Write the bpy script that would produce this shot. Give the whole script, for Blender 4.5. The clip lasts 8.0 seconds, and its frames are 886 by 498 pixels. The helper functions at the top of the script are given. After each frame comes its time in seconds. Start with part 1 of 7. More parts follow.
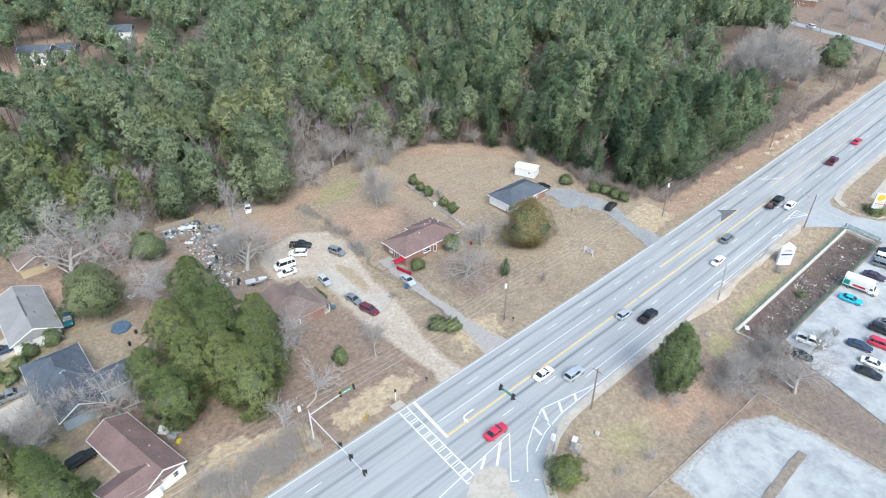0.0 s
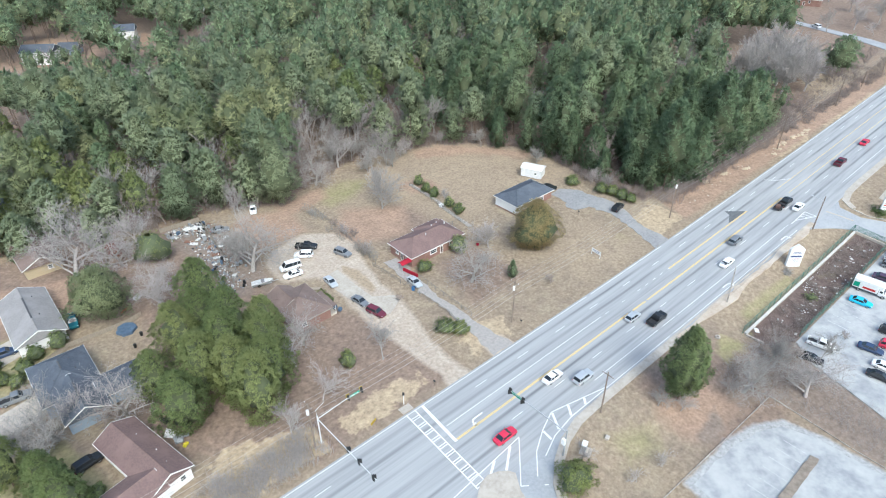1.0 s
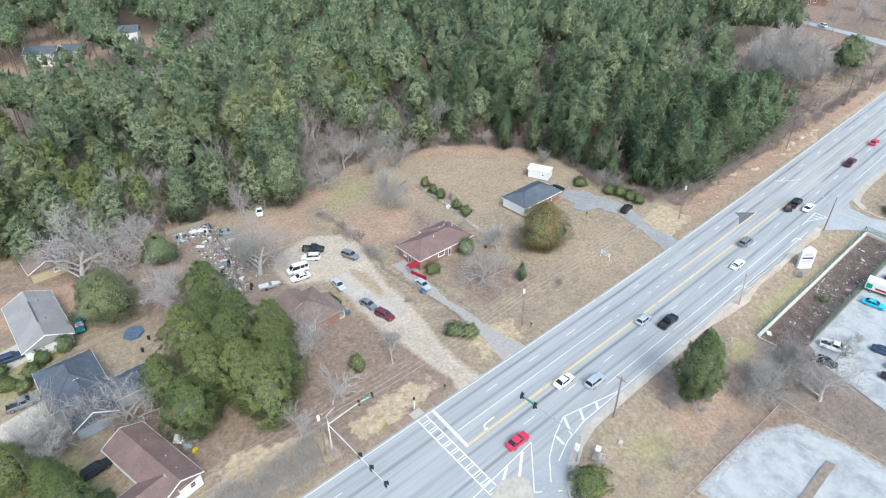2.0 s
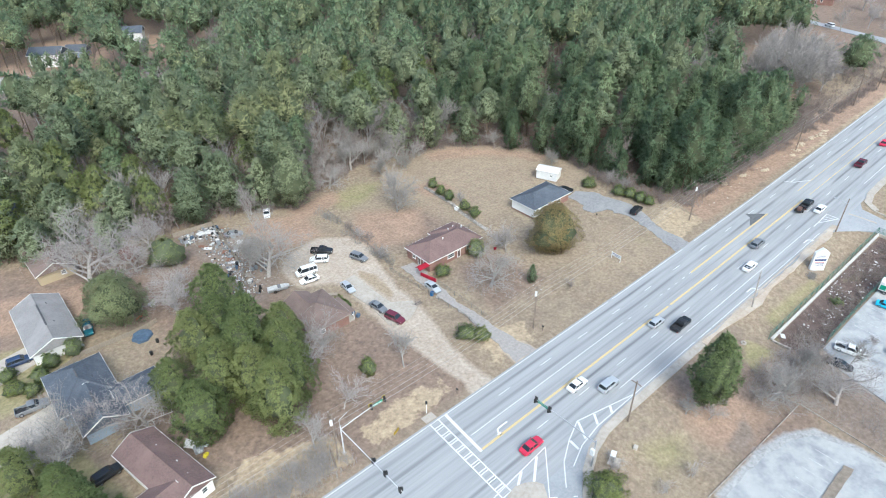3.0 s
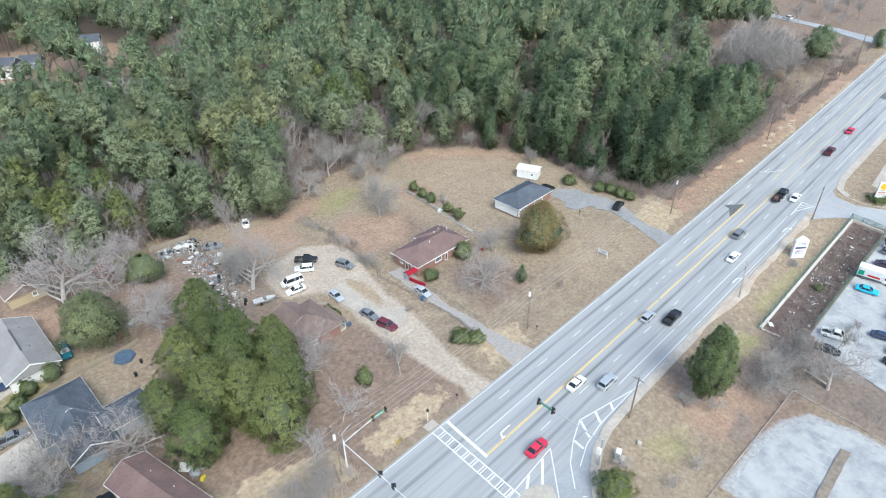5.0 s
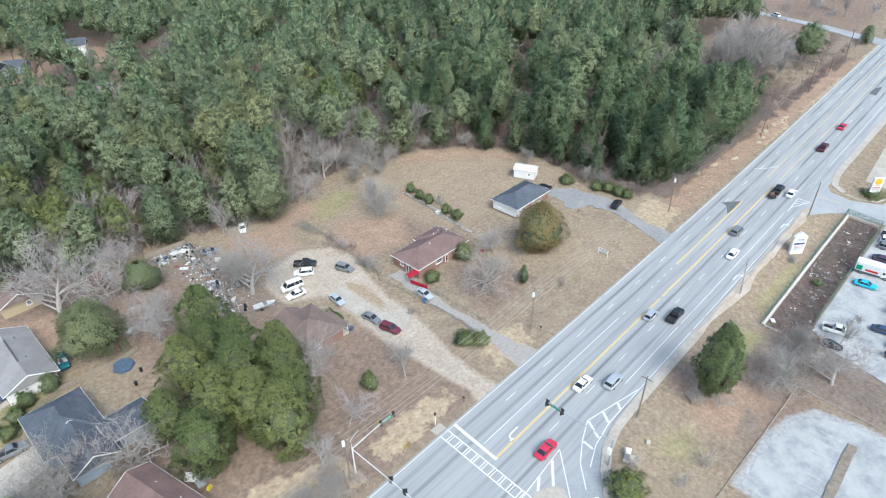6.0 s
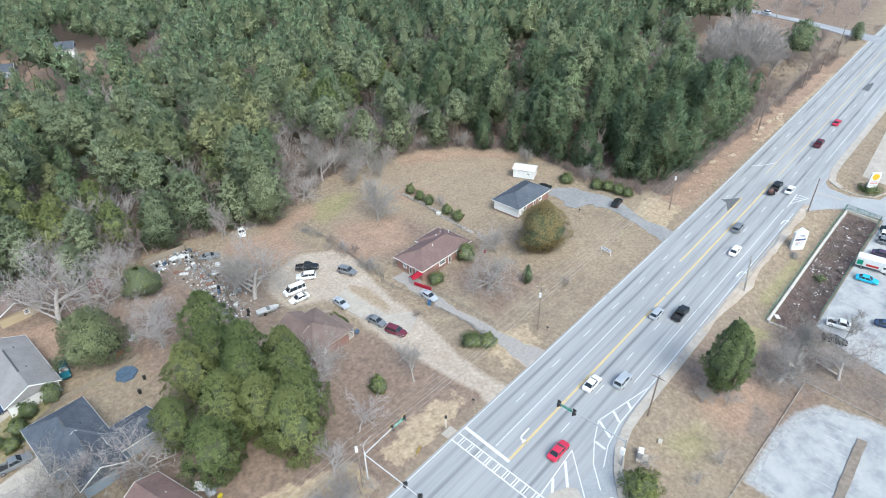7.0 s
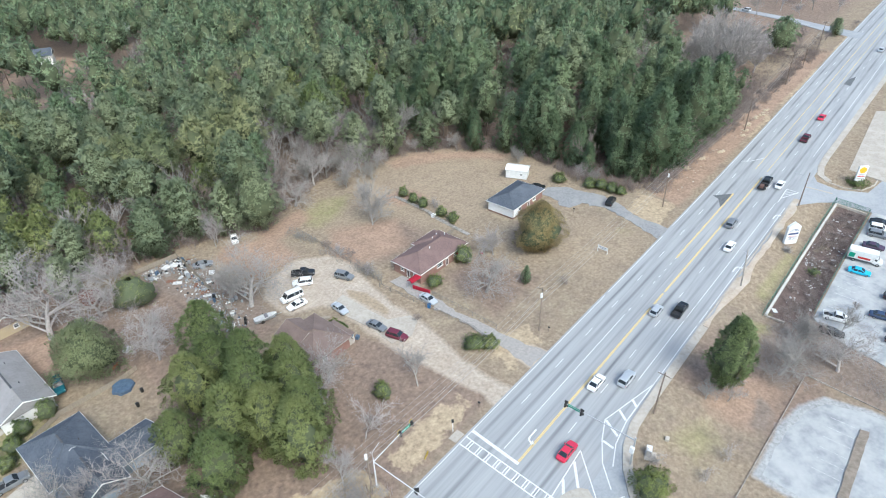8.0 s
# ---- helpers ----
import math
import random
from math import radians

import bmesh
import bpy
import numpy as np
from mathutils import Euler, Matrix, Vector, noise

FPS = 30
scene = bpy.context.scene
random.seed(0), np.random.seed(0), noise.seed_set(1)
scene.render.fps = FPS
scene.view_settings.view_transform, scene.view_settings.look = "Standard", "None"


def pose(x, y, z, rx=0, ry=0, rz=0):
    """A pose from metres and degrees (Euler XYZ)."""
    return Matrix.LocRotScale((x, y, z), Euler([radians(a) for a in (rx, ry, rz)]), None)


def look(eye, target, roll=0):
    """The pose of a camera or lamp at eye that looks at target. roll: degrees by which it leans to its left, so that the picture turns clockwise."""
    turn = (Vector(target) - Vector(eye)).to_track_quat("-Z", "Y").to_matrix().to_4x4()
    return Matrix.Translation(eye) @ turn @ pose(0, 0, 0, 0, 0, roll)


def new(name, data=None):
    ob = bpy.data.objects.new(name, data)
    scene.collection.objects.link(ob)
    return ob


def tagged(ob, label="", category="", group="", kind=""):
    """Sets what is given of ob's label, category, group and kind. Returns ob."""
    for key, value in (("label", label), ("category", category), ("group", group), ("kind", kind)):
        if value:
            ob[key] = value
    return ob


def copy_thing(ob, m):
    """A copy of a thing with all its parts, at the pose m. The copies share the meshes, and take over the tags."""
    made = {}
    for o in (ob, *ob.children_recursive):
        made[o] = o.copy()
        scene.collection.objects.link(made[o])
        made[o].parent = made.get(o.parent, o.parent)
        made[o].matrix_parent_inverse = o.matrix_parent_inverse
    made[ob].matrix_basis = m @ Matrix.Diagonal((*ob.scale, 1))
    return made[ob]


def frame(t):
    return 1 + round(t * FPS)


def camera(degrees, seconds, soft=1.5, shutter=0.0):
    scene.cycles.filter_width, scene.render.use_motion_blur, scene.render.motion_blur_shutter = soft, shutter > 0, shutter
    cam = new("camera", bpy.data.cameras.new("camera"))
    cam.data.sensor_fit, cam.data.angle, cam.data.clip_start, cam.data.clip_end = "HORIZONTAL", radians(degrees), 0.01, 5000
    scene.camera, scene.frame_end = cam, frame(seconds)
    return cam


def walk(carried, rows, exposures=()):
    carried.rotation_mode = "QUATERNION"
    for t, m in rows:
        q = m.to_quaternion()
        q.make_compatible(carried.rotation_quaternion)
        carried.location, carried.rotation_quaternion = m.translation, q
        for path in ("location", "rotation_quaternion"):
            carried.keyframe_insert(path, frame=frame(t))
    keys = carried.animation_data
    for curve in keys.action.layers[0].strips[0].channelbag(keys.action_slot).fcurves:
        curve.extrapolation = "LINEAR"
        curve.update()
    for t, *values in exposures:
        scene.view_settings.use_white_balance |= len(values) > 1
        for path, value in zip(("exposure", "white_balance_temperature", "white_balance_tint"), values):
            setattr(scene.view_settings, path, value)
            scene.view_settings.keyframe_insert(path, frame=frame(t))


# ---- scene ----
cam = camera(72.1, 8.0, soft=1.05)
PATH = [
    (0, (-0.212, 0.054, 86.551), (0.892, 1.304, 85.447), -0.2),
    (0.5, (-0.411, 0.87, 86.54), (0.691, 2.12, 85.434), -0.2),
    (1, (-0.576, 1.78, 86.513), (0.525, 3.031, 85.407), -0.2),
    (1.5, (-0.77, 2.767, 86.472), (0.33, 4.019, 85.366), -0.3),
    (3, (-1.844, 6.034, 86.254), (-0.749, 7.29, 85.148), -0.5),
    (3.5, (-2.37, 7.116, 86.213), (-1.261, 8.361, 85.107), -0.6),
    (4, (-2.954, 8.224, 86.158), (-1.828, 9.452, 85.053), -0.7),
    (4.5, (-3.57, 9.414, 86.107), (-2.419, 10.619, 85.001), -0.8),
    (6, (-5.638, 13.324, 85.854), (-4.438, 14.48, 84.749), -1.1),
    (6.5, (-6.449, 14.775, 85.795), (-5.242, 15.924, 84.69), -1.2),
    (7, (-7.277, 16.301, 85.748), (-6.053, 17.432, 84.642), -1.3),
    (7.5, (-8.11, 17.868, 85.693), (-6.866, 18.978, 84.588), -1.5),
    (8, (-8.916, 19.434, 85.639), (-7.654, 20.524, 84.535), -1.6),
]
EXPOSURE = [(0.0, 1.02, 5650, 0), (8.0, 0.94, 5650, 0)]
walk(cam, [(t, look(eye, target, roll)) for t, eye, target, roll in PATH], EXPOSURE)

# ---- daylight: bright overcast, high soft sun ----
SUN_ELEVATION, SUN_TURN = radians(48), radians(205)
world = bpy.data.worlds.new("overcast_sky")
scene.world = world
world.use_nodes = True
wn = world.node_tree.nodes
sky = wn.new("ShaderNodeTexSky")
sky.sky_type = "NISHITA"
sky.sun_disc = False
sky.sun_elevation, sky.sun_rotation = SUN_ELEVATION, SUN_TURN
sky.air_density, sky.dust_density, sky.ozone_density = 1.0, 4.0, 0.6
wn["Background"].inputs["Strength"].default_value = 0.15
world.node_tree.links.new(sky.outputs[0], wn["Background"].inputs["Color"])
sun_data = bpy.data.lights.new("sun", "SUN")
sun_data.energy, sun_data.angle, sun_data.color = 1.0, radians(30), (1.0, 0.95, 0.88)
sun = new("sun", sun_data)
sun_way = Vector((math.sin(SUN_TURN) * math.cos(SUN_ELEVATION), math.cos(SUN_TURN) * math.cos(SUN_ELEVATION), math.sin(SUN_ELEVATION)))
sun.matrix_world = look(sun_way * 300, (0, 0, 0))


# ---- materials ----
def surf(name, a, b, size=1.0, rough=0.8, bump=0.0, bump_size=None, c=None, patch=12.0, metal=0.0, island=0.0, each=0.0, spec=0.3, stretch=None):
    """A surface of two tones a and b in a noise of that grain size, a third tone c in wide patches, fine relief."""
    m = bpy.data.materials.new(name)
    m.use_nodes = True
    nt = m.node_tree
    n, l = nt.nodes, nt.links
    bs = n["Principled BSDF"]
    geo = n.new("ShaderNodeNewGeometry")
    vec = geo.outputs["Position"]
    if stretch:
        mp = n.new("ShaderNodeMapping")
        mp.inputs["Scale"].default_value = stretch
        l.new(vec, mp.inputs["Vector"])
        vec = mp.outputs["Vector"]

    def grain(s, detail=5.0):
        t = n.new("ShaderNodeTexNoise")
        t.inputs["Scale"].default_value = 1.0 / s
        t.inputs["Detail"].default_value = detail
        t.inputs["Roughness"].default_value = 0.6
        l.new(vec, t.inputs["Vector"])
        return t.outputs["Fac"]

    def mix(fac, x, y, lo=0.35, hi=0.65):
        r = n.new("ShaderNodeMapRange")
        r.inputs["From Min"].default_value, r.inputs["From Max"].default_value = lo, hi
        l.new(fac, r.inputs["Value"])
        k = n.new("ShaderNodeMix")
        k.data_type = "RGBA"
        l.new(r.outputs["Result"], k.inputs["Factor"])
        for s, v in ((k.inputs["A"], x), (k.inputs["B"], y)):
            if isinstance(v, tuple):
                s.default_value = (*v, 1)
            else:
                l.new(v, s)
        return k.outputs["Result"]

    col = mix(grain(size), a, b)
    if c:
        col = mix(grain(patch, 3.0), col, c, 0.45, 0.7)
    if island or each:
        h = n.new("ShaderNodeHueSaturation")
        l.new(col, h.inputs["Color"])
        oi = n.new("ShaderNodeObjectInfo")
        val = n.new("ShaderNodeMapRange")
        val.inputs["To Min"].default_value, val.inputs["To Max"].default_value = 1 - each, 1 + each
        l.new(oi.outputs["Random"], val.inputs["Value"])
        v2 = n.new("ShaderNodeMapRange")
        v2.inputs["To Min"].default_value, v2.inputs["To Max"].default_value = 1 - island, 1 + island
        l.new(geo.outputs["Random Per Island"], v2.inputs["Value"])
        mu = n.new("ShaderNodeMath")
        mu.operation = "MULTIPLY"
        l.new(val.outputs[0], mu.inputs[0])
        l.new(v2.outputs[0], mu.inputs[1])
        l.new(mu.outputs[0], h.inputs["Value"])
        if each:
            hu = n.new("ShaderNodeMapRange")
            hu.inputs["To Min"].default_value, hu.inputs["To Max"].default_value = 0.5 + 0.12 * each, 0.5 - 0.1 * each
            l.new(oi.outputs["Random"], hu.inputs["Value"])
            l.new(hu.outputs[0], h.inputs["Hue"])
        col = h.outputs["Color"]
    l.new(col, bs.inputs["Base Color"])
    bs.inputs["Roughness"].default_value = rough
    bs.inputs["Metallic"].default_value = metal
    bs.inputs["Specular IOR Level"].default_value = spec
    if bump:
        bp = n.new("ShaderNodeBump")
        bp.inputs["Strength"].default_value = bump
        bp.inputs["Distance"].default_value = 0.05
        l.new(grain(bump_size or size * 0.5), bp.inputs["Height"])
        l.new(bp.outputs["Normal"], bs.inputs["Normal"])
    return m


def leafy(name, a, b, size, island, each, through_share=0.3):
    """Foliage: a matt surface that lets part of the daylight through."""
    m = surf(name, a, b, size, 0.75, bump=0.4, bump_size=0.28, island=island, each=each, spec=0.15)
    n, l = m.node_tree.nodes, m.node_tree.links
    bs = n["Principled BSDF"]
    # noise darkens and lightens the leaf colour, in place of shade between needle clumps
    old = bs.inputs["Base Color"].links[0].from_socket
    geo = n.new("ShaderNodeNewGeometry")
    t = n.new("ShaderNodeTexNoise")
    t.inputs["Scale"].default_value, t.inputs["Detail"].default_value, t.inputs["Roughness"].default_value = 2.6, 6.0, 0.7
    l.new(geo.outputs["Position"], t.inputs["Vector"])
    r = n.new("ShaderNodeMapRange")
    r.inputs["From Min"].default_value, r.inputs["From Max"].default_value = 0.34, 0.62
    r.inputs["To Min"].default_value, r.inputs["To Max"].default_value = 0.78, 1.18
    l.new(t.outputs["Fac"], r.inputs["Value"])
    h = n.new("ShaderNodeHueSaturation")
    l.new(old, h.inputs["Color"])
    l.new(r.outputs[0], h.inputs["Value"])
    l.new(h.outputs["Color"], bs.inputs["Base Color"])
    tr = n.new("ShaderNodeBsdfTranslucent")
    l.new(bs.inputs["Base Color"].links[0].from_socket, tr.inputs["Color"])
    mx = n.new("ShaderNodeMixShader")
    mx.inputs[0].default_value = through_share
    l.new(bs.outputs[0], mx.inputs[1])
    l.new(tr.outputs[0], mx.inputs[2])
    l.new(mx.outputs[0], n["Material Output"].inputs["Surface"])
    return m


def glassy(name, colour, rough=0.06):
    m = surf(name, colour, tuple(k * 0.7 for k in colour), 0.6, rough, spec=0.6)
    return m


ASPHALT = surf("asphalt", (0.33, 0.338, 0.348), (0.275, 0.285, 0.297), 0.5, 0.85, 0.2, 0.05, (0.37, 0.378, 0.385), 7.0)
ASPHALT_DARK = surf("new_asphalt", (0.10, 0.105, 0.11), (0.14, 0.145, 0.15), 0.5, 0.85, 0.2, 0.05)
LOT = surf("lot_asphalt", (0.40, 0.40, 0.395), (0.255, 0.265, 0.275), 2.6, 0.9, 0.3, 0.08, (0.44, 0.437, 0.425), 5.0)
PAINT_FADED = surf("worn_bay_paint", (0.60, 0.60, 0.59), (0.34, 0.345, 0.35), 0.5, 0.8)
CONCRETE_OLD = surf("weathered_concrete", (0.42, 0.39, 0.35), (0.21, 0.185, 0.16), 0.9, 0.95, 0.4, 0.1)
DRIVE_GREY = surf("drive_asphalt", (0.29, 0.287, 0.285), (0.215, 0.213, 0.213), 0.6, 0.9, 0.3, 0.08, (0.31, 0.30, 0.29), 4.0)
DRIVE_TAN = surf("dusty_drive_asphalt", (0.37, 0.34, 0.31), (0.28, 0.255, 0.235), 0.6, 0.9, 0.3, 0.08, (0.33, 0.31, 0.29), 4.0)
GRAVEL = surf("pale_gravel", (0.46, 0.385, 0.305), (0.38, 0.31, 0.24), 0.5, 0.95, 0.5, 0.1, (0.52, 0.46, 0.39), 6.0)
CONCRETE = surf("concrete", (0.43, 0.385, 0.33), (0.35, 0.312, 0.262), 0.6, 0.9, 0.2, 0.05, (0.46, 0.415, 0.36), 3.0)
PAINT_WHITE = surf("road_paint_white", (0.74, 0.74, 0.73), (0.50, 0.505, 0.51), 0.18, 0.7)
PAINT_YELLOW = surf("road_paint_yellow", (0.66, 0.48, 0.18), (0.57, 0.44, 0.22), 0.25, 0.7)
BARK_PINE = surf("pine_bark", (0.20, 0.145, 0.11), (0.13, 0.095, 0.075), 0.25, 0.95, 0.6, 0.12)
BARK_BARE = surf("grey_bark", (0.36, 0.333, 0.313), (0.26, 0.237, 0.222), 0.4, 0.95, each=0.18)
BARK_BROWN = surf("brown_twigs", (0.285, 0.238, 0.215), (0.205, 0.170, 0.152), 0.4, 0.95, island=0.3)
# shade inside the crowns, put into a dark green needle colour
INNER_SHADE = surf("crown_inside_shade", (0.108, 0.124, 0.066), (0.076, 0.091, 0.050), 0.5, 0.95)
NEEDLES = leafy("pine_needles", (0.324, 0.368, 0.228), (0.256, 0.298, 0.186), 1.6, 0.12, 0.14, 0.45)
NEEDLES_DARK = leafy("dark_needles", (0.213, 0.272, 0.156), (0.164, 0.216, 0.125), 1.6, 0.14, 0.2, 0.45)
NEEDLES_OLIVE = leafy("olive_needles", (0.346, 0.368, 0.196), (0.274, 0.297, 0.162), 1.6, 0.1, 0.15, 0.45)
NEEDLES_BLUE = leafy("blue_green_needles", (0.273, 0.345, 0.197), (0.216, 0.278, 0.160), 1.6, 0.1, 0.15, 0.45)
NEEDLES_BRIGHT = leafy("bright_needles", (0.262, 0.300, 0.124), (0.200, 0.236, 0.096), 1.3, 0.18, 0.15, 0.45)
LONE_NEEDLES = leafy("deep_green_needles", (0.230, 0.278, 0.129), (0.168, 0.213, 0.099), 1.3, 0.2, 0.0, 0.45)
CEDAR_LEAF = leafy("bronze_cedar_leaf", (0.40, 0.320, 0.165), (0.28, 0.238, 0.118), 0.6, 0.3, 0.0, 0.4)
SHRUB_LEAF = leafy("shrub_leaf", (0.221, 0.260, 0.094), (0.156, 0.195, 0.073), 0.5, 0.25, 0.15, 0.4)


# ---- mesh helpers ----
class MB:
    """Vertices and faces of one mesh."""

    def __init__(self):
        self.v, self.f = [], []

    def add(self, vs, fs):
        k = len(self.v)
        self.v += [tuple(p) for p in vs]
        self.f += [tuple(i + k for i in q) for q in fs]
        return self

    def box(self, x, y, z, sx, sy, sz, rz=0.0, ch=0.0, top=1.0):
        """A box that stands on z, its vertical edges and top chamfered by ch; top: taper."""
        c, s = math.cos(radians(rz)), math.sin(radians(rz))
        rings = []
        hx, hy = sx / 2, sy / 2
        levels = [(0, 0, 1.0), (sz - ch, 0, top), (sz, ch, top)] if ch else [(0, 0, 1.0), (sz, 0, top)]
        for dz, inset, tp in levels:
            ax, ay = hx * tp - inset, hy * tp - inset
            if ch:
                pts = [(ax - ch, -ay), (ax, -ay + ch), (ax, ay - ch), (ax - ch, ay), (-ax + ch, ay), (-ax, ay - ch), (-ax, -ay + ch), (-ax + ch, -ay)]
            else:
                pts = [(ax, -ay), (ax, ay), (-ax, ay), (-ax, -ay)]
            rings.append([(x + px * c - py * s, y + px * s + py * c, z + dz) for px, py in pts])
        self.rings(rings)
        return self

    def rings(self, rings, closed=True, caps=True):
        n = len(rings[0])
        vs = [p for r in rings for p in r]
        fs = []
        for i in range(len(rings) - 1):
            for j in range(n if closed else n - 1):
                k = (j + 1) % n
                fs.append((i * n + j, i * n + k, (i + 1) * n + k, (i + 1) * n + j))
        if caps:
            fs.append(tuple(range(n - 1, -1, -1)))
            fs.append(tuple((len(rings) - 1) * n + j for j in range(n)))
        return self.add(vs, fs)

    def tube(self, pts, radii, n=6, caps=True):
        rings = []
        pts = [Vector(p) for p in pts]
        for i, p in enumerate(pts):
            d = (pts[min(i + 1, len(pts) - 1)] - pts[max(i - 1, 0)]).normalized()
            u = d.cross(Vector((0, 0, 1)) if abs(d.z) < 0.9 else Vector((1, 0, 0))).normalized()
            w = d.cross(u)
            rings.append([p + (u * math.cos(2 * math.pi * k / n) + w * math.sin(2 * math.pi * k / n)) * radii[i] for k in range(n)])
        return self.rings(rings, caps=caps)

    def slab(self, poly, z0, z1):
        """A flat slab over a polygon given counter-clockwise."""
        return self.rings([[(x, y, z0) for x, y in poly], [(x, y, z1) for x, y in poly]])

    def blob(self, x, y, z, r, rng, flat=0.7, j=0.25):
        vs = [Vector(p).normalized() for p in ICO[0]]
        return self.add([(x + p.x * r * rng.uniform(1 - j, 1 + j), y + p.y * r * rng.uniform(1 - j, 1 + j), z + p.z * r * flat * rng.uniform(1 - j, 1 + j)) for p in vs], ICO[1])

    def mesh(self, name, material, smooth=False):
        me = bpy.data.meshes.new(name)
        me.from_pydata(self.v, [], self.f)
        if smooth:
            me.polygons.foreach_set("use_smooth", [True] * len(me.polygons))
        me.materials.append(material)
        me.update()
        return me


def ico():
    bm = bmesh.new()
    bmesh.ops.create_icosphere(bm, subdivisions=1, radius=1)
    out = [tuple(v.co) for v in bm.verts], [tuple(v.index for v in f.verts) for f in bm.faces]
    bm.free()
    return out


ICO = ico()


def thing(name, x, y, z=0.0, rz=0.0, label="", category="", group="", kind=""):
    ob = new(name)
    ob.empty_display_size = 0.3
    ob.matrix_basis = pose(x, y, z, 0, 0, rz)
    return tagged(ob, label, category, group, kind)


def part(name, mb, material, parent, label="", smooth=False):
    ob = new(name, mb.mesh(name, material, smooth) if isinstance(mb, MB) else mb)
    ob.parent = parent
    return tagged(ob, label)


def whole(name, mb, material, label="", category="", group="", kind="", at=None, smooth=False):
    ob = new(name, mb.mesh(name, material, smooth))
    if at:
        ob.matrix_basis = at
    return tagged(ob, label, category, group, kind)


def smooth01(t):
    t = max(0.0, min(1.0, t))
    return t * t * (3 - 2 * t)


def gz(x, y):
    """Height of the ground: level, with a shallow dip at the neighbouring houses."""
    return -1.8 * smooth01((24 - x) / 10) * smooth01((y - 93) / 12)


def hill(x, y):
    """How far the land stands above the crossing: the road climbs east of it, the car parks lie in a dip."""
    u = np.maximum(np.asarray(x, float) - 95, 0)
    climb = 0.07 * u * u / (u + 30)
    climb = climb / (1 + (climb / 15) ** 6) ** (1 / 6)
    south = np.clip((41 - np.asarray(y, float)) / 14, 0, 1)
    south = south * south * (3 - 2 * south)
    east = np.clip((np.asarray(x, float) - 140) / 50, 0, 1)
    east = east * east * (3 - 2 * east)
    west = np.clip((np.asarray(x, float) - 50) / 12, 0, 1)
    return climb * (1 - south * (1 - east)) - 1.4 * south * (1 - east) * west * west * (3 - 2 * west)


def bend(x):
    """The road's slow bend to the south as it climbs."""
    u = np.maximum(np.asarray(x, float) - 95, 0)
    return -0.0225 * u * u / (u + 12) / (1 + (u / 320) ** 2)


ALONG_ROAD = []


def along(ob):
    """Marks what is drawn along the straight of the road, to follow its bend and climb."""
    ALONG_ROAD.append(ob)
    return ob


def ragged(poly, step=1.2, amp=0.22, seed=3):
    """The polygon with its edges broken into short uneven steps."""
    r = random.Random(seed)
    out = []
    for (x1, y1), (x2, y2) in zip(poly, poly[1:] + poly[:1]):
        n = max(1, int(math.hypot(x2 - x1, y2 - y1) / step))
        for k in range(n):
            u = k / n
            out.append((x1 + (x2 - x1) * u + (r.gauss(0, amp) if k else 0), y1 + (y2 - y1) * u + (r.gauss(0, amp) if k else 0)))
    return out


# ---- ground ----
def inside(px, py, poly):
    r = np.zeros(px.shape, bool)
    n = len(poly)
    for i in range(n):
        (x1, y1), (x2, y2) = poly[i], poly[(i + 1) % n]
        if y1 != y2:
            r ^= ((y1 > py) != (y2 > py)) & (px < (x2 - x1) * (py - y1) / (y2 - y1) + x1)
    return r


def soft_mask(px, py, poly, soft):
    """1 inside the polygon, falling to 0 over soft metres outside its wavering edge."""
    d = np.full(px.shape, 1e9)
    n = len(poly)
    for i in range(n):
        (x1, y1), (x2, y2) = poly[i], poly[(i + 1) % n]
        ex, ey = x2 - x1, y2 - y1
        t = np.clip(((px - x1) * ex + (py - y1) * ey) / (ex * ex + ey * ey), 0, 1)
        d = np.minimum(d, np.hypot(px - x1 - t * ex, py - y1 - t * ey))
    d = np.where(inside(px, py, poly), -d, d)
    return np.clip(0.5 - d / soft, 0, 1)


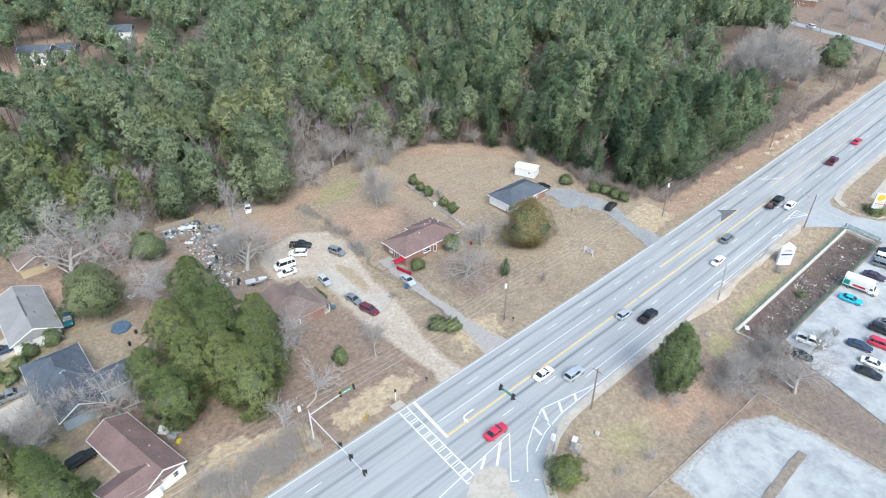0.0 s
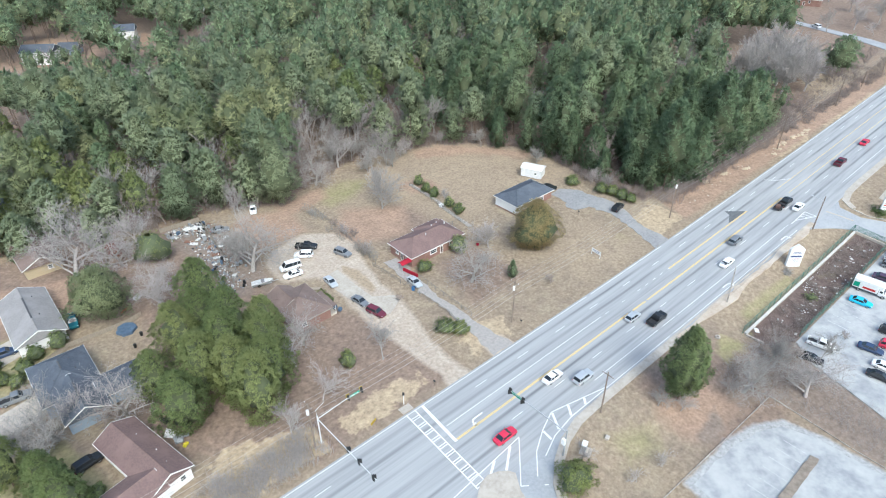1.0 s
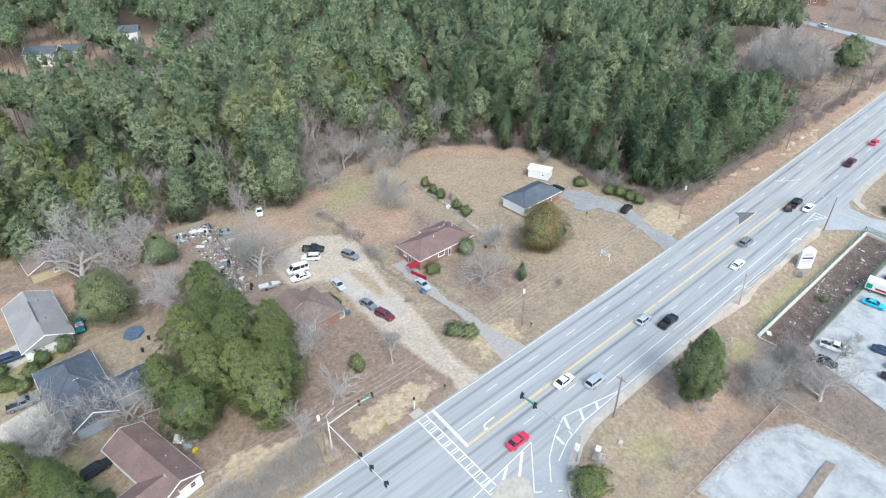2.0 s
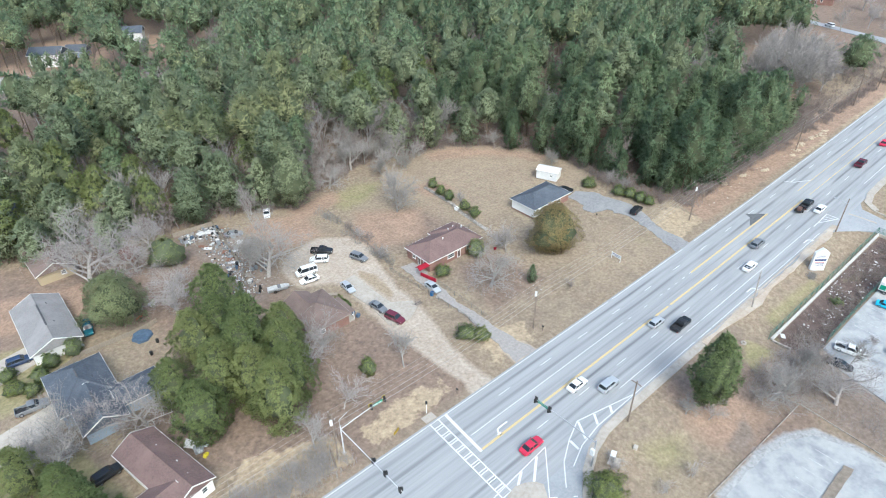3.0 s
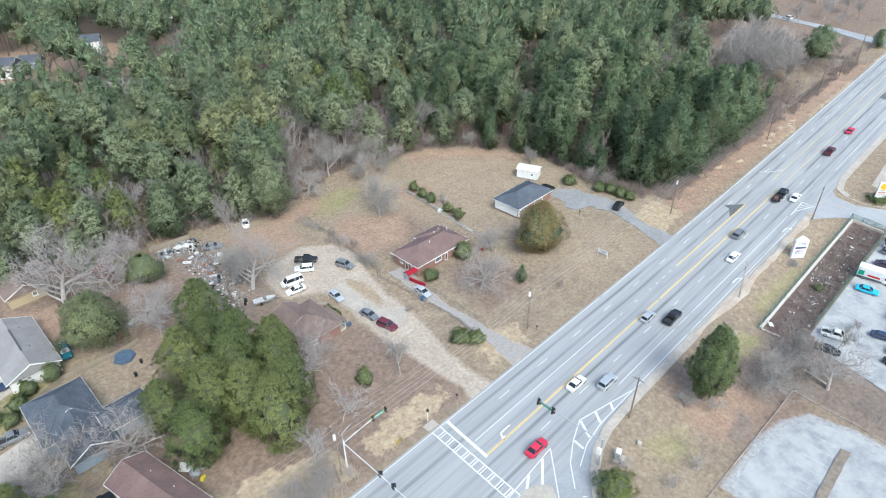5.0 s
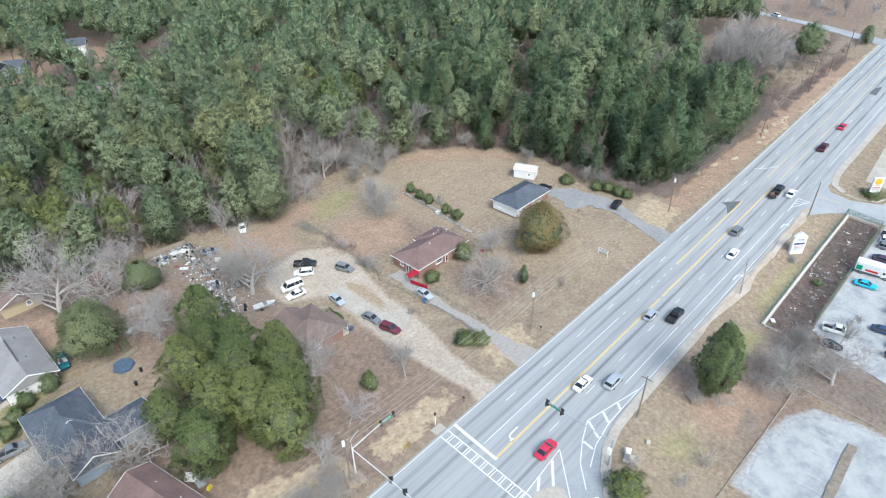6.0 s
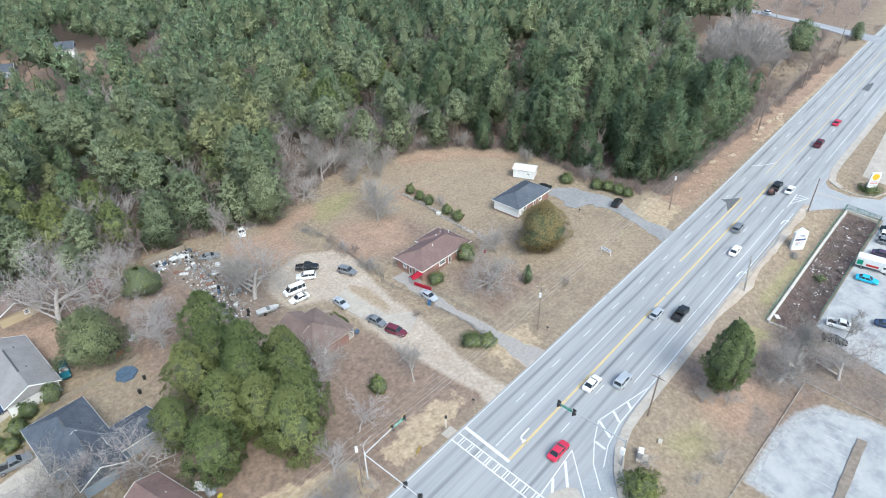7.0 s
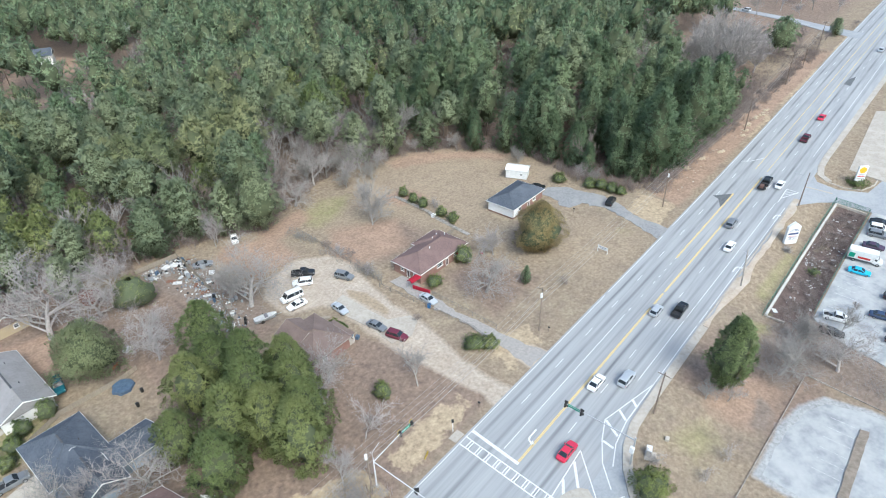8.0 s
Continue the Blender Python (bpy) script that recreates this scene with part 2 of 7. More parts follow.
FOREST = [(-80, 190), (-5, 178), (19, 168), (34, 160), (47, 159), (55, 156), (65, 149), (77, 153), (96, 160), (108, 157), (117, 154), (128, 151), (139, 140), (148, 129), (150, 115), (149, 104), (145.5, 94), (146.5, 81), (160, 77), (186, 76.5), (222, 77.5), (262, 79.5), (285, 90), (310, 108), (345, 125), (378, 148), (398, 190), (440, 300), (520, 520), (0, 700), (-150, 560)]
ZONES = {
    "litter": [(FOREST, 5), ([(99, 19), (98, 4), (102, 4), (108, 17), (118, 23), (116, 30), (101, 30), (98, 24)], 6), ([(335, 84), (470, 84), (600, 120), (600, 420), (445, 420), (400, 190), (378, 148)], 25), ([(18, 112), (44, 112), (42, 150), (34, 158), (16, 150)], 7), ([(26, 64.5), (58, 65), (60, 80), (52, 98), (40, 98), (30, 92)], 6), ([(78, 18), (108, 16), (112, 30), (100, 40), (82, 41)], 10), ([(22, 72), (42, 72), (42, 92), (30, 112), (8, 112), (6, 84)], 6), ([(76, 78), (94, 78), (92, 96), (80, 96)], 7), ([(78, 25), (96, 22), (98, 33), (84, 40)], 7), ([(75, 112), (92, 112), (98, 128), (84, 126)], 10), ([(-20, 138), (16, 136), (22, 168), (-20, 175)], 6), ([(26, 70), (33, 66), (44, 80), (40, 95), (30, 92)], 6)],
    "green": [([(106, 28.5), (109.5, 30.5), (107, 36), (104.6, 35.2)], 2.5), ([(76, 138), (87, 137), (95, 145), (87, 149), (75, 146)], 9), ([(66, 30), (73, 28.5), (75, 33), (68, 35)], 9), ([(118, 70), (126, 70), (126, 74), (118, 74)], 4), ([(116, 34.0), (140, 33.8), (140, 36), (118, 37)], 4), ([(100, 30), (109, 33), (108, 36), (102, 34)], 3), ([(-14, 118), (2, 123), (0, 136), (-14, 140)], 5), ([(-20, 76), (0, 78), (-4, 100), (-20, 102)], 4)],
    "straw": [([(13, 73), (20, 72), (21, 77), (15, 79)], 4), ([(33, 66), (42, 65.5), (52, 67), (53, 70), (44, 72), (34, 70)], 9), ([(65, 66), (75, 66), (78, 71), (70, 75), (65, 71)], 8), ([(131, 66), (148, 67), (146, 78), (136, 76)], 5), ([(155, 72.5), (163, 71.5), (163, 76), (155, 76)], 4), ([(176, 69), (194, 67.5), (194, 74), (180, 74)], 4), ([(206, 66), (232, 66), (230, 70), (208, 70)], 4), ([(244, 66.5), (300, 66.5), (300, 70), (246, 70)], 4), ([(320, 66), (380, 66), (380, 70), (320, 69)], 4), ([(8, 66), (30, 66), (30, 74), (12, 76)], 6)],
    "field": [([(98, 108), (148, 104), (147, 128), (128, 150), (104, 150), (88, 140), (80, 136), (90, 128)], 12), ([(100, 66), (126, 66), (124, 84), (104, 80)], 12)],
    "clay": [([(146, 66), (330, 69), (330, 79), (150, 77)], 4), ([(117, 152), (128, 149), (138, 138), (147, 124), (143, 122), (133, 136), (116, 146)], 7), ([(62, 140), (78, 143), (80, 150), (64, 148)], 6), ([(85.3, 38), (79, 33), (77.5, 27), (83, 23.5), (91, 25), (93, 32), (89, 37)], 8), ([(98, 128), (108, 126), (108, 134), (100, 136)], 6), ([(50, 131), (64, 131), (66, 144), (54, 150), (50, 146)], 6), ([(62, 118), (84, 112), (92, 124), (78, 134)], 9), ([(30, 330), (76, 325), (84, 372), (60, 400), (30, 400)], 8), ([(84, 340), (110, 340), (108, 376), (86, 378)], 6), ([(-15, 146), (16, 138), (14, 152), (-10, 160)], 6)],
    "gravel": [([(54.0, 62), (61.0, 62), (60.2, 66), (60.8, 75), (63.2, 84), (64.8, 91), (64.9, 98), (67, 108), (70.4, 117), (69.0, 125), (62.5, 130), (52, 128), (47.5, 123), (47.5, 114), (54.5, 110.8), (56.0, 106), (54.8, 97), (54.2, 88), (55.0, 73), (55.8, 66)], 3.2), ([(66.8, 62), (73.6, 62), (73, 67), (68, 69)], 1.5)],
    "grassy": [([(61.4, 97), (63.2, 98), (64.0, 106), (62.0, 111), (60.6, 108)], 1.6)],
    "dirt": [([(34, 118), (46, 114), (48, 128), (47, 150), (36, 156), (32, 150), (38, 134)], 6), ([(80, 23), (85, 23.5), (88, 27), (84, 26.5), (79, 25.5)], 3), ([(98, 21), (97, -20), (108, -20), (112, 8), (116, 18), (119, 24), (116, 31), (94, 30), (92, 24)], 4)],
    "lot": [([(69, 22.2), (62, -90), (98, -90), (96, 6.4), (96.3, 10.0), (95, 14.5), (94.6, 17.4), (88.5, 20.6), (81.4, 21.9)], 2.0)],
    "mulch": [([(112, 24.8), (172, 24.2), (173, 32), (112, 32.5)], 1.2)],
}


def lines(pairs):
    out = []
    for lo, hi, step in pairs:
        out += list(np.arange(lo, hi, step))
    return np.array(out + [pairs[-1][1]])


def ground_material():
    m = bpy.data.materials.new("ground_cover")
    m.use_nodes = True
    n, l = m.node_tree.nodes, m.node_tree.links
    bs = n["Principled BSDF"]
    geo = n.new("ShaderNodeNewGeometry")

    def noise_of(size, detail=6.0):
        t = n.new("ShaderNodeTexNoise")
        t.inputs["Scale"].default_value, t.inputs["Detail"].default_value, t.inputs["Roughness"].default_value = 1 / size, detail, 0.65
        l.new(geo.outputs["Position"], t.inputs["Vector"])
        return t.outputs["Fac"]

    def tone(x, y, fac, lo=0.35, hi=0.65):
        r = n.new("ShaderNodeMapRange")
        r.inputs["From Min"].default_value, r.inputs["From Max"].default_value = lo, hi
        l.new(fac, r.inputs["Value"])
        return blend(x, y, r.outputs["Result"])

    def blend(x, y, fac):
        k = n.new("ShaderNodeMix")
        k.data_type = "RGBA"
        l.new(fac, k.inputs["Factor"])
        for s, v in ((k.inputs["A"], x), (k.inputs["B"], y)):
            if isinstance(v, tuple):
                s.default_value = (*v, 1)
            else:
                l.new(v, s)
        return k.outputs["Result"]

    fine, mid, wide = noise_of(1.3, 10.0), noise_of(4.0, 9.0), noise_of(15.0, 8.0)
    col = tone(tone((0.340, 0.272, 0.192), (0.205, 0.157, 0.112), fine, 0.32, 0.68), tone((0.215, 0.165, 0.127), (0.315, 0.258, 0.180), mid), wide, 0.42, 0.58)
    kinds = {
        "litter": tone((0.268, 0.199, 0.152), (0.182, 0.135, 0.106), fine),
        "green": tone((0.235, 0.215, 0.110), (0.31, 0.26, 0.16), mid),
        "straw": tone((0.46, 0.365, 0.245), (0.31, 0.240, 0.165), fine),
        "field": tone(tone((0.335, 0.265, 0.185), (0.272, 0.214, 0.154), wide, 0.3, 0.7), (0.225, 0.172, 0.130), mid, 0.5, 0.8),
        "clay": tone((0.36, 0.250, 0.180), (0.27, 0.192, 0.140), mid),
        "gravel": tone((0.445, 0.380, 0.310), (0.375, 0.310, 0.245), mid),
        "grassy": tone((0.30, 0.235, 0.16), (0.36, 0.29, 0.21), fine),
        "dirt": tone((0.195, 0.150, 0.122), (0.255, 0.205, 0.165), fine),
        "lot": tone((0.40, 0.395, 0.385), (0.31, 0.31, 0.305), mid),
        "mulch": tone(tone((0.095, 0.070, 0.062), (0.150, 0.112, 0.098), fine), (0.165, 0.145, 0.085), mid, 0.58, 0.72),
    }
    for kind, c in kinds.items():
        at = n.new("ShaderNodeAttribute")
        at.attribute_name = kind
        # the edge of each cover frays with the noise
        mth = n.new("ShaderNodeMath")
        mth.operation = "ADD"
        l.new(at.outputs["Fac"], mth.inputs[0])
        l.new(mid, mth.inputs[1])
        r = n.new("ShaderNodeMapRange")
        r.inputs["From Min"].default_value, r.inputs["From Max"].default_value = (0.97, 1.07) if kind == "straw" else (0.8, 1.2)
        l.new(mth.outputs[0], r.inputs["Value"])
        col = blend(col, c, r.outputs["Result"])
    # tufts and bare specks over everything
    hsv = n.new("ShaderNodeHueSaturation")
    sp = n.new("ShaderNodeMapRange")
    sp.inputs["From Min"].default_value, sp.inputs["From Max"].default_value = 0.3, 0.7
    sp.inputs["To Min"].default_value, sp.inputs["To Max"].default_value = 0.74, 1.26
    l.new(noise_of(0.7, 7.0), sp.inputs["Value"])
    l.new(col, hsv.inputs["Color"])
    l.new(sp.outputs[0], hsv.inputs["Value"])
    col = hsv.outputs["Color"]
    l.new(col, bs.inputs["Base Color"])
    bs.inputs["Roughness"].default_value = 0.95
    bs.inputs["Specular IOR Level"].default_value = 0.15
    bp = n.new("ShaderNodeBump")
    bp.inputs["Strength"].default_value, bp.inputs["Distance"].default_value = 0.7, 0.12
    l.new(noise_of(0.35), bp.inputs["Height"])
    l.new(bp.outputs["Normal"], bs.inputs["Normal"])
    return m


def make_ground():
    xs = lines([(-2500, -300, 440), (-300, -40, 20), (-40, 20, 2.0), (20, 110, 1.0), (110, 300, 2.0), (300, 600, 15), (600, 3000, 400)])
    ys = lines([(-2500, -300, 440), (-300, -20, 20), (-20, 0, 2.0), (0, 160, 1.0), (160, 200, 2.0), (200, 600, 12), (600, 3000, 400)])
    gx, gy = np.meshgrid(xs, ys)
    px, py = gx.ravel(), gy.ravel()
    zs = np.array([gz(x, y) for x, y in zip(px, py)])
    off = np.array([0.16 * noise.noise((x * 0.11, y * 0.11, 3.0)) for x, y in zip(px, py)])
    near_road = np.clip((np.maximum(np.maximum(42 - py, py - 64), 0)) / 8, 0, 1)
    flat = np.clip(np.minimum(np.abs(px - 60) / 12, 1), 0.15, 1)
    for poly, soft in ZONES["lot"]:
        flat = flat * (1 - soft_mask(px, py, poly, 3.0))
    zs = zs + (off - 0.12) * near_road * flat - 0.035
    nx, ny = len(xs), len(ys)
    i = np.arange(nx * ny).reshape(ny, nx)
    fs = np.stack([i[:-1, :-1], i[:-1, 1:], i[1:, 1:], i[1:, :-1]], -1).reshape(-1, 4)
    me = bpy.data.meshes.new("ground")
    me.from_pydata(np.stack([px, py, zs], -1).tolist(), [], fs.tolist())
    for kind, polys in ZONES.items():
        w = np.zeros(px.shape)
        for poly, soft in polys:
            w = np.maximum(w, soft_mask(px, py, poly, soft))
        at = me.attributes.new(kind, "FLOAT", "POINT")
        at.data.foreach_set("value", w.astype(np.float32))
    me.polygons.foreach_set("use_smooth", [True] * len(me.polygons))
    me.materials.append(ground_material())
    tagged(new("ground", me), "winter-brown grass, leaf litter and red clay ground", "ground", kind="structure")


make_ground()

# ---- road ----
ROAD_N, ROAD_S = 63.3, 41.6


def lane_stains(m):
    """Dark oil and rubber streaks along the middle of each lane."""
    n, l = m.node_tree.nodes, m.node_tree.links
    bs = n["Principled BSDF"]
    old = bs.inputs["Base Color"].links[0].from_socket
    geo = n.new("ShaderNodeNewGeometry")
    lane = n.new("ShaderNodeAttribute")
    lane.attribute_name = "lane_y"
    total = None
    for yc, w, amt in ((61.15, 0.55, 1.0), (58.1, 0.6, 0.9), (51.3, 0.55, 1.0), (47.5, 0.6, 0.9), (54.6, 0.3, 0.35), (44.1, 0.4, 0.4)):
        a = n.new("ShaderNodeMath")
        a.operation = "SUBTRACT"
        l.new(lane.outputs["Fac"], a.inputs[0])
        a.inputs[1].default_value = yc
        b = n.new("ShaderNodeMath")
        b.operation = "ABSOLUTE"
        l.new(a.outputs[0], b.inputs[0])
        r = n.new("ShaderNodeMapRange")
        r.interpolation_type = "SMOOTHSTEP"
        r.inputs["From Min"].default_value, r.inputs["From Max"].default_value = 0.0, w
        r.inputs["To Min"].default_value, r.inputs["To Max"].default_value = amt, 0.0
        l.new(b.outputs[0], r.inputs["Value"])
        if total is None:
            total = r.outputs[0]
        else:
            s = n.new("ShaderNodeMath")
            l.new(total, s.inputs[0])
            l.new(r.outputs[0], s.inputs[1])
            total = s.outputs[0]
    mp = n.new("ShaderNodeMapping")
    mp.inputs["Scale"].default_value = (0.035, 0.6, 1)
    l.new(geo.outputs["Position"], mp.inputs["Vector"])
    t = n.new("ShaderNodeTexNoise")
    t.inputs["Scale"].default_value, t.inputs["Detail"].default_value = 1.0, 6.0
    l.new(mp.outputs[0], t.inputs["Vector"])
    r = n.new("ShaderNodeMapRange")
    r.inputs["From Min"].default_value, r.inputs["From Max"].default_value, r.inputs["To Max"].default_value = 0.25, 0.65, 1.0
    l.new(t.outputs["Fac"], r.inputs["Value"])
    mu = n.new("ShaderNodeMath")
    mu.operation = "MULTIPLY"
    l.new(total, mu.inputs[0])
    l.new(r.outputs[0], mu.inputs[1])
    k = n.new("ShaderNodeMix")
    k.data_type = "RGBA"
    l.new(mu.outputs[0], k.inputs["Factor"])
    l.new(old, k.inputs["A"])
    k.inputs["B"].default_value = (0.15, 0.154, 0.16, 1)
    l.new(k.outputs["Result"], bs.inputs["Base Color"])
    return m


ROAD_ASPHALT = lane_stains(surf("road_asphalt", (0.335, 0.337, 0.338), (0.28, 0.283, 0.287), 0.5, 0.85, 0.2, 0.05, (0.372, 0.373, 0.372), 2.2, stretch=(0.03, 1, 1)))
rb = MB()
cuts = [-600, -300, -100, 0] + [60 + 6 * k for k in range(80)] + [600, 700, 900]
rb.rings([[(x, ROAD_S, -0.3), (x, ROAD_S, 0.0), (x, ROAD_N, 0.0), (x, ROAD_N, -0.3)] for x in cuts])
rb.f = [q[::-1] for q in rb.f]
road = whole("road", rb, ROAD_ASPHALT, "wide five-lane road of pale weathered asphalt", "road", kind="structure")
across = road.data.attributes.new("lane_y", "FLOAT", "POINT")
for v in road.data.vertices:
    across.data[v.index].value = v.co.y
along(road)


def stripe(x0, y0, x1, y1, w, material=PAINT_WHITE, name="lane_marking", lift=0.006):
    d = Vector((x1 - x0, y1 - y0)).normalized()
    nx, ny = -d.y * w / 2, d.x * w / 2
    mb = MB()
    n = max(1, math.ceil(math.hypot(x1 - x0, y1 - y0) / 6))
    mb.rings([[(x + nx, y + ny, lift - 0.004), (x - nx, y - ny, lift - 0.004), (x - nx, y - ny, lift), (x + nx, y + ny, lift)] for x, y in ((x0 + (x1 - x0) * k / n, y0 + (y1 - y0) * k / n) for k in range(n + 1))])
    return whole(name, mb, material, "worn white painted road line" if material is PAINT_WHITE else "faded yellow painted road line", "road marking", kind="structure")


for a, b in ((-300, 127), (132.5, 300), (300, 600)):
    along(stripe(a, 62.85, b, 62.85, 0.14))
for k in range(-8, 40):
    x = 60 + 11.87 * k
    if x > 50 or x < 30:
        along(stripe(x - 1.5, 59.65, x + 1.5, 59.65, 0.13))
    x = 71.3 + 11.87 * k
    if x > 50 or x < 30:
        along(stripe(x - 1.5, 49.6, x + 1.5, 49.6, 0.13))
along(stripe(48.2, 56.35, 93.5, 56.35, 0.13))
for k in range(9):
    along(stripe(95.3 + 3.02 * k, 56.3, 96.3 + 3.02 * k, 56.3, 0.13))
for off in (-0.12, 0.12):
    along(stripe(47.6, 52.95 + off, 170, 52.95 + off, 0.18, PAINT_YELLOW))
    along(stripe(120, 56.25 + off, 157, 56.25 + off, 0.17, PAINT_YELLOW))
along(stripe(174, 56.1, 560, 56.1, 0.15, PAINT_YELLOW))
along(stripe(174, 52.9, 560, 52.9, 0.15, PAINT_YELLOW))
along(stripe(77, 45.6, 158, 45.6, 0.13))
along(stripe(72, 42.9, 157, 42.9, 0.13))
along(stripe(190, 45.0, 560, 45.0, 0.13))
# hatched nose at the street mouth, and the pocket lane's taper
for a, b in (((165.0, 45.35), (167.8, 45.4)), ((167.8, 45.4), (174.5, 45.7)), ((174.5, 45.7), (174.2, 42.4)), ((174.2, 42.4), (167.8, 45.3)), ((171.0, 45.5), (171.6, 43.7)), ((172.6, 45.6), (173.0, 43.0)), ((185.6, 62.2), (187.5, 59.8)), ((187.5, 59.8), (192.3, 57.1))):
    stripe(*a, *b, 0.22, lift=0.007)
# stop line, ladder crosswalk
stripe(47.9, 62.9, 47.2, 52.7, 0.6)
stripe(44.3, 63.0, 43.4, 43.4, 0.22, lift=0.005)
stripe(46.2, 63.0, 45.3, 42.8, 0.22, lift=0.005)
for k in range(10):
    y = 61.6 - 1.95 * k
    for d in (0, 0.5):
        stripe(44.3 - 0.045 * (63 - y) + 0.1, y - d, 46.2 - 0.045 * (63 - y) - 0.1, y - d, 0.2, lift=0.011)
# lines of the slip lane and its hatched areas
for a, b in (((36.5, 44.6), (56.0, 46.1)), ((56.0, 46.1), (49.0, 39.2)), ((49.0, 39.2), (52.6, 36.4)), ((77.5, 43.0), (64.6, 46.0)), ((64.6, 46.0), (60.2, 44.3)), ((60.2, 44.3), (56.0, 42.0)), ((56.0, 42.0), (52.4, 38.6)), ((72, 42.9), (66.5, 42.9)), ((66.5, 42.9), (61.0, 42.1)), ((61.0, 42.1), (56.5, 40.4))):
    stripe(*a, *b, 0.18, lift=0.007)
for a, b in (((53.4, 45.8), (49.4, 42.8)), ((49.3, 45.5), (45.6, 43.2)), ((71.9, 44.2), (70.8, 43.0)), ((68.2, 45.0), (66.7, 43.1)), ((64.6, 45.8), (62.6, 42.6)), ((60.2, 44.1), (59.9, 42.0))):
    stripe(*a, *b, 0.45, lift=0.012)


def arrow(x, y, way, turn):
    """A painted turn arrow: way 1 along +x, -1 along -x; turn: side to which its head bends."""
    mb = MB()
    pts = [(-1.9 + 0.5 * k, 0.0) for k in range(4)] + [(0.1 + 0.9 * math.sin(a), 0.9 - 0.9 * math.cos(a)) for a in (0.4, 0.8, 1.2, 1.57)]
    left = []
    right = []
    for i, (px, py) in enumerate(pts):
        qx, qy = pts[min(i + 1, len(pts) - 1)]
        rx, ry = pts[max(i - 1, 0)]
        d = Vector((qx - rx, qy - ry)).normalized()
        left.append((px - d.y * 0.17, py + d.x * 0.17))
        right.append((px + d.y * 0.17, py - d.x * 0.17))
    poly = right + [(1.5, 0.9), (1.0, 1.9), (0.5, 0.9)] + left[::-1]
    vs = [(x + way * px, y + turn * py * 0.9, 0.006) for px, py in poly]
    mb.add(vs, [tuple(range(len(vs)))])
    if way * turn < 0:
        mb.f = [q[::-1] for q in mb.f]
    whole("turn_arrow", mb, PAINT_WHITE, "white painted turn arrow on the asphalt", "road marking", kind="structure")


arrow(53.2, 54.3, -1, -1)
arrow(125.5, 43.7, 1, -1)
arrow(156.5, 43.7, 1, -1)

# dark patch of new asphalt in the lanes
mb = MB().slab([(158.0, 60.9), (156.8, 58.9), (152.5, 56.95), (162.6, 56.6)], 0.001, 0.004)
whole("asphalt_patch", mb, ASPHALT_DARK, "dark wedge of newer asphalt in the road", "road patch", kind="structure")

mb = MB().slab([(283, 51.2), (297, 51.8), (292, 53.6), (284, 53.9)], 0.001, 0.004)
whole("asphalt_patch", mb, ASPHALT_DARK, "small dark asphalt patch far along the road", "road patch", kind="structure")
# side street to the south with its kerbed corner, and the street by the gas sign
CORNER = [(72, 42.4), (66.5, 42.2), (61.3, 41.0), (57, 38.9), (53.2, 36.0), (50.3, 32.0), (48.8, 26.0), (48.3, 10.0), (48.3, -60)]
mb = MB().slab([(22, 42.6), (22, -60)] + CORNER[::-1] + [(72, 42.6)], -0.3, -0.004)
whole("side_street", mb, ASPHALT, "pale asphalt side street joining the main road", "road", kind="structure")
mb = MB().slab([(163, 42.4), (167.5, 39.8), (171.5, 36.5), (174.2, 33.4), (174.5, -80), (205, -80), (205, 24), (186, 27), (182.8, 34), (184.6, 40), (189.5, 42.4)], -0.3, -0.002)
whole("side_street", mb, ASPHALT, "wide asphalt street mouth beside the gas station", "road", kind="structure")


def strip(path, w, z0, z1, side=1):
    """A strip of width w along a path, to its left (1) or right (-1)."""
    outer = []
    for i, (x, y) in enumerate(path):
        a, b = path[max(i - 1, 0)], path[min(i + 1, len(path) - 1)]
        d = Vector((b[0] - a[0], b[1] - a[1])).normalized()
        outer.append((x - d.y * w * side, y + d.x * w * side))
    mb = MB()
    for i in range(len(path) - 1):
        q = [path[i], path[i + 1], outer[i + 1], outer[i]]
        if side < 0:
            q = q[::-1]
        mb.slab(q, z0, z1)
    return mb, outer


mb, kerb_back = strip([(163 - 7 * k, 42.4) for k in range(13)] + CORNER, 0.3, -0.2, 0.16, 1)
along(whole("kerb", mb, CONCRETE, "pale concrete kerb along the turning lane", "kerb", kind="structure"))
mb, _ = strip([q for q in kerb_back if q[0] < 101], 1.35, -0.2, 0.15, 1)
along(whole("pavement", mb, CONCRETE, "pale concrete pavement behind the kerb", "pavement", kind="structure"))
mb = MB().slab(ragged([(100.2, 42.0), (100.2, 40.7), (108, 40.9), (115, 39.9), (121, 39.4), (128, 40.6), (145, 40.5), (163, 40.8), (163, 42.0)], 2.4, 0.25), -0.3, 0.12)
along(whole("gravel_shoulder", mb, GRAVEL, "strip of worn pale gravel behind the kerb", "shoulder", kind="structure"))
K2 = [(320, 42.9), (205, 42.9), (196, 42.6), (189.5, 41.2), (186.2, 38.0), (184.8, 33), (186.5, 28.5), (192, 26.4), (205, 26)]
mb, kb2 = strip(K2, 0.35, -0.2, 0.14, 1)
whole("kerb", mb, CONCRETE, "pale concrete kerb round the gas station corner", "kerb", kind="structure")
mb, _ = strip(kb2[:5], 1.5, -0.2, 0.13, 1)
whole("pavement", mb, CONCRETE, "pale concrete pavement at the gas station", "pavement", kind="structure")
mb = MB().slab([(44.4, 43.9), (36, 38), (36, 30), (46, 30), (48.3, 38.6), (50.1, 41.4), (49.5, 42.6), (48, 43.6), (46.4, 44.2)], -0.2, 0.16)
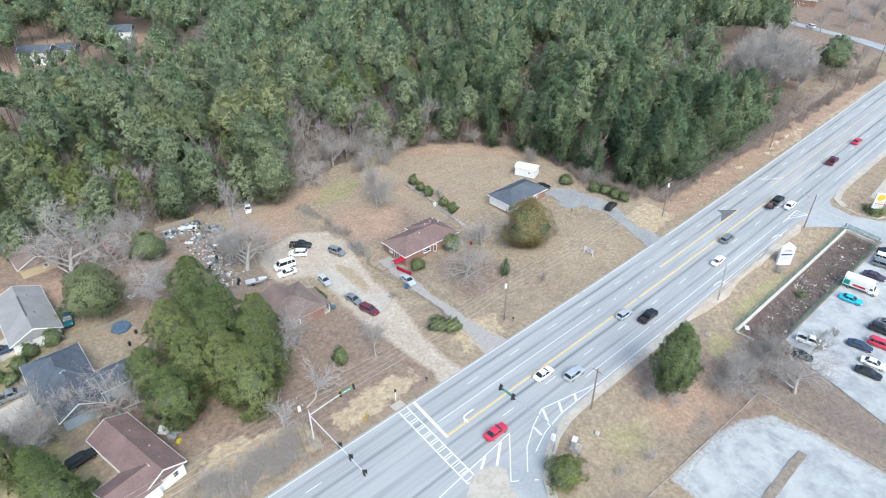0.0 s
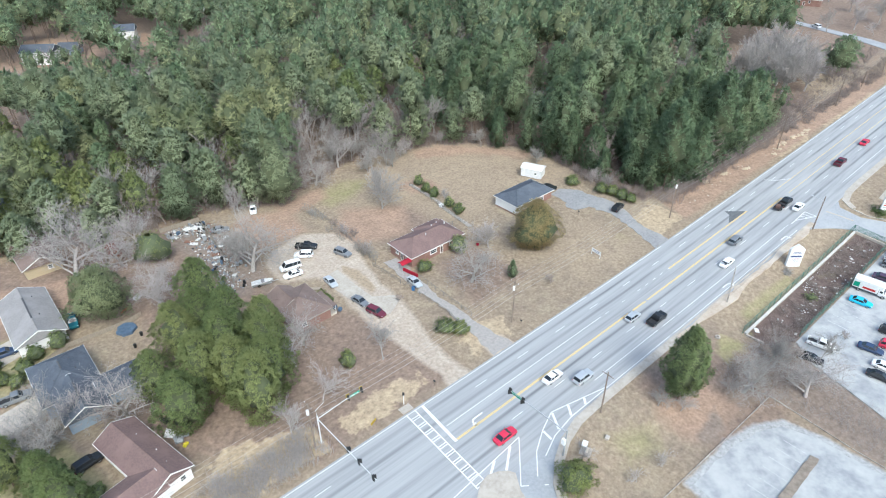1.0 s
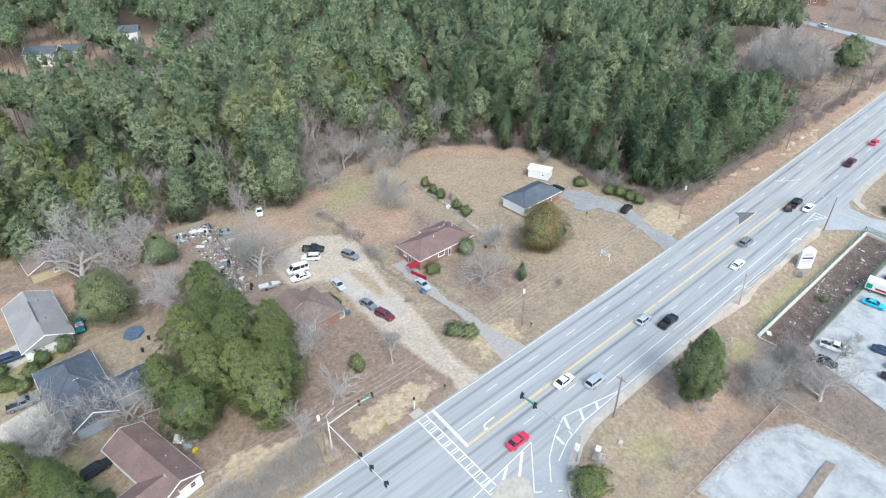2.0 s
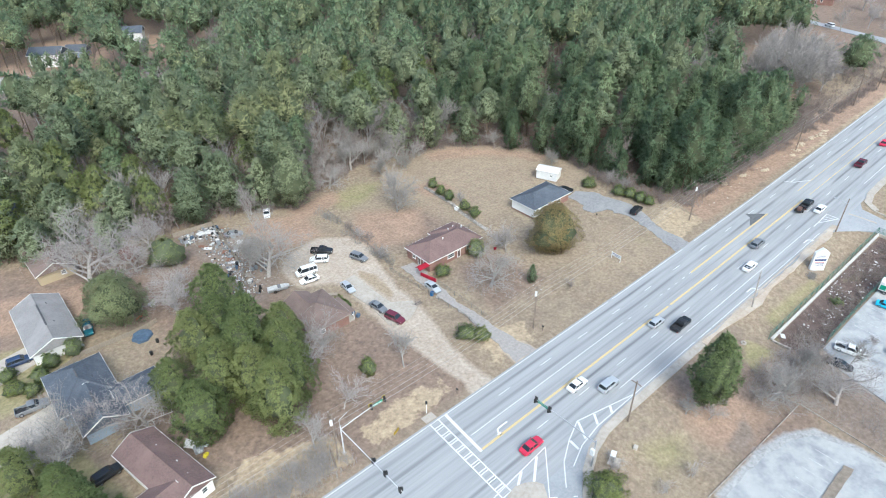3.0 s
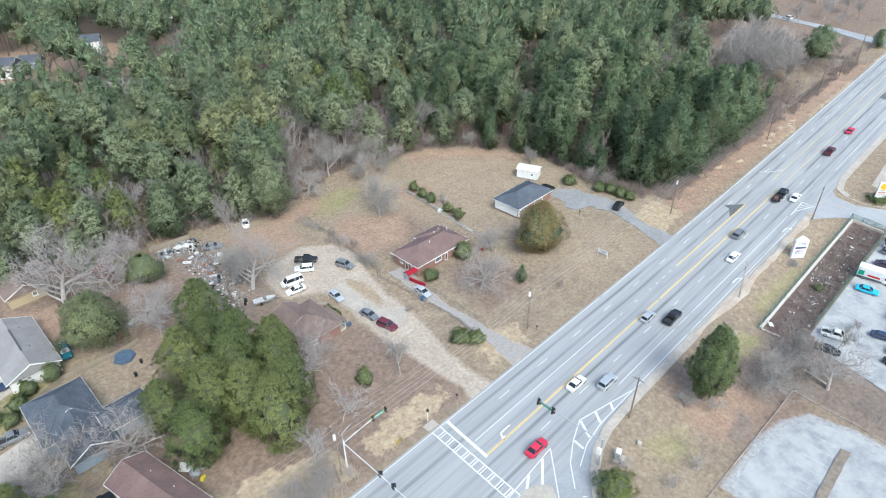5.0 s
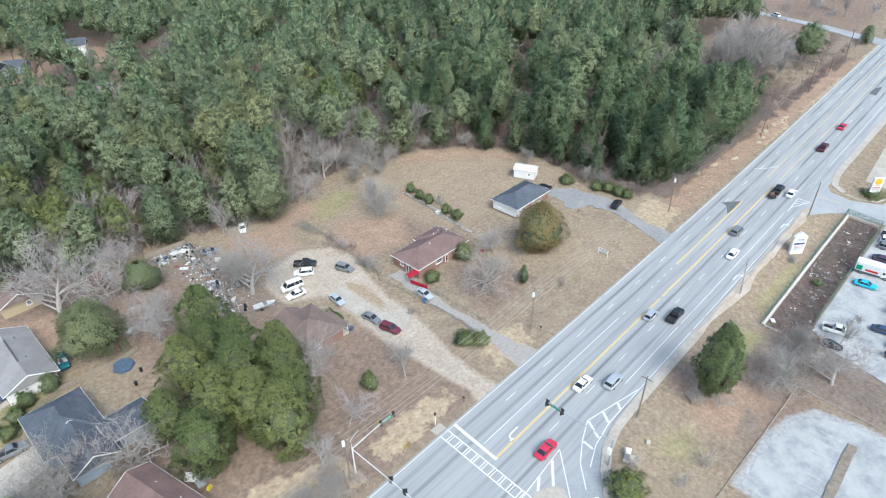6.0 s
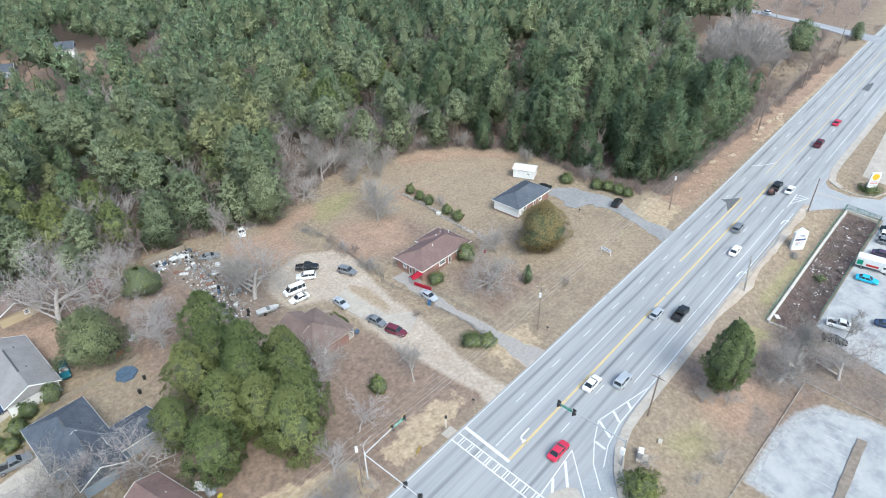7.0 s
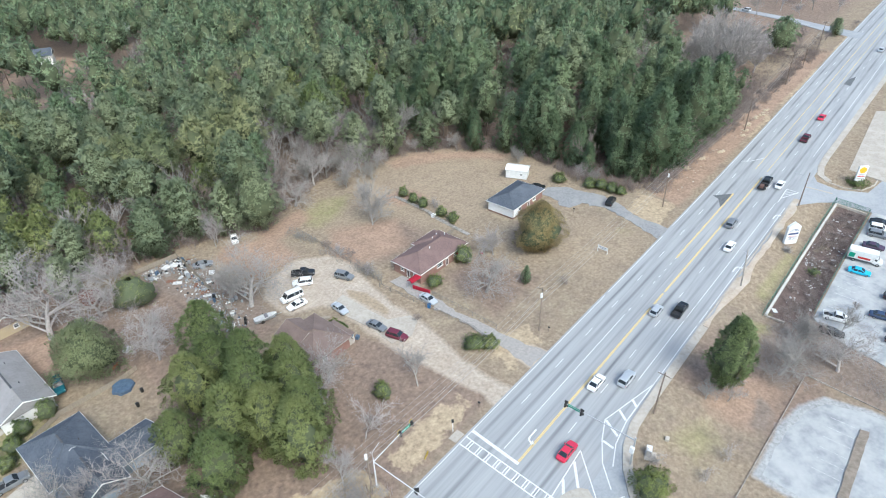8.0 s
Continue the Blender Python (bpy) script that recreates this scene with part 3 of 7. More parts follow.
whole("traffic_island", mb, CONCRETE, "raised concrete traffic island at the crossing", "traffic island", kind="structure")
mb = MB().box(179.2, 38.2, -0.1, 0.6, 7.0, 0.22, 1.5, 0.08)
whole("median_kerb", mb, CONCRETE, "narrow raised concrete median in the street mouth", "median", kind="structure")

# driveways
mb = MB().slab([(55.3, 89.6), (59.8, 88.0), (63.8, 90.2), (64.4, 92.7), (60.3, 95.6), (60.0, 102), (60.2, 110), (56.5, 109.5), (55.4, 104), (56.0, 97)], -0.12, 0.03)
whole("concrete_drive", mb, CONCRETE, "pale concrete slab of a house drive", "driveway", kind="structure")
mb = MB().slab(ragged([(67.4, 63.4), (73.0, 63.4), (72.2, 68), (72.2, 76), (71.9, 88), (73.6, 97), (74.0, 104.5), (70.5, 105), (69.8, 95), (69.8, 80), (68.6, 71)]), -0.12, 0.014)
whole("asphalt_drive", mb, DRIVE_TAN, "narrow cracked grey-tan asphalt drive", "driveway", kind="structure")
mb = MB().slab(ragged([(126.5, 63.4), (133.0, 63.4), (134.2, 74), (137.5, 80), (139.0, 85), (137.0, 97.0), (133.5, 101.0), (129.0, 100.5), (128.6, 94), (126.5, 92.5), (127.0, 89.6), (131.5, 88.2), (133.0, 82), (130.6, 73)]), -0.12, 0.014)
whole("asphalt_drive", mb, DRIVE_GREY, "wide patched grey asphalt drive beside the house", "driveway", kind="structure")
mb = MB().slab([(-18, 105), (-3.6, 109.6), (-4.4, 116), (-18, 113)], -2.1, -1.76)
whole("concrete_drive", mb, CONCRETE, "concrete drive in front of the blue house", "driveway", kind="structure")
mb = MB().slab([(-18, 126), (-4.8, 130), (-5.4, 137), (-18, 134)], -2.1, -1.76)
whole("concrete_drive", mb, CONCRETE, "concrete drive beside the grey-roofed house", "driveway", kind="structure")
mb = MB().slab([(199, 34.5), (196, 24), (196, -60), (262, -60), (262, 32), (258, 37.7)], -0.2, 0.012)
whole("forecourt", mb, CONCRETE, "pale concrete forecourt of the gas station", "forecourt", kind="structure")
mb, _ = strip([(101.3, 133.1), (101.1, 127), (100.6, 119.6), (99.2, 114.9), (98.6, 109), (98.0, 103.2)], 1.1, -0.12, 0.02)
whole("garden_path", mb, CONCRETE_OLD, "narrow weathered concrete garden path", "path", kind="structure")
# car parks
mb = MB().slab([(117.2, 24.5), (174.3, 23.7), (174.3, -90), (103, -90), (107.4, 2.2), (110.8, 12.0), (113.0, 19.4)][::-1], -0.2, 0.012)
whole("car_park", mb, LOT, "pale worn asphalt car park with bay lines", "car park", kind="structure")
mb = MB().slab(ragged([(70.2, 20.9), (63, -90), (97, -90), (94.6, 6.0), (94.8, 10.0), (93.6, 14.3), (92.8, 16.6), (88, 19.1), (81.4, 20.4)], 2.2, 0.16), -0.2, -0.022)
whole("car_park", mb, LOT, "empty pale asphalt car park, its edge broken", "car park", kind="structure")


# ---- houses ----
def roofing(name, a, b):
    return surf(name, a, b, 0.35, 0.95, 0.5, 0.2, tuple(k * 1.12 for k in a), 3.5)


ROOF_BROWN = roofing("brown_shingles", (0.185, 0.125, 0.115), (0.145, 0.10, 0.092))
ROOF_SLATE = roofing("slate_blue_shingles", (0.098, 0.110, 0.132), (0.068, 0.079, 0.098))
ROOF_GREY = roofing("grey_shingles", (0.27, 0.255, 0.25), (0.22, 0.21, 0.205))
ROOF_TAN = roofing("faded_brown_shingles", (0.195, 0.145, 0.125), (0.155, 0.115, 0.10))
WALL_BRICK = surf("brick_wall", (0.27, 0.155, 0.125), (0.21, 0.12, 0.10), 0.12, 0.9, 0.4, 0.06, (0.30, 0.19, 0.155), 2.0)
WALL_WHITE = surf("white_siding", (0.78, 0.77, 0.75), (0.70, 0.69, 0.67), 0.4, 0.7, 0.3, 0.1, stretch=(0.2, 0.2, 6))
WALL_BLUE = surf("blue_grey_siding", (0.27, 0.33, 0.40), (0.235, 0.29, 0.355), 0.4, 0.7, 0.3, 0.1, stretch=(0.2, 0.2, 6))
WALL_TAN = surf("tan_siding", (0.44, 0.36, 0.24), (0.38, 0.31, 0.205), 0.4, 0.8, 0.3, 0.1, stretch=(0.2, 0.2, 6))
TRIM = surf("white_trim", (0.80, 0.79, 0.77), (0.70, 0.69, 0.66), 0.5, 0.6)
GLASS = glassy("dark_window_glass", (0.035, 0.045, 0.055))
DOOR_DARK = surf("dark_door_paint", (0.10, 0.07, 0.06), (0.08, 0.055, 0.05), 0.4, 0.5)


def roof_mesh(L, W, z, rise, over, style):
    """Roof over a plan L x W (ridge along x), eaves at z. style hip or gable."""
    a, b, t = L / 2 + over, W / 2 + over, 0.16
    mb = MB()
    lo = [(a, -b, z), (a, b, z), (-a, b, z), (-a, -b, z)]
    up = [(x, y, z + t) for x, y, _ in lo]
    r = max(a - b * 0.95, 0.1) if style in ("hip", "half") else a
    r2 = r if style == "hip" else a
    rd = [(r, 0, z + t + rise), (-r2, 0, z + t + rise)]
    v = lo + up + rd
    mb.add(v, [(3, 2, 1, 0), (0, 1, 5, 4), (1, 2, 6, 5), (2, 3, 7, 6), (3, 0, 4, 7), (4, 5, 8), (5, 6, 9, 8), (6, 7, 9), (7, 4, 8, 9)])
    cap = MB().tube([(r, 0, z + t + rise + 0.01), (-r2, 0, z + t + rise + 0.01)], [0.09, 0.09], 6)
    if style in ("hip", "half"):
        for sx in (1, -1) if style == "hip" else (1,):
            for sy in (1, -1):
                cap.tube([(sx * r, 0, z + t + rise + 0.01), (sx * a, sy * b, z + t + 0.01)], [0.08, 0.08], 5)
    return mb, cap


def fascia_mesh(L, W, z, over, style, rise):
    a, b = L / 2 + over + 0.03, W / 2 + over + 0.03
    out = []
    for s in (1, -1):
        mb = MB()
        out.append(mb)
        mb.box(0, s * b, z - 0.06, 2 * a + 0.06, 0.06, 0.2)
        if style == "hip" or (style == "half" and s == 1):
            mb = MB()
            out.append(mb)
            mb.box(s * a, 0, z - 0.06, 0.06, 2 * b - 0.08, 0.2)
        else:
            for q in (1, -1):
                mb = MB()
                out.append(mb)
                mb.add([(s * a, q * b, z - 0.06), (s * a, 0, z + rise - 0.06), (s * a, 0, z + rise + 0.2), (s * a, q * b, z + 0.14), (s * (a + 0.06), q * b, z - 0.06), (s * (a + 0.06), 0, z + rise - 0.06), (s * (a + 0.06), 0, z + rise + 0.2), (s * (a + 0.06), q * b, z + 0.14)], [(0, 1, 2, 3), (4, 7, 6, 5), (0, 4, 5, 1), (3, 2, 6, 7), (0, 3, 7, 4), (1, 5, 6, 2)])
    return out


def add_opening(h, side, u, zc, w, ht, L, W, kind="window", material=None):
    """A window or door with frame, pane and sill in a wall: side 0 +x, 1 +y, 2 -x, 3 -y."""
    rz = (0, 90, 180, 270)[side]
    d = L / 2 if side in (0, 2) else W / 2
    m = pose(0, 0, 0, 0, 0, rz) @ pose(d, u, zc)
    fr = MB()
    t = 0.13
    for y, z, sy, sz in ((0, ht / 2 - t, w, t), (0, -ht / 2, w, t), (-w / 2 + t / 2, -ht / 2 + t, t, ht - 2 * t), (w / 2 - t / 2, -ht / 2 + t, t, ht - 2 * t)):
        fr.box(0.035, y, z, 0.09, sy, sz)
    if kind == "window":
        fr.box(0.035, 0, -0.03, 0.07, w - 2 * t, 0.06)
    ob = part(kind, fr, TRIM, h)
    ob.matrix_basis = m
    pn = MB().box(0.012, 0, -ht / 2 + t, 0.03, w - 2 * t, ht - 2 * t)
    part("pane" if kind == "window" else "door_leaf", pn, material or GLASS, ob)
    if kind == "window":
        part("sill", MB().box(0.09, 0, -ht / 2 - 0.07, 0.16, w + 0.15, 0.06), TRIM, ob)
    return ob


def house(cx, cy, rz, L, W, eave, rise, style, wall, roof, label, windows=(), doors=(), over=0.5, z=None, wings=(), fascia=TRIM):
    z = gz(cx, cy) if z is None else z
    h = thing("house", cx, cy, z, rz, label, "house", "houses")
    mb = MB().box(0, 0, -0.4, L, W, eave + 0.4)
    if style in ("gable", "half"):
        for s in (1, -1) if style == "gable" else (-1,):
            x = s * (L / 2 - 0.12)
            mb.add([(x - 0.11, -W / 2, eave), (x - 0.11, W / 2, eave), (x - 0.11, 0, eave + rise * W / (W + 2 * over)), (x + 0.11, -W / 2, eave), (x + 0.11, W / 2, eave), (x + 0.11, 0, eave + rise * W / (W + 2 * over))], [(0, 2, 1), (3, 4, 5), (0, 3, 5, 2), (1, 2, 5, 4), (0, 1, 4, 3)])
    part("wall", mb, wall, h)
    rm, cap = roof_mesh(L, W, eave, rise, over, style)
    r = part("roof", rm, roof, h)
    part("ridge_cap", cap, roof, r)
    for fm in fascia_mesh(L, W, eave, over, style, rise):
        part("fascia", fm, fascia, h)
    for k, (wx, wy, wL, wW, wst, wrise, wz, along) in enumerate(wings):
        m = pose(wx, wy, 0, 0, 0, along)
        wb = MB().box(0, 0, -0.4, wL, wW, eave + 0.4 + wz)
        if wst == "gable":
            for s in (1, -1):
                x = s * (wL / 2 - 0.12)
                e = eave + wz
                hh = e + wrise * wW / (wW + 2 * over)
                wb.add([(x - 0.11, -wW / 2, e), (x - 0.11, wW / 2, e), (x - 0.11, 0, hh), (x + 0.11, -wW / 2, e), (x + 0.11, wW / 2, e), (x + 0.11, 0, hh)], [(0, 2, 1), (3, 4, 5), (0, 3, 5, 2), (1, 2, 5, 4), (0, 1, 4, 3)])
        part("wall", wb, wall, h).matrix_basis = m
        rm, cap = roof_mesh(wL, wW, eave + wz, wrise, over, wst)
        r2 = part("roof", rm, roof, h)
        r2.matrix_basis = m
        part("ridge_cap", cap, roof, r2)
        for fm in fascia_mesh(wL, wW, eave + wz, over, wst, wrise):
            part("fascia", fm, fascia, h).matrix_basis = m
    for side, u, zc, w, ht in windows:
        add_opening(h, side, u, zc, w, ht, L, W)
    for side, u, w, ht in doors:
        add_opening(h, side, u, ht / 2, w, ht, L, W, "door", DOOR_DARK)
    return h


def vent_pipe(h, x, y, z, ht=0.5, r=0.07, material=TRIM, name="vent_pipe"):
    part(name, MB().tube([(x, y, z), (x, y, z + ht)], [r, r], 8), material, h)


h1 = house(83.0, 103.0, 0, 16.8, 8.6, 2.7, 2.1, "hip", WALL_BRICK, ROOF_BROWN, "low red-brick house with a brown hipped shingle roof",
           [(3, -1.5, 1.6, 2.2, 1.2), (3, 4.6, 1.6, 1.6, 1.1), (3, 7.0, 1.6, 0.9, 1.1), (2, -1.5, 1.6, 1.1, 1.0), (2, 2.5, 1.6, 1.1, 1.0)], [(3, 1.2, 1.0, 2.05), (2, 0.4, 1.0, 2.05)],
           wings=[(4.0, 2.2, 7.6, 6.5, "hip", 1.5, 0.02, 0)])
h2 = house(119.8, 102.9, 0, 14.6, 8.2, 2.7, 2.0, "hip", WALL_BRICK, ROOF_SLATE, "low brick house with a dark blue-grey hipped roof",
           [(3, 3.0, 1.6, 1.5, 1.1), (3, -4.2, 1.6, 1.5, 1.1), (2, -1.5, 1.6, 1.0, 1.0)], [(3, 0.3, 1.0, 2.05)])
part("siding_panel", MB().box(-7.36, 0.0, 0.1, 0.1, 8.1, 2.5), WALL_WHITE, h2, "white siding on the end wall")
part("siding_panel", MB().box(-6.0, -4.16, 0.1, 2.4, 0.1, 2.5), WALL_WHITE, h2, "white siding on the end wall")
h3 = house(44.8, 101.2, 0, 9.0, 10.8, 2.6, 1.9, "hip", WALL_BRICK, ROOF_TAN, "shabby brick house with a faded brown roof", fascia=surf("grimy_trim", (0.36, 0.32, 0.28), (0.26, 0.23, 0.20), 0.5, 0.8), windows=
           [(0, -2.5, 1.5, 1.6, 1.1), (0, 3.0, 1.5, 1.2, 1.1), (3, -2, 1.5, 1.2, 1.1)], doors=[(0, 0.4, 1.0, 2.0)], wings=[(-1.2, 3.6, 6.0, 5.6, "gable", 1.75, 0.02, 90)])
h4 = house(-0.3, 138.4, 90, 18.6, 9.0, 2.7, 2.3, "gable", WALL_WHITE, ROOF_GREY, "white house with a grey shingle gable roof",
           [(2, -2.2, 1.5, 1.1, 1.2), (2, 2.2, 1.5, 1.1, 1.2), (3, -4, 1.5, 1.2, 1.2), (3, 4, 1.5, 1.2, 1.2)], [(3, 0, 1.0, 2.05)])
h5 = house(0.3, 113.6, 90, 12.6, 9.6, 3.2, 2.8, "hip", WALL_BLUE, ROOF_SLATE, "blue-grey house with a slate-coloured roof and white trim",
           [(1, -2.0, 1.5, 1.3, 1.2), (0, 1.5, 1.5, 1.2, 1.2)], [(1, 2.4, 2.6, 2.1)], wings=[(-8.6, -0.6, 9.8, 6.8, "gable", 2.3, 0.03, 0), (-7.4, -7.9, 7.6, 5.8, "gable", 1.6, -0.4, 90)])
for u in (-0.9, 2.1):
    add_opening(h5, 2, u, 3.6, 1.1, 1.2, 27.0, 9.6)
VENT_DARK = surf("dark_ridge_vent", (0.10, 0.10, 0.105), (0.07, 0.07, 0.075), 0.4, 0.9)
part("ridge_vent", MB().box(0.0, 0, 5.2, 9.0, 0.34, 0.1, 0, 0.02), VENT_DARK, h4, "dark ridge vent")
part("ridge_vent", MB().box(-0.2, 0, 6.2, 2.6, 0.34, 0.1, 0, 0.02), VENT_DARK, h5, "dark ridge vent")
part("ridge_vent", MB().box(-8.5, -0.6, 5.72, 4.4, 0.34, 0.1, 0, 0.02), VENT_DARK, h5, "dark ridge vent")
for q in ((-3.0, 1.8), (2.0, -1.9), (-1.6, -2.2)):
    vent_pipe(h5, q[0], q[1], 4.8, 0.6, 0.08, VENT_DARK)
for q in ((-3.0, -1.6), (5.0, -1.8)):
    vent_pipe(h4, q[0], q[1], 4.1, 0.6, 0.09, VENT_DARK)
h6 = house(5.05, 83.4, 102.5, 16.4, 6.6, 2.8, 1.8, "gable", WALL_WHITE, ROOF_BROWN, "white house with a low brown shingle gable roof",
           [(2, -1.7, 1.5, 1.1, 1.2), (2, 1.7, 1.5, 1.1, 1.2), (3, 5, 1.5, 1.0, 1.1)], [(3, -2, 1.0, 2.05)], over=0.45, wings=[(-5.6, 4.6, 6.6, 6.4, "gable", 1.6, -0.02, 90)])
for q in ((-2.0, -1.6), (-5.5, -1.2), (3.5, -1.4)):
    vent_pipe(h6, q[0], q[1], 3.5, 0.7, 0.08)
h7 = house(6.2, 168.0, 92, 18.0, 8.0, 2.7, 2.2, "gable", WALL_TAN, ROOF_TAN, "tan house with a weathered grey-brown gable roof",
           [(2, 1.5, 1.5, 1.1, 1.1), (3, -3, 1.5, 1.1, 1.1)], [(3, 2, 1.0, 2.05)])

# ---- trees ----
def pine_crown(rng, H, R, base, npuff, ntuft, size, puff=0.2, flat=0.75, top=1.5, slim=0.25, lobes=0.16, round_=0.66, small=False, solid=(0.3, 0.6)):
    """An uneven crown: a lumpy inner body under many small sprays of needles, gathered in puffs. Vertices, triangles and normals as arrays."""
    rs = np.random.RandomState(rng.randrange(1 << 30))
    p1, p2, p3 = rs.uniform(0, 6.28, 3)

    def radius(u, ang):
        # limbs push the crown out to some sides and leave bays between them
        bulge = 1 + lobes * np.sin(2 * ang + p1 + 3 * u) + lobes * np.sin(3 * ang + p2 - 7 * u) + 0.6 * lobes * np.sin(18 * u + p3)
        return R * (1 - u ** top) ** 0.6 * (0.5 + 0.5 * np.minimum(1, u / 0.25)) * bulge

    hub = np.array([0, 0, base + (H - base) * 0.35])

    def outward(p):
        o = (p - hub) / np.array([1, 1, max((H - base) / (2 * R), 0.5)])
        return o / (np.linalg.norm(o, axis=-1)[..., None] + 1e-9)

    # inner body, coloured dark in place of the shade deep in the crown
    na, nu = (9, 7) if small else (16, 12)
    uu = np.linspace(0.02, 0.97, nu)[:, None] * np.ones((1, na))
    aa = (np.arange(na) * 2 * np.pi / na)[None] + 0 * uu
    rad = radius(uu, aa) * rs.uniform(*solid, uu.shape)
    body = np.stack([np.cos(aa) * rad, np.sin(aa) * rad, base + (H - base) * uu * 0.97], -1).reshape(-1, 3)
    k = np.arange(nu * na).reshape(nu, na)
    a_, b_, c_, d_ = k[:-1], np.roll(k[:-1], -1, 1), np.roll(k[1:], -1, 1), k[1:]
    faces = np.concatenate([np.stack([a_, b_, c_], -1).reshape(-1, 3), np.stack([a_, c_, d_], -1).reshape(-1, 3)])
    # sprays
    i = np.arange(npuff)
    u = np.clip((i + rs.uniform(0, 1, npuff)) / npuff, 0.01, 0.985)
    ang = i * 2.39996 + rs.uniform(-0.5, 0.5, npuff)
    rr = radius(u, ang) * np.where(rs.uniform(size=npuff) < 0.12, rs.uniform(0.35, 0.7, npuff), rs.uniform(0.78, 1.0, npuff))
    ctr = np.stack([np.cos(ang) * rr, np.sin(ang) * rr, base + (H - base) * u + rs.normal(0, 0.25, npuff)], -1)
    c = R * puff * rs.uniform(0.6, 1.35, npuff) * (1 - 0.25 * u)
    out = outward(ctr)
    d = rs.normal(size=(npuff, ntuft, 3)) + out[:, None] * 0.6 + np.array([0, 0, 0.35])
    d /= np.linalg.norm(d, axis=2)[..., None]
    q = ctr[:, None] + d * np.array([1, 1, flat]) * (c[:, None, None] * rs.uniform(0.5, 1.05, (npuff, ntuft, 1)))
    ln = size * rs.uniform(0.6, 1.4, (npuff, ntuft, 1))
    way = d * 0.5 + out[:, None] * 0.25 + rs.normal(size=d.shape) * 0.45
    face = out[:, None] + rs.normal(size=d.shape) * 0.5 + np.array([0, 0, 0.4])
    side = np.cross(way, face)
    side /= np.linalg.norm(side, axis=2)[..., None] + 1e-9
    nn = d * (1 - round_) + out[:, None] * round_ * 1.5 + rs.normal(size=d.shape) * 0.2
    flip = np.sign(np.einsum("ijk,ijk->ij", np.cross(side, way), nn))[..., None]
    side = side * np.where(flip == 0, 1, flip) * ln * slim
    tri = np.stack([q - side, q + side, q + way * ln], 2)
    V = np.concatenate([body, tri.reshape(-1, 3)])
    N = np.concatenate([outward(body), np.repeat(nn.reshape(-1, 3), 3, 0)])
    T = np.concatenate([faces, np.arange(npuff * ntuft * 3).reshape(-1, 3) + len(body)])
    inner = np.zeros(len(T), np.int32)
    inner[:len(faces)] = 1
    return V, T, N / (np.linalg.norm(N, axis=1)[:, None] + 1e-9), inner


def arrays_mesh(name, V, tri, N, inner, material):
    """A mesh of triangles, shaded by the normals of the clumps that they belong to."""
    me = bpy.data.meshes.new(name)
    n = len(tri)
    me.vertices.add(len(V))
    me.vertices.foreach_set("co", np.asarray(V, np.float32).ravel())
    me.loops.add(n * 3)
    me.loops.foreach_set("vertex_index", np.asarray(tri, np.int32).ravel())
    me.polygons.add(n)
    me.polygons.foreach_set("loop_start", (np.arange(n) * 3).astype(np.int32))
    me.update(calc_edges=True)
    me.polygons.foreach_set("use_smooth", [True] * n)
    me.normals_split_custom_set_from_vertices(N)
    me.materials.append(material)
    me.materials.append(INNER_SHADE)
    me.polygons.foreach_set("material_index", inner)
    return me


def pine_trunk(rng, H, base, r, R):
    mb = MB()
    pts, rad = [], []
    dx, dy = rng.uniform(-0.3, 0.3), rng.uniform(-0.3, 0.3)
    for k in range(6):
        u = k / 5
        pts.append((dx * math.sin(u * 3), dy * math.sin(u * 2.4), -0.3 + (H * 0.95 + 0.3) * u))
        rad.append(r * (1 - 0.82 * u) * (1.25 if k == 0 else 1))
    mb.tube(pts, rad, 6)
    for k in range(9):
        z = base + (H - base) * (0.02 + 0.085 * k)
        a = rng.uniform(0, 6.28)
        q = R * rng.uniform(0.4, 0.75) * (1 - 0.07 * k)
        mb.tube([(0, 0, z - 0.5), (math.cos(a) * q * 0.5, math.sin(a) * q * 0.5, z - 0.1), (math.cos(a) * q, math.sin(a) * q, z + 0.3)], [r * 0.3, r * 0.2, r * 0.08], 4)
    return mb


def pine(seed, H, R, base, name="pine_tree", label="tall pine with a rounded green crown", leaf=None, npuff=120, ntuft=14, size=0.5, r=0.22, group="pines", top=1.5, puff=0.2, lobes=0.16):
    rng = random.Random(seed)
    t = thing(name, 0, 0, 0, 0, label, "tree", group)
    part("trunk", pine_trunk(rng, H, base, r, R), BARK_PINE, t)
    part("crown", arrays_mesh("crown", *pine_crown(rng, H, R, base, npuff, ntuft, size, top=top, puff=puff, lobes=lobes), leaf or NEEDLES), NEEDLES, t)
    return t


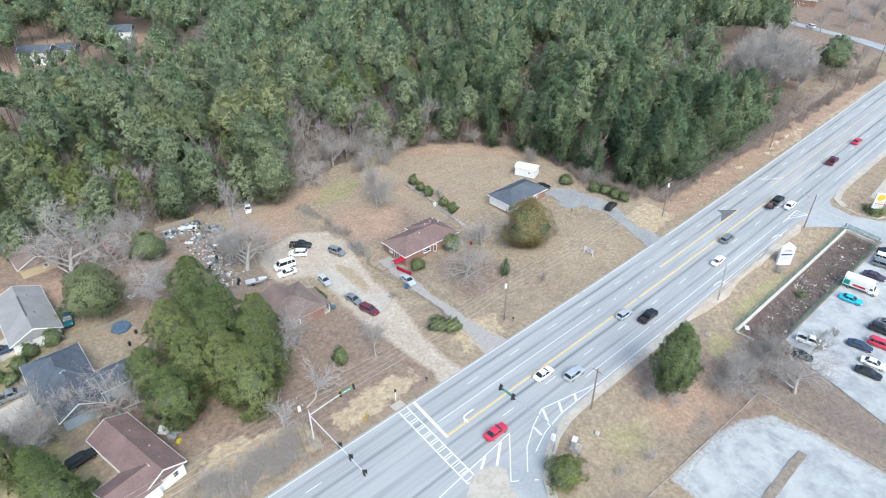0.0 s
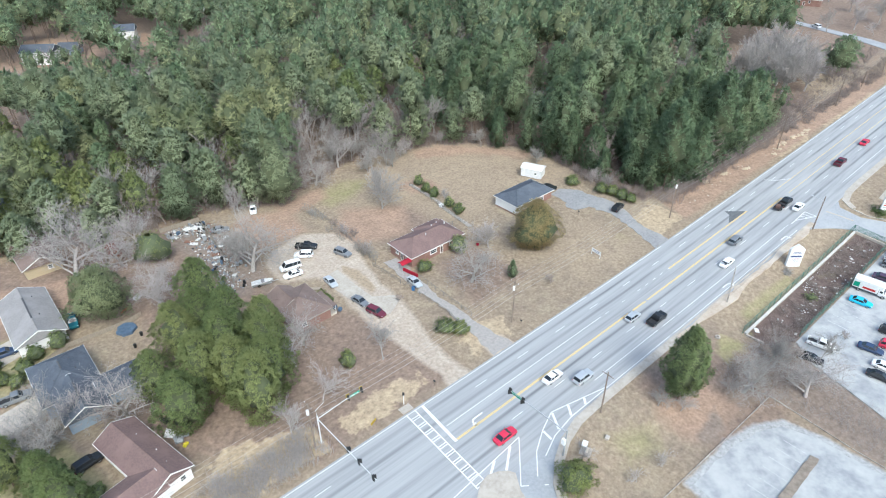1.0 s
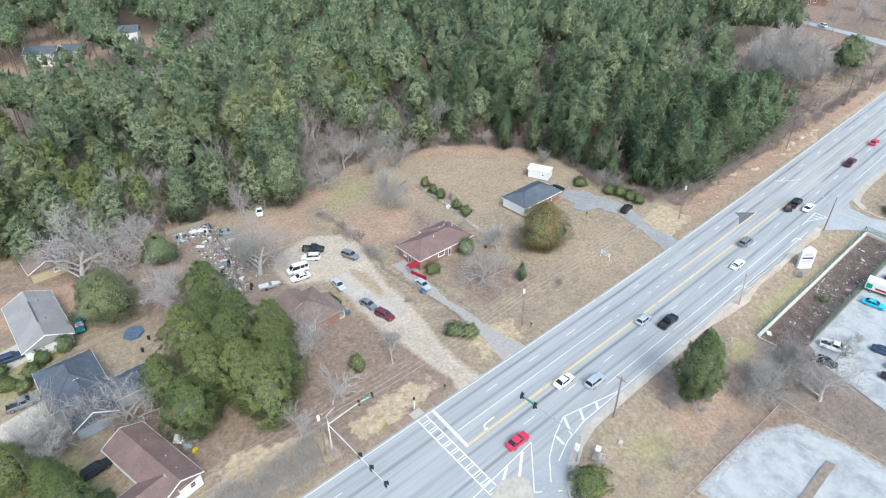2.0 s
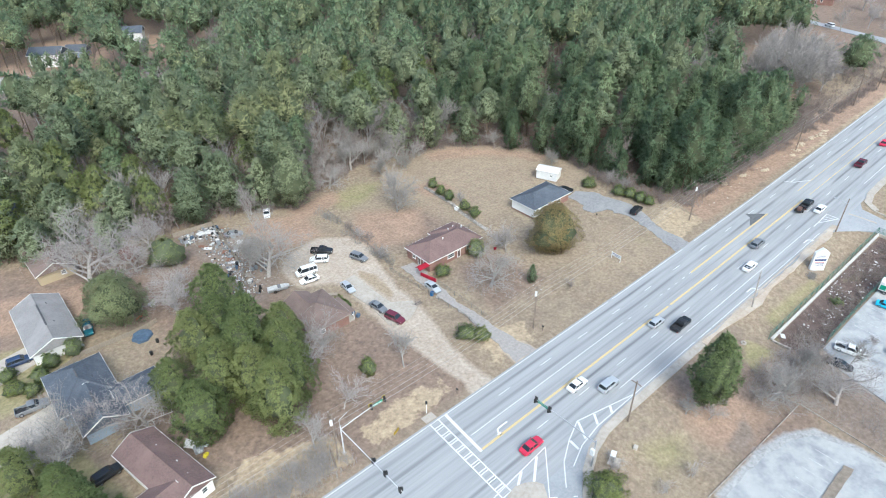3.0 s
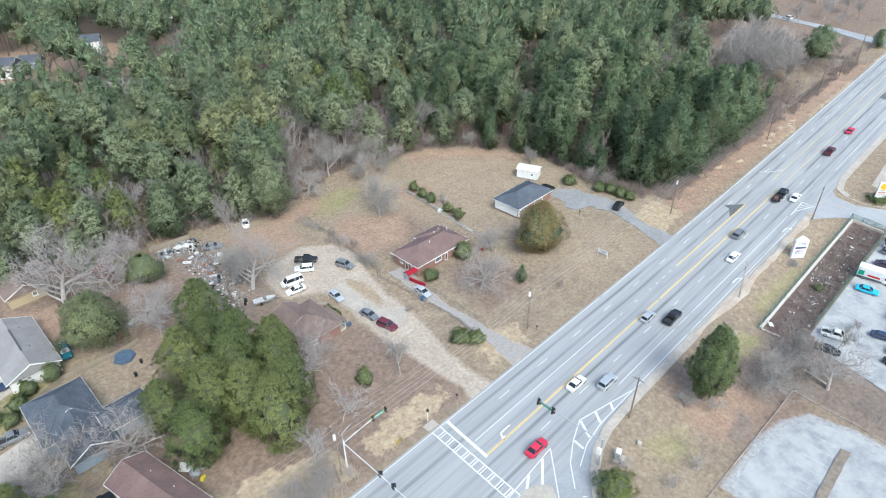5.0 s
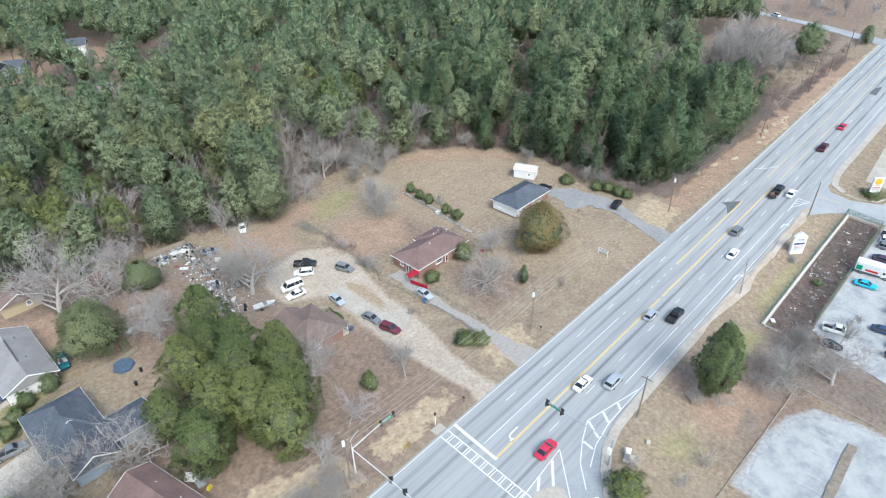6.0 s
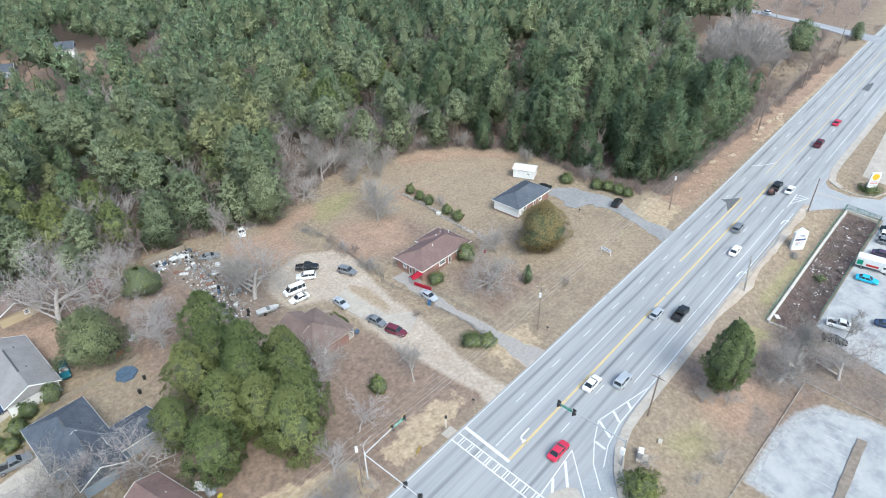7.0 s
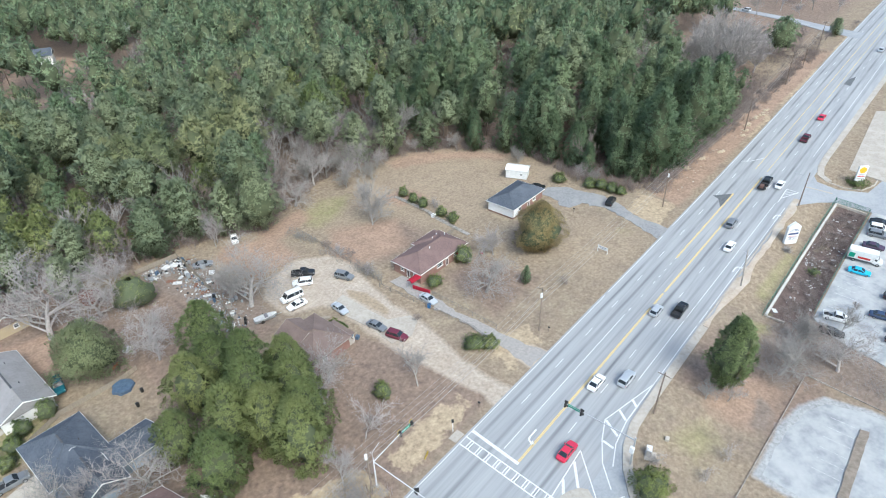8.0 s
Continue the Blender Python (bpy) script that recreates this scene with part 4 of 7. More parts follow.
def branch_tree(rng, H, spread, levels=4, kids=(7, 5, 4, 3), r0=0.16, first=0.25, up=0.75, twig=0.026):
    """A leafless tree: forking trunk, limbs and branches as tapering tubes, the twigs as thin blades."""
    mb = MB()

    def grow(p, d, length, r, lev):
        n = 3 if lev < 2 else 2
        pts, rad = [p], [r]
        q, dd = p.copy(), d.copy()
        for k in range(n):
            dd = (dd + Vector((rng.uniform(-1, 1), rng.uniform(-1, 1), rng.uniform(-0.5, 0.8))) * 0.2).normalized()
            q = q + dd * length / n
            pts.append(q.copy())
            rad.append(max(r * (1 - 0.65 * (k + 1) / n), min(twig, 0.02)))
        if lev >= 3:
            w = dd.cross(Vector((rng.uniform(-1, 1), rng.uniform(-1, 1), rng.uniform(-1, 1)))).normalized() * max(r, twig)
            mb.add([pts[0] - w, pts[0] + w, pts[1] + w * 0.7, pts[-1], pts[1] - w * 0.7], [(0, 1, 2, 4), (4, 2, 3)])
        else:
            mb.tube(pts, rad, (7, 4, 3)[lev], caps=False)
        if lev + 1 >= levels:
            return
        m = kids[lev]
        f0 = first if lev == 0 else 0.15
        for j in range(m):
            u = f0 + (1 - f0) * (j + rng.uniform(0.1, 0.95)) / m
            s = min(int(u * n), n - 1)
            b = pts[s].lerp(pts[s + 1], u * n - s)
            ax = (pts[s + 1] - pts[s]).normalized()
            side = ax.cross(Vector((rng.uniform(-1, 1), rng.uniform(-1, 1), rng.uniform(-1, 1)))).normalized()
            nd = (ax * up + side * spread + Vector((0, 0, 0.22))).normalized()
            ln = length * rng.uniform(0.5, 0.8) * (1.35 if lev == 0 else 0.82)
            grow(b, nd, ln, max(r * (1 - 0.5 * u) * 0.5, twig), lev + 1)

    grow(Vector((0, 0, -0.3)), Vector((rng.uniform(-0.1, 0.1), rng.uniform(-0.1, 0.1), 1)).normalized(), H * 0.45, r0, 0)
    return mb


def bare_tree(seed, H, spread=0.85, kids=(8, 5, 4, 3), levels=4, r0=0.16, material=None, label="leafless grey tree with fine bare branches", first=0.25, twig=0.026, fuzz=0, up=0.75):
    rng = random.Random(seed)
    mb = branch_tree(rng, H, spread, levels, kids, r0, first=first, up=up, twig=twig)
    # fine outer twigs
    stems = [p for p in mb.v if p[2] > H * 0.12]
    hub = Vector((0, 0, H * 0.3))
    for _ in range(fuzz):
        p = Vector(rng.choice(stems))
        d = ((p - hub).normalized() + Vector((rng.uniform(-1, 1), rng.uniform(-1, 1), rng.uniform(-0.7, 1)))).normalized()
        w = d.cross(Vector((rng.uniform(-1, 1), rng.uniform(-1, 1), rng.uniform(-1, 1)))).normalized() * twig * 0.75
        mb.add([p - w, p + w, p + d * H * rng.uniform(0.05, 0.11)], [(0, 1, 2)])
    ob = new("bare_tree", mb.mesh("bare_tree", material or BARK_BARE))
    return tagged(ob, label, "tree", "bare trees")


def put(ob, x, y, s=1.0, rz=0.0, z=None, sz=None):
    zz = gz(x, y) if z is None else z
    b = ob.scale[0]
    m = Matrix.LocRotScale((x, y, zz), Euler((0, 0, radians(rz))), (s / b, s / b, (sz or s) / b))
    return copy_thing(ob, m)


def place(ob, x, y, s=1.0, rz=0.0, z=None):
    """Moves a first-built thing to its place."""
    ob.matrix_basis = Matrix.LocRotScale((x, y, gz(x, y) if z is None else z), Euler((0, 0, radians(rz))), (s, s, s))
    return ob


PINES = [pine(10 + k, h, r, b, leaf=lf, label=lb, npuff=nc, top=tp, ntuft=nt_, size=sz, puff=pf, lobes=lo) for k, (h, r, b, lf, lb, nc, tp, nt_, sz, pf, lo) in enumerate([
    (20, 4.8, 11.0, NEEDLES, "tall pine with a rounded yellow-green crown", 140, 1.9, 30, 0.55, 0.19, 0.16),
    (23, 4.3, 12.0, NEEDLES, "tall slender pine with a green crown", 140, 1.6, 30, 0.55, 0.19, 0.18),
    (19, 5.2, 9.0, NEEDLES, "pine with a broad loose green crown", 150, 2.3, 30, 0.55, 0.19, 0.2),
    (22, 4.9, 4.5, NEEDLES_DARK, "tall dark green pine with a dense crown", 185, 1.5, 30, 0.55, 0.19, 0.2),
    (18, 4.6, 0.6, NEEDLES_DARK, "dark green pine with a conical crown", 185, 1.15, 30, 0.55, 0.19, 0.16),
    (16, 5.4, 2.4, NEEDLES_BRIGHT, "broad bright green pine with a full crown", 300, 1.9, 60, 0.31, 0.15, 0.13),
    (17, 4.6, 5.0, NEEDLES_BRIGHT, "young bright green forest pine", 140, 1.8, 30, 0.55, 0.19, 0.16),
    (21, 4.9, 10.0, NEEDLES_OLIVE, "tall pine with an olive yellow-green crown", 140, 1.8, 30, 0.55, 0.19, 0.18),
    (21, 4.5, 8.5, NEEDLES_BLUE, "tall blue-green pine with a loose crown", 140, 1.6, 30, 0.55, 0.19, 0.2),
    (15, 4.8, 1.0, NEEDLES, "low-branched pine at the edge of the woods", 175, 1.7, 30, 0.55, 0.19, 0.18)])]
rng = random.Random(5)


def in_poly(x, y, poly):
    return bool(inside(np.array([x]), np.array([y]), poly)[0])


CLEARINGS = [(-80, 298, 34, 350), (40, 330, 64, 363), (81, 334, 103, 371), (48, 364, 72, 386), (146, 378, 172, 416), (-20, 214, 27, 242), (176, 192, 190, 206)]
SHORT = [(10, 252, 66, 336), (75, 262, 106, 340)]
BARE_ZONE = [(74, 148), (120, 148), (132, 152), (124, 170), (92, 186), (74, 168)]
BARE_FAR = [(240, 82), (262, 76), (310, 78), (325, 120), (300, 132), (262, 128), (246, 108)]
spots, bare_spots = [], []
step = 8.3
for iy in range(0, 58):
    for ix in range(-16, 66):
        x = ix * step + rng.uniform(-2.9, 2.9) + (step / 2 if iy % 2 else 0)
        y = 78 + iy * step + rng.uniform(-2.9, 2.9)
        if not in_poly(x, y, FOREST) or any(a < x < c and b < y < d for a, b, c, d in CLEARINGS):
            continue
        # keep to the wedge that can come into view
        if y > 575 - 0.925 * (x - 66) or x < y * 0.13 - 45:
            continue
        if in_poly(x, y, BARE_FAR):
            continue
        u = rng.random()
        if in_poly(x, y, BARE_ZONE):
            (bare_spots if u < 0.7 else spots).append((math.hypot(x + 4, y - 10), x, y))
        elif u < 0.08:
            continue
        elif u < 0.19:
            bare_spots.append((math.hypot(x + 4, y - 10), x, y))
        else:
            spots.append((math.hypot(x + 4, y - 10), x, y))
spots.sort()
NEAR = 180
first_used = set()


def set_tree(protos, k, x, y, s, a, used, z=None):
    if k in used:
        return put(protos[k], x, y, s, a, z)
    used.add(k)
    return place(protos[k], x, y, s, a, z)


for i, (d, x, y) in enumerate(spots[:NEAR]):
    dark = x > 120 and y < 175
    k = rng.choice([4, 4, 3]) if x > 135 and y < 106 else rng.choice([3, 3, 4, 3, 1, 2, 8, 8]) if dark else rng.choice([0, 0, 1, 1, 2, 2, 6, 8, 7, 7])
    if x < 62 and not all(in_poly(x + dx, y + dy, FOREST) for dx, dy in ((0, -9), (5, -7))):
        k = rng.choice([9, 9, 6])
    set_tree(PINES, k, x, y, rng.uniform(0.78, 1.34) * (0.7 if x > 212 and y < 112 else 1), rng.uniform(0, 360), first_used)


def woods(name, where, protos, material, label, category):
    """Many trees joined into one mesh."""
    V, T, N, inner, k = [], [], [], [], 0
    for x, y, s, a, j in where:
        v, t, nv, iv = protos[j]
        inner.append(iv)
        c, sn = math.cos(a), math.sin(a)
        turn = np.array([[c, sn, 0], [-sn, c, 0], [0, 0, 1]])
        V.append(v @ turn * s + np.array([x, y, 0]))
        T.append(t + k)
        N.append(nv @ turn)
        k += len(v)
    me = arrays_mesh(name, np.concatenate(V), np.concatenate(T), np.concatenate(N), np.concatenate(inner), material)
    return tagged(new(name, me), label, category, kind="stuff")


rest = spots[NEAR:]
protos = [pine_crown(random.Random(70 + k), h, r, b, 36, 13, 1.0, top=tp, puff=0.25, small=True, lobes=0.18) for k, (h, r, b, tp) in enumerate([(20, 5.2, 11, 2.0), (23, 4.7, 12.5, 1.7), (19, 5.5, 10, 2.3), (21, 4.8, 9, 1.4)])]
pale, deep, olive, blue = [], [], [], []
for d, x, y in rest:
    e = (x, y, rng.uniform(0.85, 1.32) * (0.65 if x > 212 and y < 112 else 1), rng.uniform(0, 6.28), rng.randrange(4))
    if any(a < x < c and b < y < d_ for a, b, c, d_ in SHORT):
        e = (x, y, e[2] * 0.52, e[3], e[4])
    v = rng.random()
    (deep if v < (0.45 if x > 175 and y < 260 else 0.14) else blue if v < 0.62 else olive if v < 0.76 else pale).append(e)
woods("distant_pines", pale, protos, NEEDLES, "distant yellow-green pine woods", "trees")
woods("distant_pines", deep, protos, NEEDLES_DARK, "distant dark green pine woods", "trees")
woods("distant_pines", olive, protos, NEEDLES_OLIVE, "distant olive-coloured pine woods", "trees")
woods("distant_pines", blue, protos, NEEDLES_BLUE, "distant blue-green pine woods", "trees")
tk = MB()
for d, x, y in rest:
    if d < 300 or (x < 70 and y > 300):
        tk.tube([(x, y, -0.3), (x, y, 11)], [0.22, 0.13], 4, caps=False)
whole("pine_trunks", tk, BARK_PINE, "bare trunks of the distant pines", "trees", kind="stuff")

# leafless trees
BARE = [bare_tree(200 + k, h, sp, kd, lv, r0, mt, lb, ft, tw, fz, 0.5 if k == 8 else 0.75) for k, (h, sp, kd, lv, r0, mt, lb, ft, tw, fz) in enumerate([
    (9, 0.75, (8, 6, 5, 3), 5, 0.16, BARK_BARE, "small leafless tree with pale grey branches", 0.35, 0.028, 200),
    (12, 0.75, (8, 6, 5, 4), 5, 0.22, BARK_BARE, "leafless spreading tree with grey branches", 0.35, 0.030, 400),
    (16, 0.5, (8, 6, 5, 3), 4, 0.26, BARK_BARE, "tall leafless grey forest tree", 0.3, 0.05, 300),
    (13, 0.95, (9, 7, 6, 4), 5, 0.36, BARK_BARE, "broad leafless oak with pale spreading limbs", 0.35, 0.034, 500),
    (15, 0.6, (8, 6, 5, 3), 4, 0.24, BARK_BROWN, "leafless brown forest tree with fine twigs", 0.2, 0.05, 300),
    (7, 0.8, (9, 6, 4, 3), 4, 0.1, BARK_BROWN, "leafless brown shrubby tree", 0.05, 0.035, 700),
    (15, 0.75, (11, 8, 6, 4), 4, 0.34, BARK_BARE, "dense leafless tree with a rounded grey crown", 0.12, 0.07, 1600),
    (10, 0.85, (11, 8, 6, 4), 4, 0.16, BARK_BARE, "rounded leafless tree with a dense haze of twigs", 0.08, 0.036, 2200),
    (13, 1.1, (10, 7, 6, 4), 5, 0.4, BARK_BARE, "broad leafless tree with a wide fan of fine grey branches", 0.15, 0.026, 900)])]
bare_used = set()
bare_spots.sort()
for d, x, y in bare_spots[:115]:
    set_tree(BARE, rng.choice([2, 4, 4, 2, 5]) if in_poly(x, y, BARE_ZONE) else rng.choice([2, 4]), x, y, rng.uniform(0.8, 1.15), rng.uniform(0, 360), bare_used)
for x, y, k, s in ((35.6, 87.7, 8, 0.9), (35.0, 76.4, 0, 1.05), (49.9, 77.5, 0, 1.1), (69.0, 111, 7, 0.42), (70.2, 122, 7, 0.4), (91.6, 160.5, 3, 0.95), (105.4, 146.5, 7, 0.85), (97.2, 149, 7, 0.75), (125.8, 167, 7, 1.1), (125.8, 155.5, 7, 0.7), (129.1, 149.5, 7, 0.6), (101, 153, 7, 0.8), (112, 151, 7, 0.7), (139.4, 140.6, 7, 0.7), (141.9, 117.1, 7, 0.62), (144.2, 97, 7, 0.55), (145, 92.6, 7, 0.5), (171, 77.5, 2, 0.6), (53.5, 151.4, 2, 0.55), (105.3, 186, 2, 1.25), (109.4, 172, 2, 1.1), (107, 179, 2, 1.1), (197, 214, 2, 1.4), (95.4, 231, 2, 1.3), (39.5, 222, 3, 1.3), (165, 218, 2, 1.3), (118, 168, 4, 1.1), (99, 166, 4, 0.9), (114, 161, 7, 1.0), (133, 158, 2, 0.9), (137, 149, 4, 0.8), (93.1, 25.8, 0, 0.5), (95.6, 25.2, 8, 0.95), (98, 25.4, 1, 0.6), (103.2, 16.9, 8, 0.95), (70, 26.3, 0, 0.42), (63.7, 27.4, 0, 0.4), (80.6, 34.0, 8, 0.36), (82.6, 30.6, 1, 0.5), (81.5, 84.7, 8, 1.05), (-10.5, 100.0, 8, 0.7), (11.5, 150.5, 8, 1.7), (21.5, 147.5, 8, 1.0), (23.9, 130.0, 8, 0.9), (22.5, 123.5, 3, 0.8), (27, 152, 3, 0.95), (31, 168, 3, 0.9), (24, 205, 3, 1.2),
                   (44.5, 123.2, 8, 1.45), (43.6, 128.5, 3, 0.8), (41.5, 126.5, 1, 0.8), (95.0, 92.6, 7, 0.95), (103.4, 119.2, 7, 0.36), (86.6, 127.0, 7, 1.5), (106.3, 25.4, 1, 0.7), (107.0, 24.6, 8, 0.6), (26.2, 72.3, 1, 0.75),
                   (-4.7, 100.5, 8, 1.05), (-8.5, 95.2, 3, 0.9), (-0.3, 101.0, 1, 0.8), (2.5, 97.0, 5, 0.8), (5.0, 97.2, 5, 0.7), (6.4, 97.4, 8, 1.0), (114.4, 18.9, 0, 0.9), (95.0, 71.8, 5, 0.5), (40.0, 92.0, 1, 0.95), (111, 23, 5, 0.8), (101, 22, 5, 0.9),
                   (97, 171, 1, 1.1), (98, 159, 3, 0.8), (107, 153, 1, 0.95), (85, 163, 1, 1.1), (117, 152, 5, 1.1), (112, 156, 1, 1.1), (92, 158, 3, 1.1), (66, 160, 2, 1.2), (74, 158.5, 2, 1.15), (84, 168, 2, 1.25), (104, 166, 2, 1.2), (121, 160, 2, 1.15), (129, 156, 2, 1.05), (58, 170, 2, 1.25), (30, 174, 2, 1.15), (12, 182, 2, 1.15), (46, 168, 2, 1.1), (103, 157, 8, 0.85), (80, 152, 8, 0.9), (147, 96, 5, 0.9), (149, 92, 5, 0.8), (142.5, 96, 5, 0.7), (55, 153, 2, 0.7), (47, 158, 5, 1.2), (37, 160, 4, 0.9), (28, 163, 4, 0.9), (19, 168, 1, 1.0), (60, 152, 5, 1.1), (68, 149, 5, 1.2), (64, 90.3, 5, 0.4), (72, 120, 5, 0.55), (70, 112, 5, 0.5), (71, 128, 5, 0.5), (60, 36, 0, 0.5), (125.5, 18, 5, 0.4)):
    set_tree(BARE, k, x, y, s, rng.uniform(0, 360), bare_used)
for x, y, s in ((258, 104, 1.05), (268, 93, 1.05), (277, 99, 1.1), (263, 98, 1.0), (272, 108, 1.1), (286, 102, 1.1), (263, 112, 1.0), (281, 112, 1.1), (292, 92, 0.9), (279, 88, 0.95), (296, 104, 1.1), (290, 116, 1.1), (302, 98, 0.9), (270, 101, 1.0), (306, 112, 1.0), (288, 96, 1.0)):
    set_tree(BARE, 6, x, y, s * rng.uniform(1.05, 1.25), rng.uniform(0, 360), bare_used)

# single evergreens
for x, y, k, s in ((28.5, 113.0, 5, 0.98), (20.0, 104.0, 5, 0.92), (25.5, 106.0, 5, 0.85), (34.0, 95.0, 5, 0.85), (25.0, 93.0, 5, 1.05), (28.5, 99.0, 5, 1.0), (30.5, 88.0, 5, 0.98), (19.5, 91.0, 5, 0.98), (24.5, 79.5, 5, 1.0), (28.5, 83.5, 5, 0.9), (23.5, 86.5, 5, 0.95), (13.5, 85.5, 5, 0.88), (12.5, 96.5, 5, 0.75),
                   (-8.0, 86.0, 5, 0.7), (-12.5, 93.5, 5, 0.72), (-7.0, 80.0, 5, 0.8), (362, 74, 9, 0.5), (367.5, 76, 9, 0.42), (375, 150, 4, 1.0), (380, 160, 3, 1.0),
                   (60, 154, 9, 1.0), (52, 160, 9, 1.15), (9, 182, 9, 1.1), (0, 176, 9, 1.1), (14, 174, 9, 1.15), (-6, 184, 9, 1.2), (26, 166, 9, 1.0), (41, 160, 9, 0.9), (33, 163, 6, 0.9), (20, 160, 9, 0.75), (5, 168, 9, 0.9), (89.9, 79.5, 4, 0.27),
                   (150, 102, 4, 0.8), (148.5, 96, 4, 0.55), (152, 89, 4, 0.7), (153, 83, 4, 0.8), (150, 110, 4, 0.9), (149, 118, 4, 0.85), (147, 126, 4, 0.8), (142, 135, 4, 0.75), (133, 148, 9, 0.9), (122, 155, 9, 1.1), (111, 159, 9, 1.1), (158, 80, 4, 0.75), (166, 79, 4, 0.8), (175, 79, 4, 0.7), (184, 78.5, 4, 0.8), (195, 79, 4, 0.75), (207, 79.5, 4, 0.7), (219, 80, 4, 0.75), (229, 80.5, 9, 0.6)):
    set_tree(PINES, k, x, y, s, rng.uniform(0, 360), first_used)


def evergreen(name, seed, H, R, x, y, leaf, label, n=60, tufts=34, size=0.42, top=2.2, base=0.25, category="tree", group="", z=None, solid=(0.55, 0.8)):
    r = random.Random(seed)
    t = thing(name, x, y, gz(x, y) if z is None else z, r.uniform(0, 360), label, category, group)
    part("trunk", MB().tube([(0, 0, -0.2), (0.05, 0, H * 0.4), (0, 0.04, H * 0.85)], [0.03 + H * 0.018, 0.02 + H * 0.012, 0.02], 6), BARK_PINE, t)
    part("crown", arrays_mesh("crown", *pine_crown(r, H - R * 0.1, R, base + R * 0.1, n, tufts, size, flat=0.85, top=top, puff=0.15 if R > 4 else 0.2, solid=solid), leaf), leaf, t)
    return t


evergreen("pine_tree", 31, 17.6, 3.8, 84.6, 32.4, LONE_NEEDLES, "full dark green pine standing alone in brown grass", 380, 50, 0.33, 1.8, 2.2)
evergreen("cedar_tree", 32, 13.4, 5.7, 104.2, 85.2, CEDAR_LEAF, "large rounded bronze-green cedar on the lawn", 560, 60, 0.25, 2.6, 0.1, solid=(0.66, 0.86))
evergreen("pine_tree", 34, 13.5, 7.0, 12.4, 130.6, NEEDLES_OLIVE, "low broad yellow-green pine between the houses", 340, 52, 0.34, 2.0, 2.4, solid=(0.45, 0.7))
evergreen("pine_tree", 37, 21, 6.6, 66.0, 149.0, NEEDLES, "big yellow-green pine branched to the ground at the wood edge", 260, 38, 0.45, 1.7, 1.5)
evergreen("pine_tree", 35, 15, 7.0, 314, 88, NEEDLES_DARK, "dense rounded dark green pine by the far road", 140, 16, 0.7, 2.0, 2.0)
evergreen("juniper", 33, 5.0, 3.4, 55.5, 33.6, SHRUB_LEAF, "spreading dark green juniper by the kerb corner", 130, 40, 0.26)
for i, (x, y, H, R, lb) in enumerate(((103.6, 131.4, 3.0, 1.5, "small clipped evergreen in a row"), (102.5, 126.5, 3.0, 1.5, "small clipped evergreen in a row"), (102.2, 122.5, 3.0, 1.5, "small clipped evergreen in a row"), (101.7, 115.1, 3.0, 1.5, "small clipped evergreen in a row"), (101.1, 110.5, 3.0, 1.5, "small clipped evergreen in a row"),
                                      (76.2, 95.8, 2.6, 1.9, "dense rounded shrub at the house corner"), (87.9, 96.6, 4.6, 2.4, "tall loose evergreen shrub against the brick house"), (43.6, 80.7, 4.0, 1.7, "upright oval evergreen shrub on the lawn"), (51.6, 103.2, 1.5, 1.1, "low hedge shrub by the shabby house"), (51.9, 100.8, 1.5, 1.1, "low hedge shrub by the shabby house"),
                                      (65.3, 75.6, 2.6, 2.4, "loose green roadside bush"), (67.2, 73.4, 2.6, 2.0, "loose green roadside bush"), (139.1, 100.5, 2.6, 2.2, "rounded green bush beside the drive"), (141.4, 91.5, 2.8, 1.9, "thick green hedge bush"), (142.6, 88.3, 2.8, 1.9, "thick green hedge bush"), (142.8, 85.0, 2.6, 1.8, "thick green hedge bush"), (143.0, 82.2, 2.4, 1.7, "thick green hedge bush"),
                                      (-2.4, 127.0, 3.2, 1.7, "green shrub in front of a house"), (2.2, 127.6, 4.2, 1.9, "tall green shrub in front of a house"), (-5.0, 124.4, 2.8, 1.8, "green shrub in front of a house"), (-9.5, 123.5, 2.8, 2.0, "green shrub beside a drive"), (-7.0, 121.0, 2.4, 1.5, "dark green shrub beside a drive"), (28.5, 144.5, 8.0, 4.6, "spreading dark evergreen behind the yards"), (-10, 128.5, 2.6, 1.7, "green shrub beside a drive"), (-3.0, 82.5, 2.4, 1.8, "green shrub by the brown-roofed house"), (1.5, 178, 2.0, 1.4, "green shrub behind a house"), (134.5, 112, 1.0, 1.0, "low green shrub behind the shed"))):
    evergreen("shrub", 300 + i, H, R, x, y, SHRUB_LEAF if i % 3 else NEEDLES_BRIGHT, lb, 80 if R < 2 else 120, 34, 0.19, 2.4, 0.02, "shrub", "shrubs", solid=(0.75, 0.92))


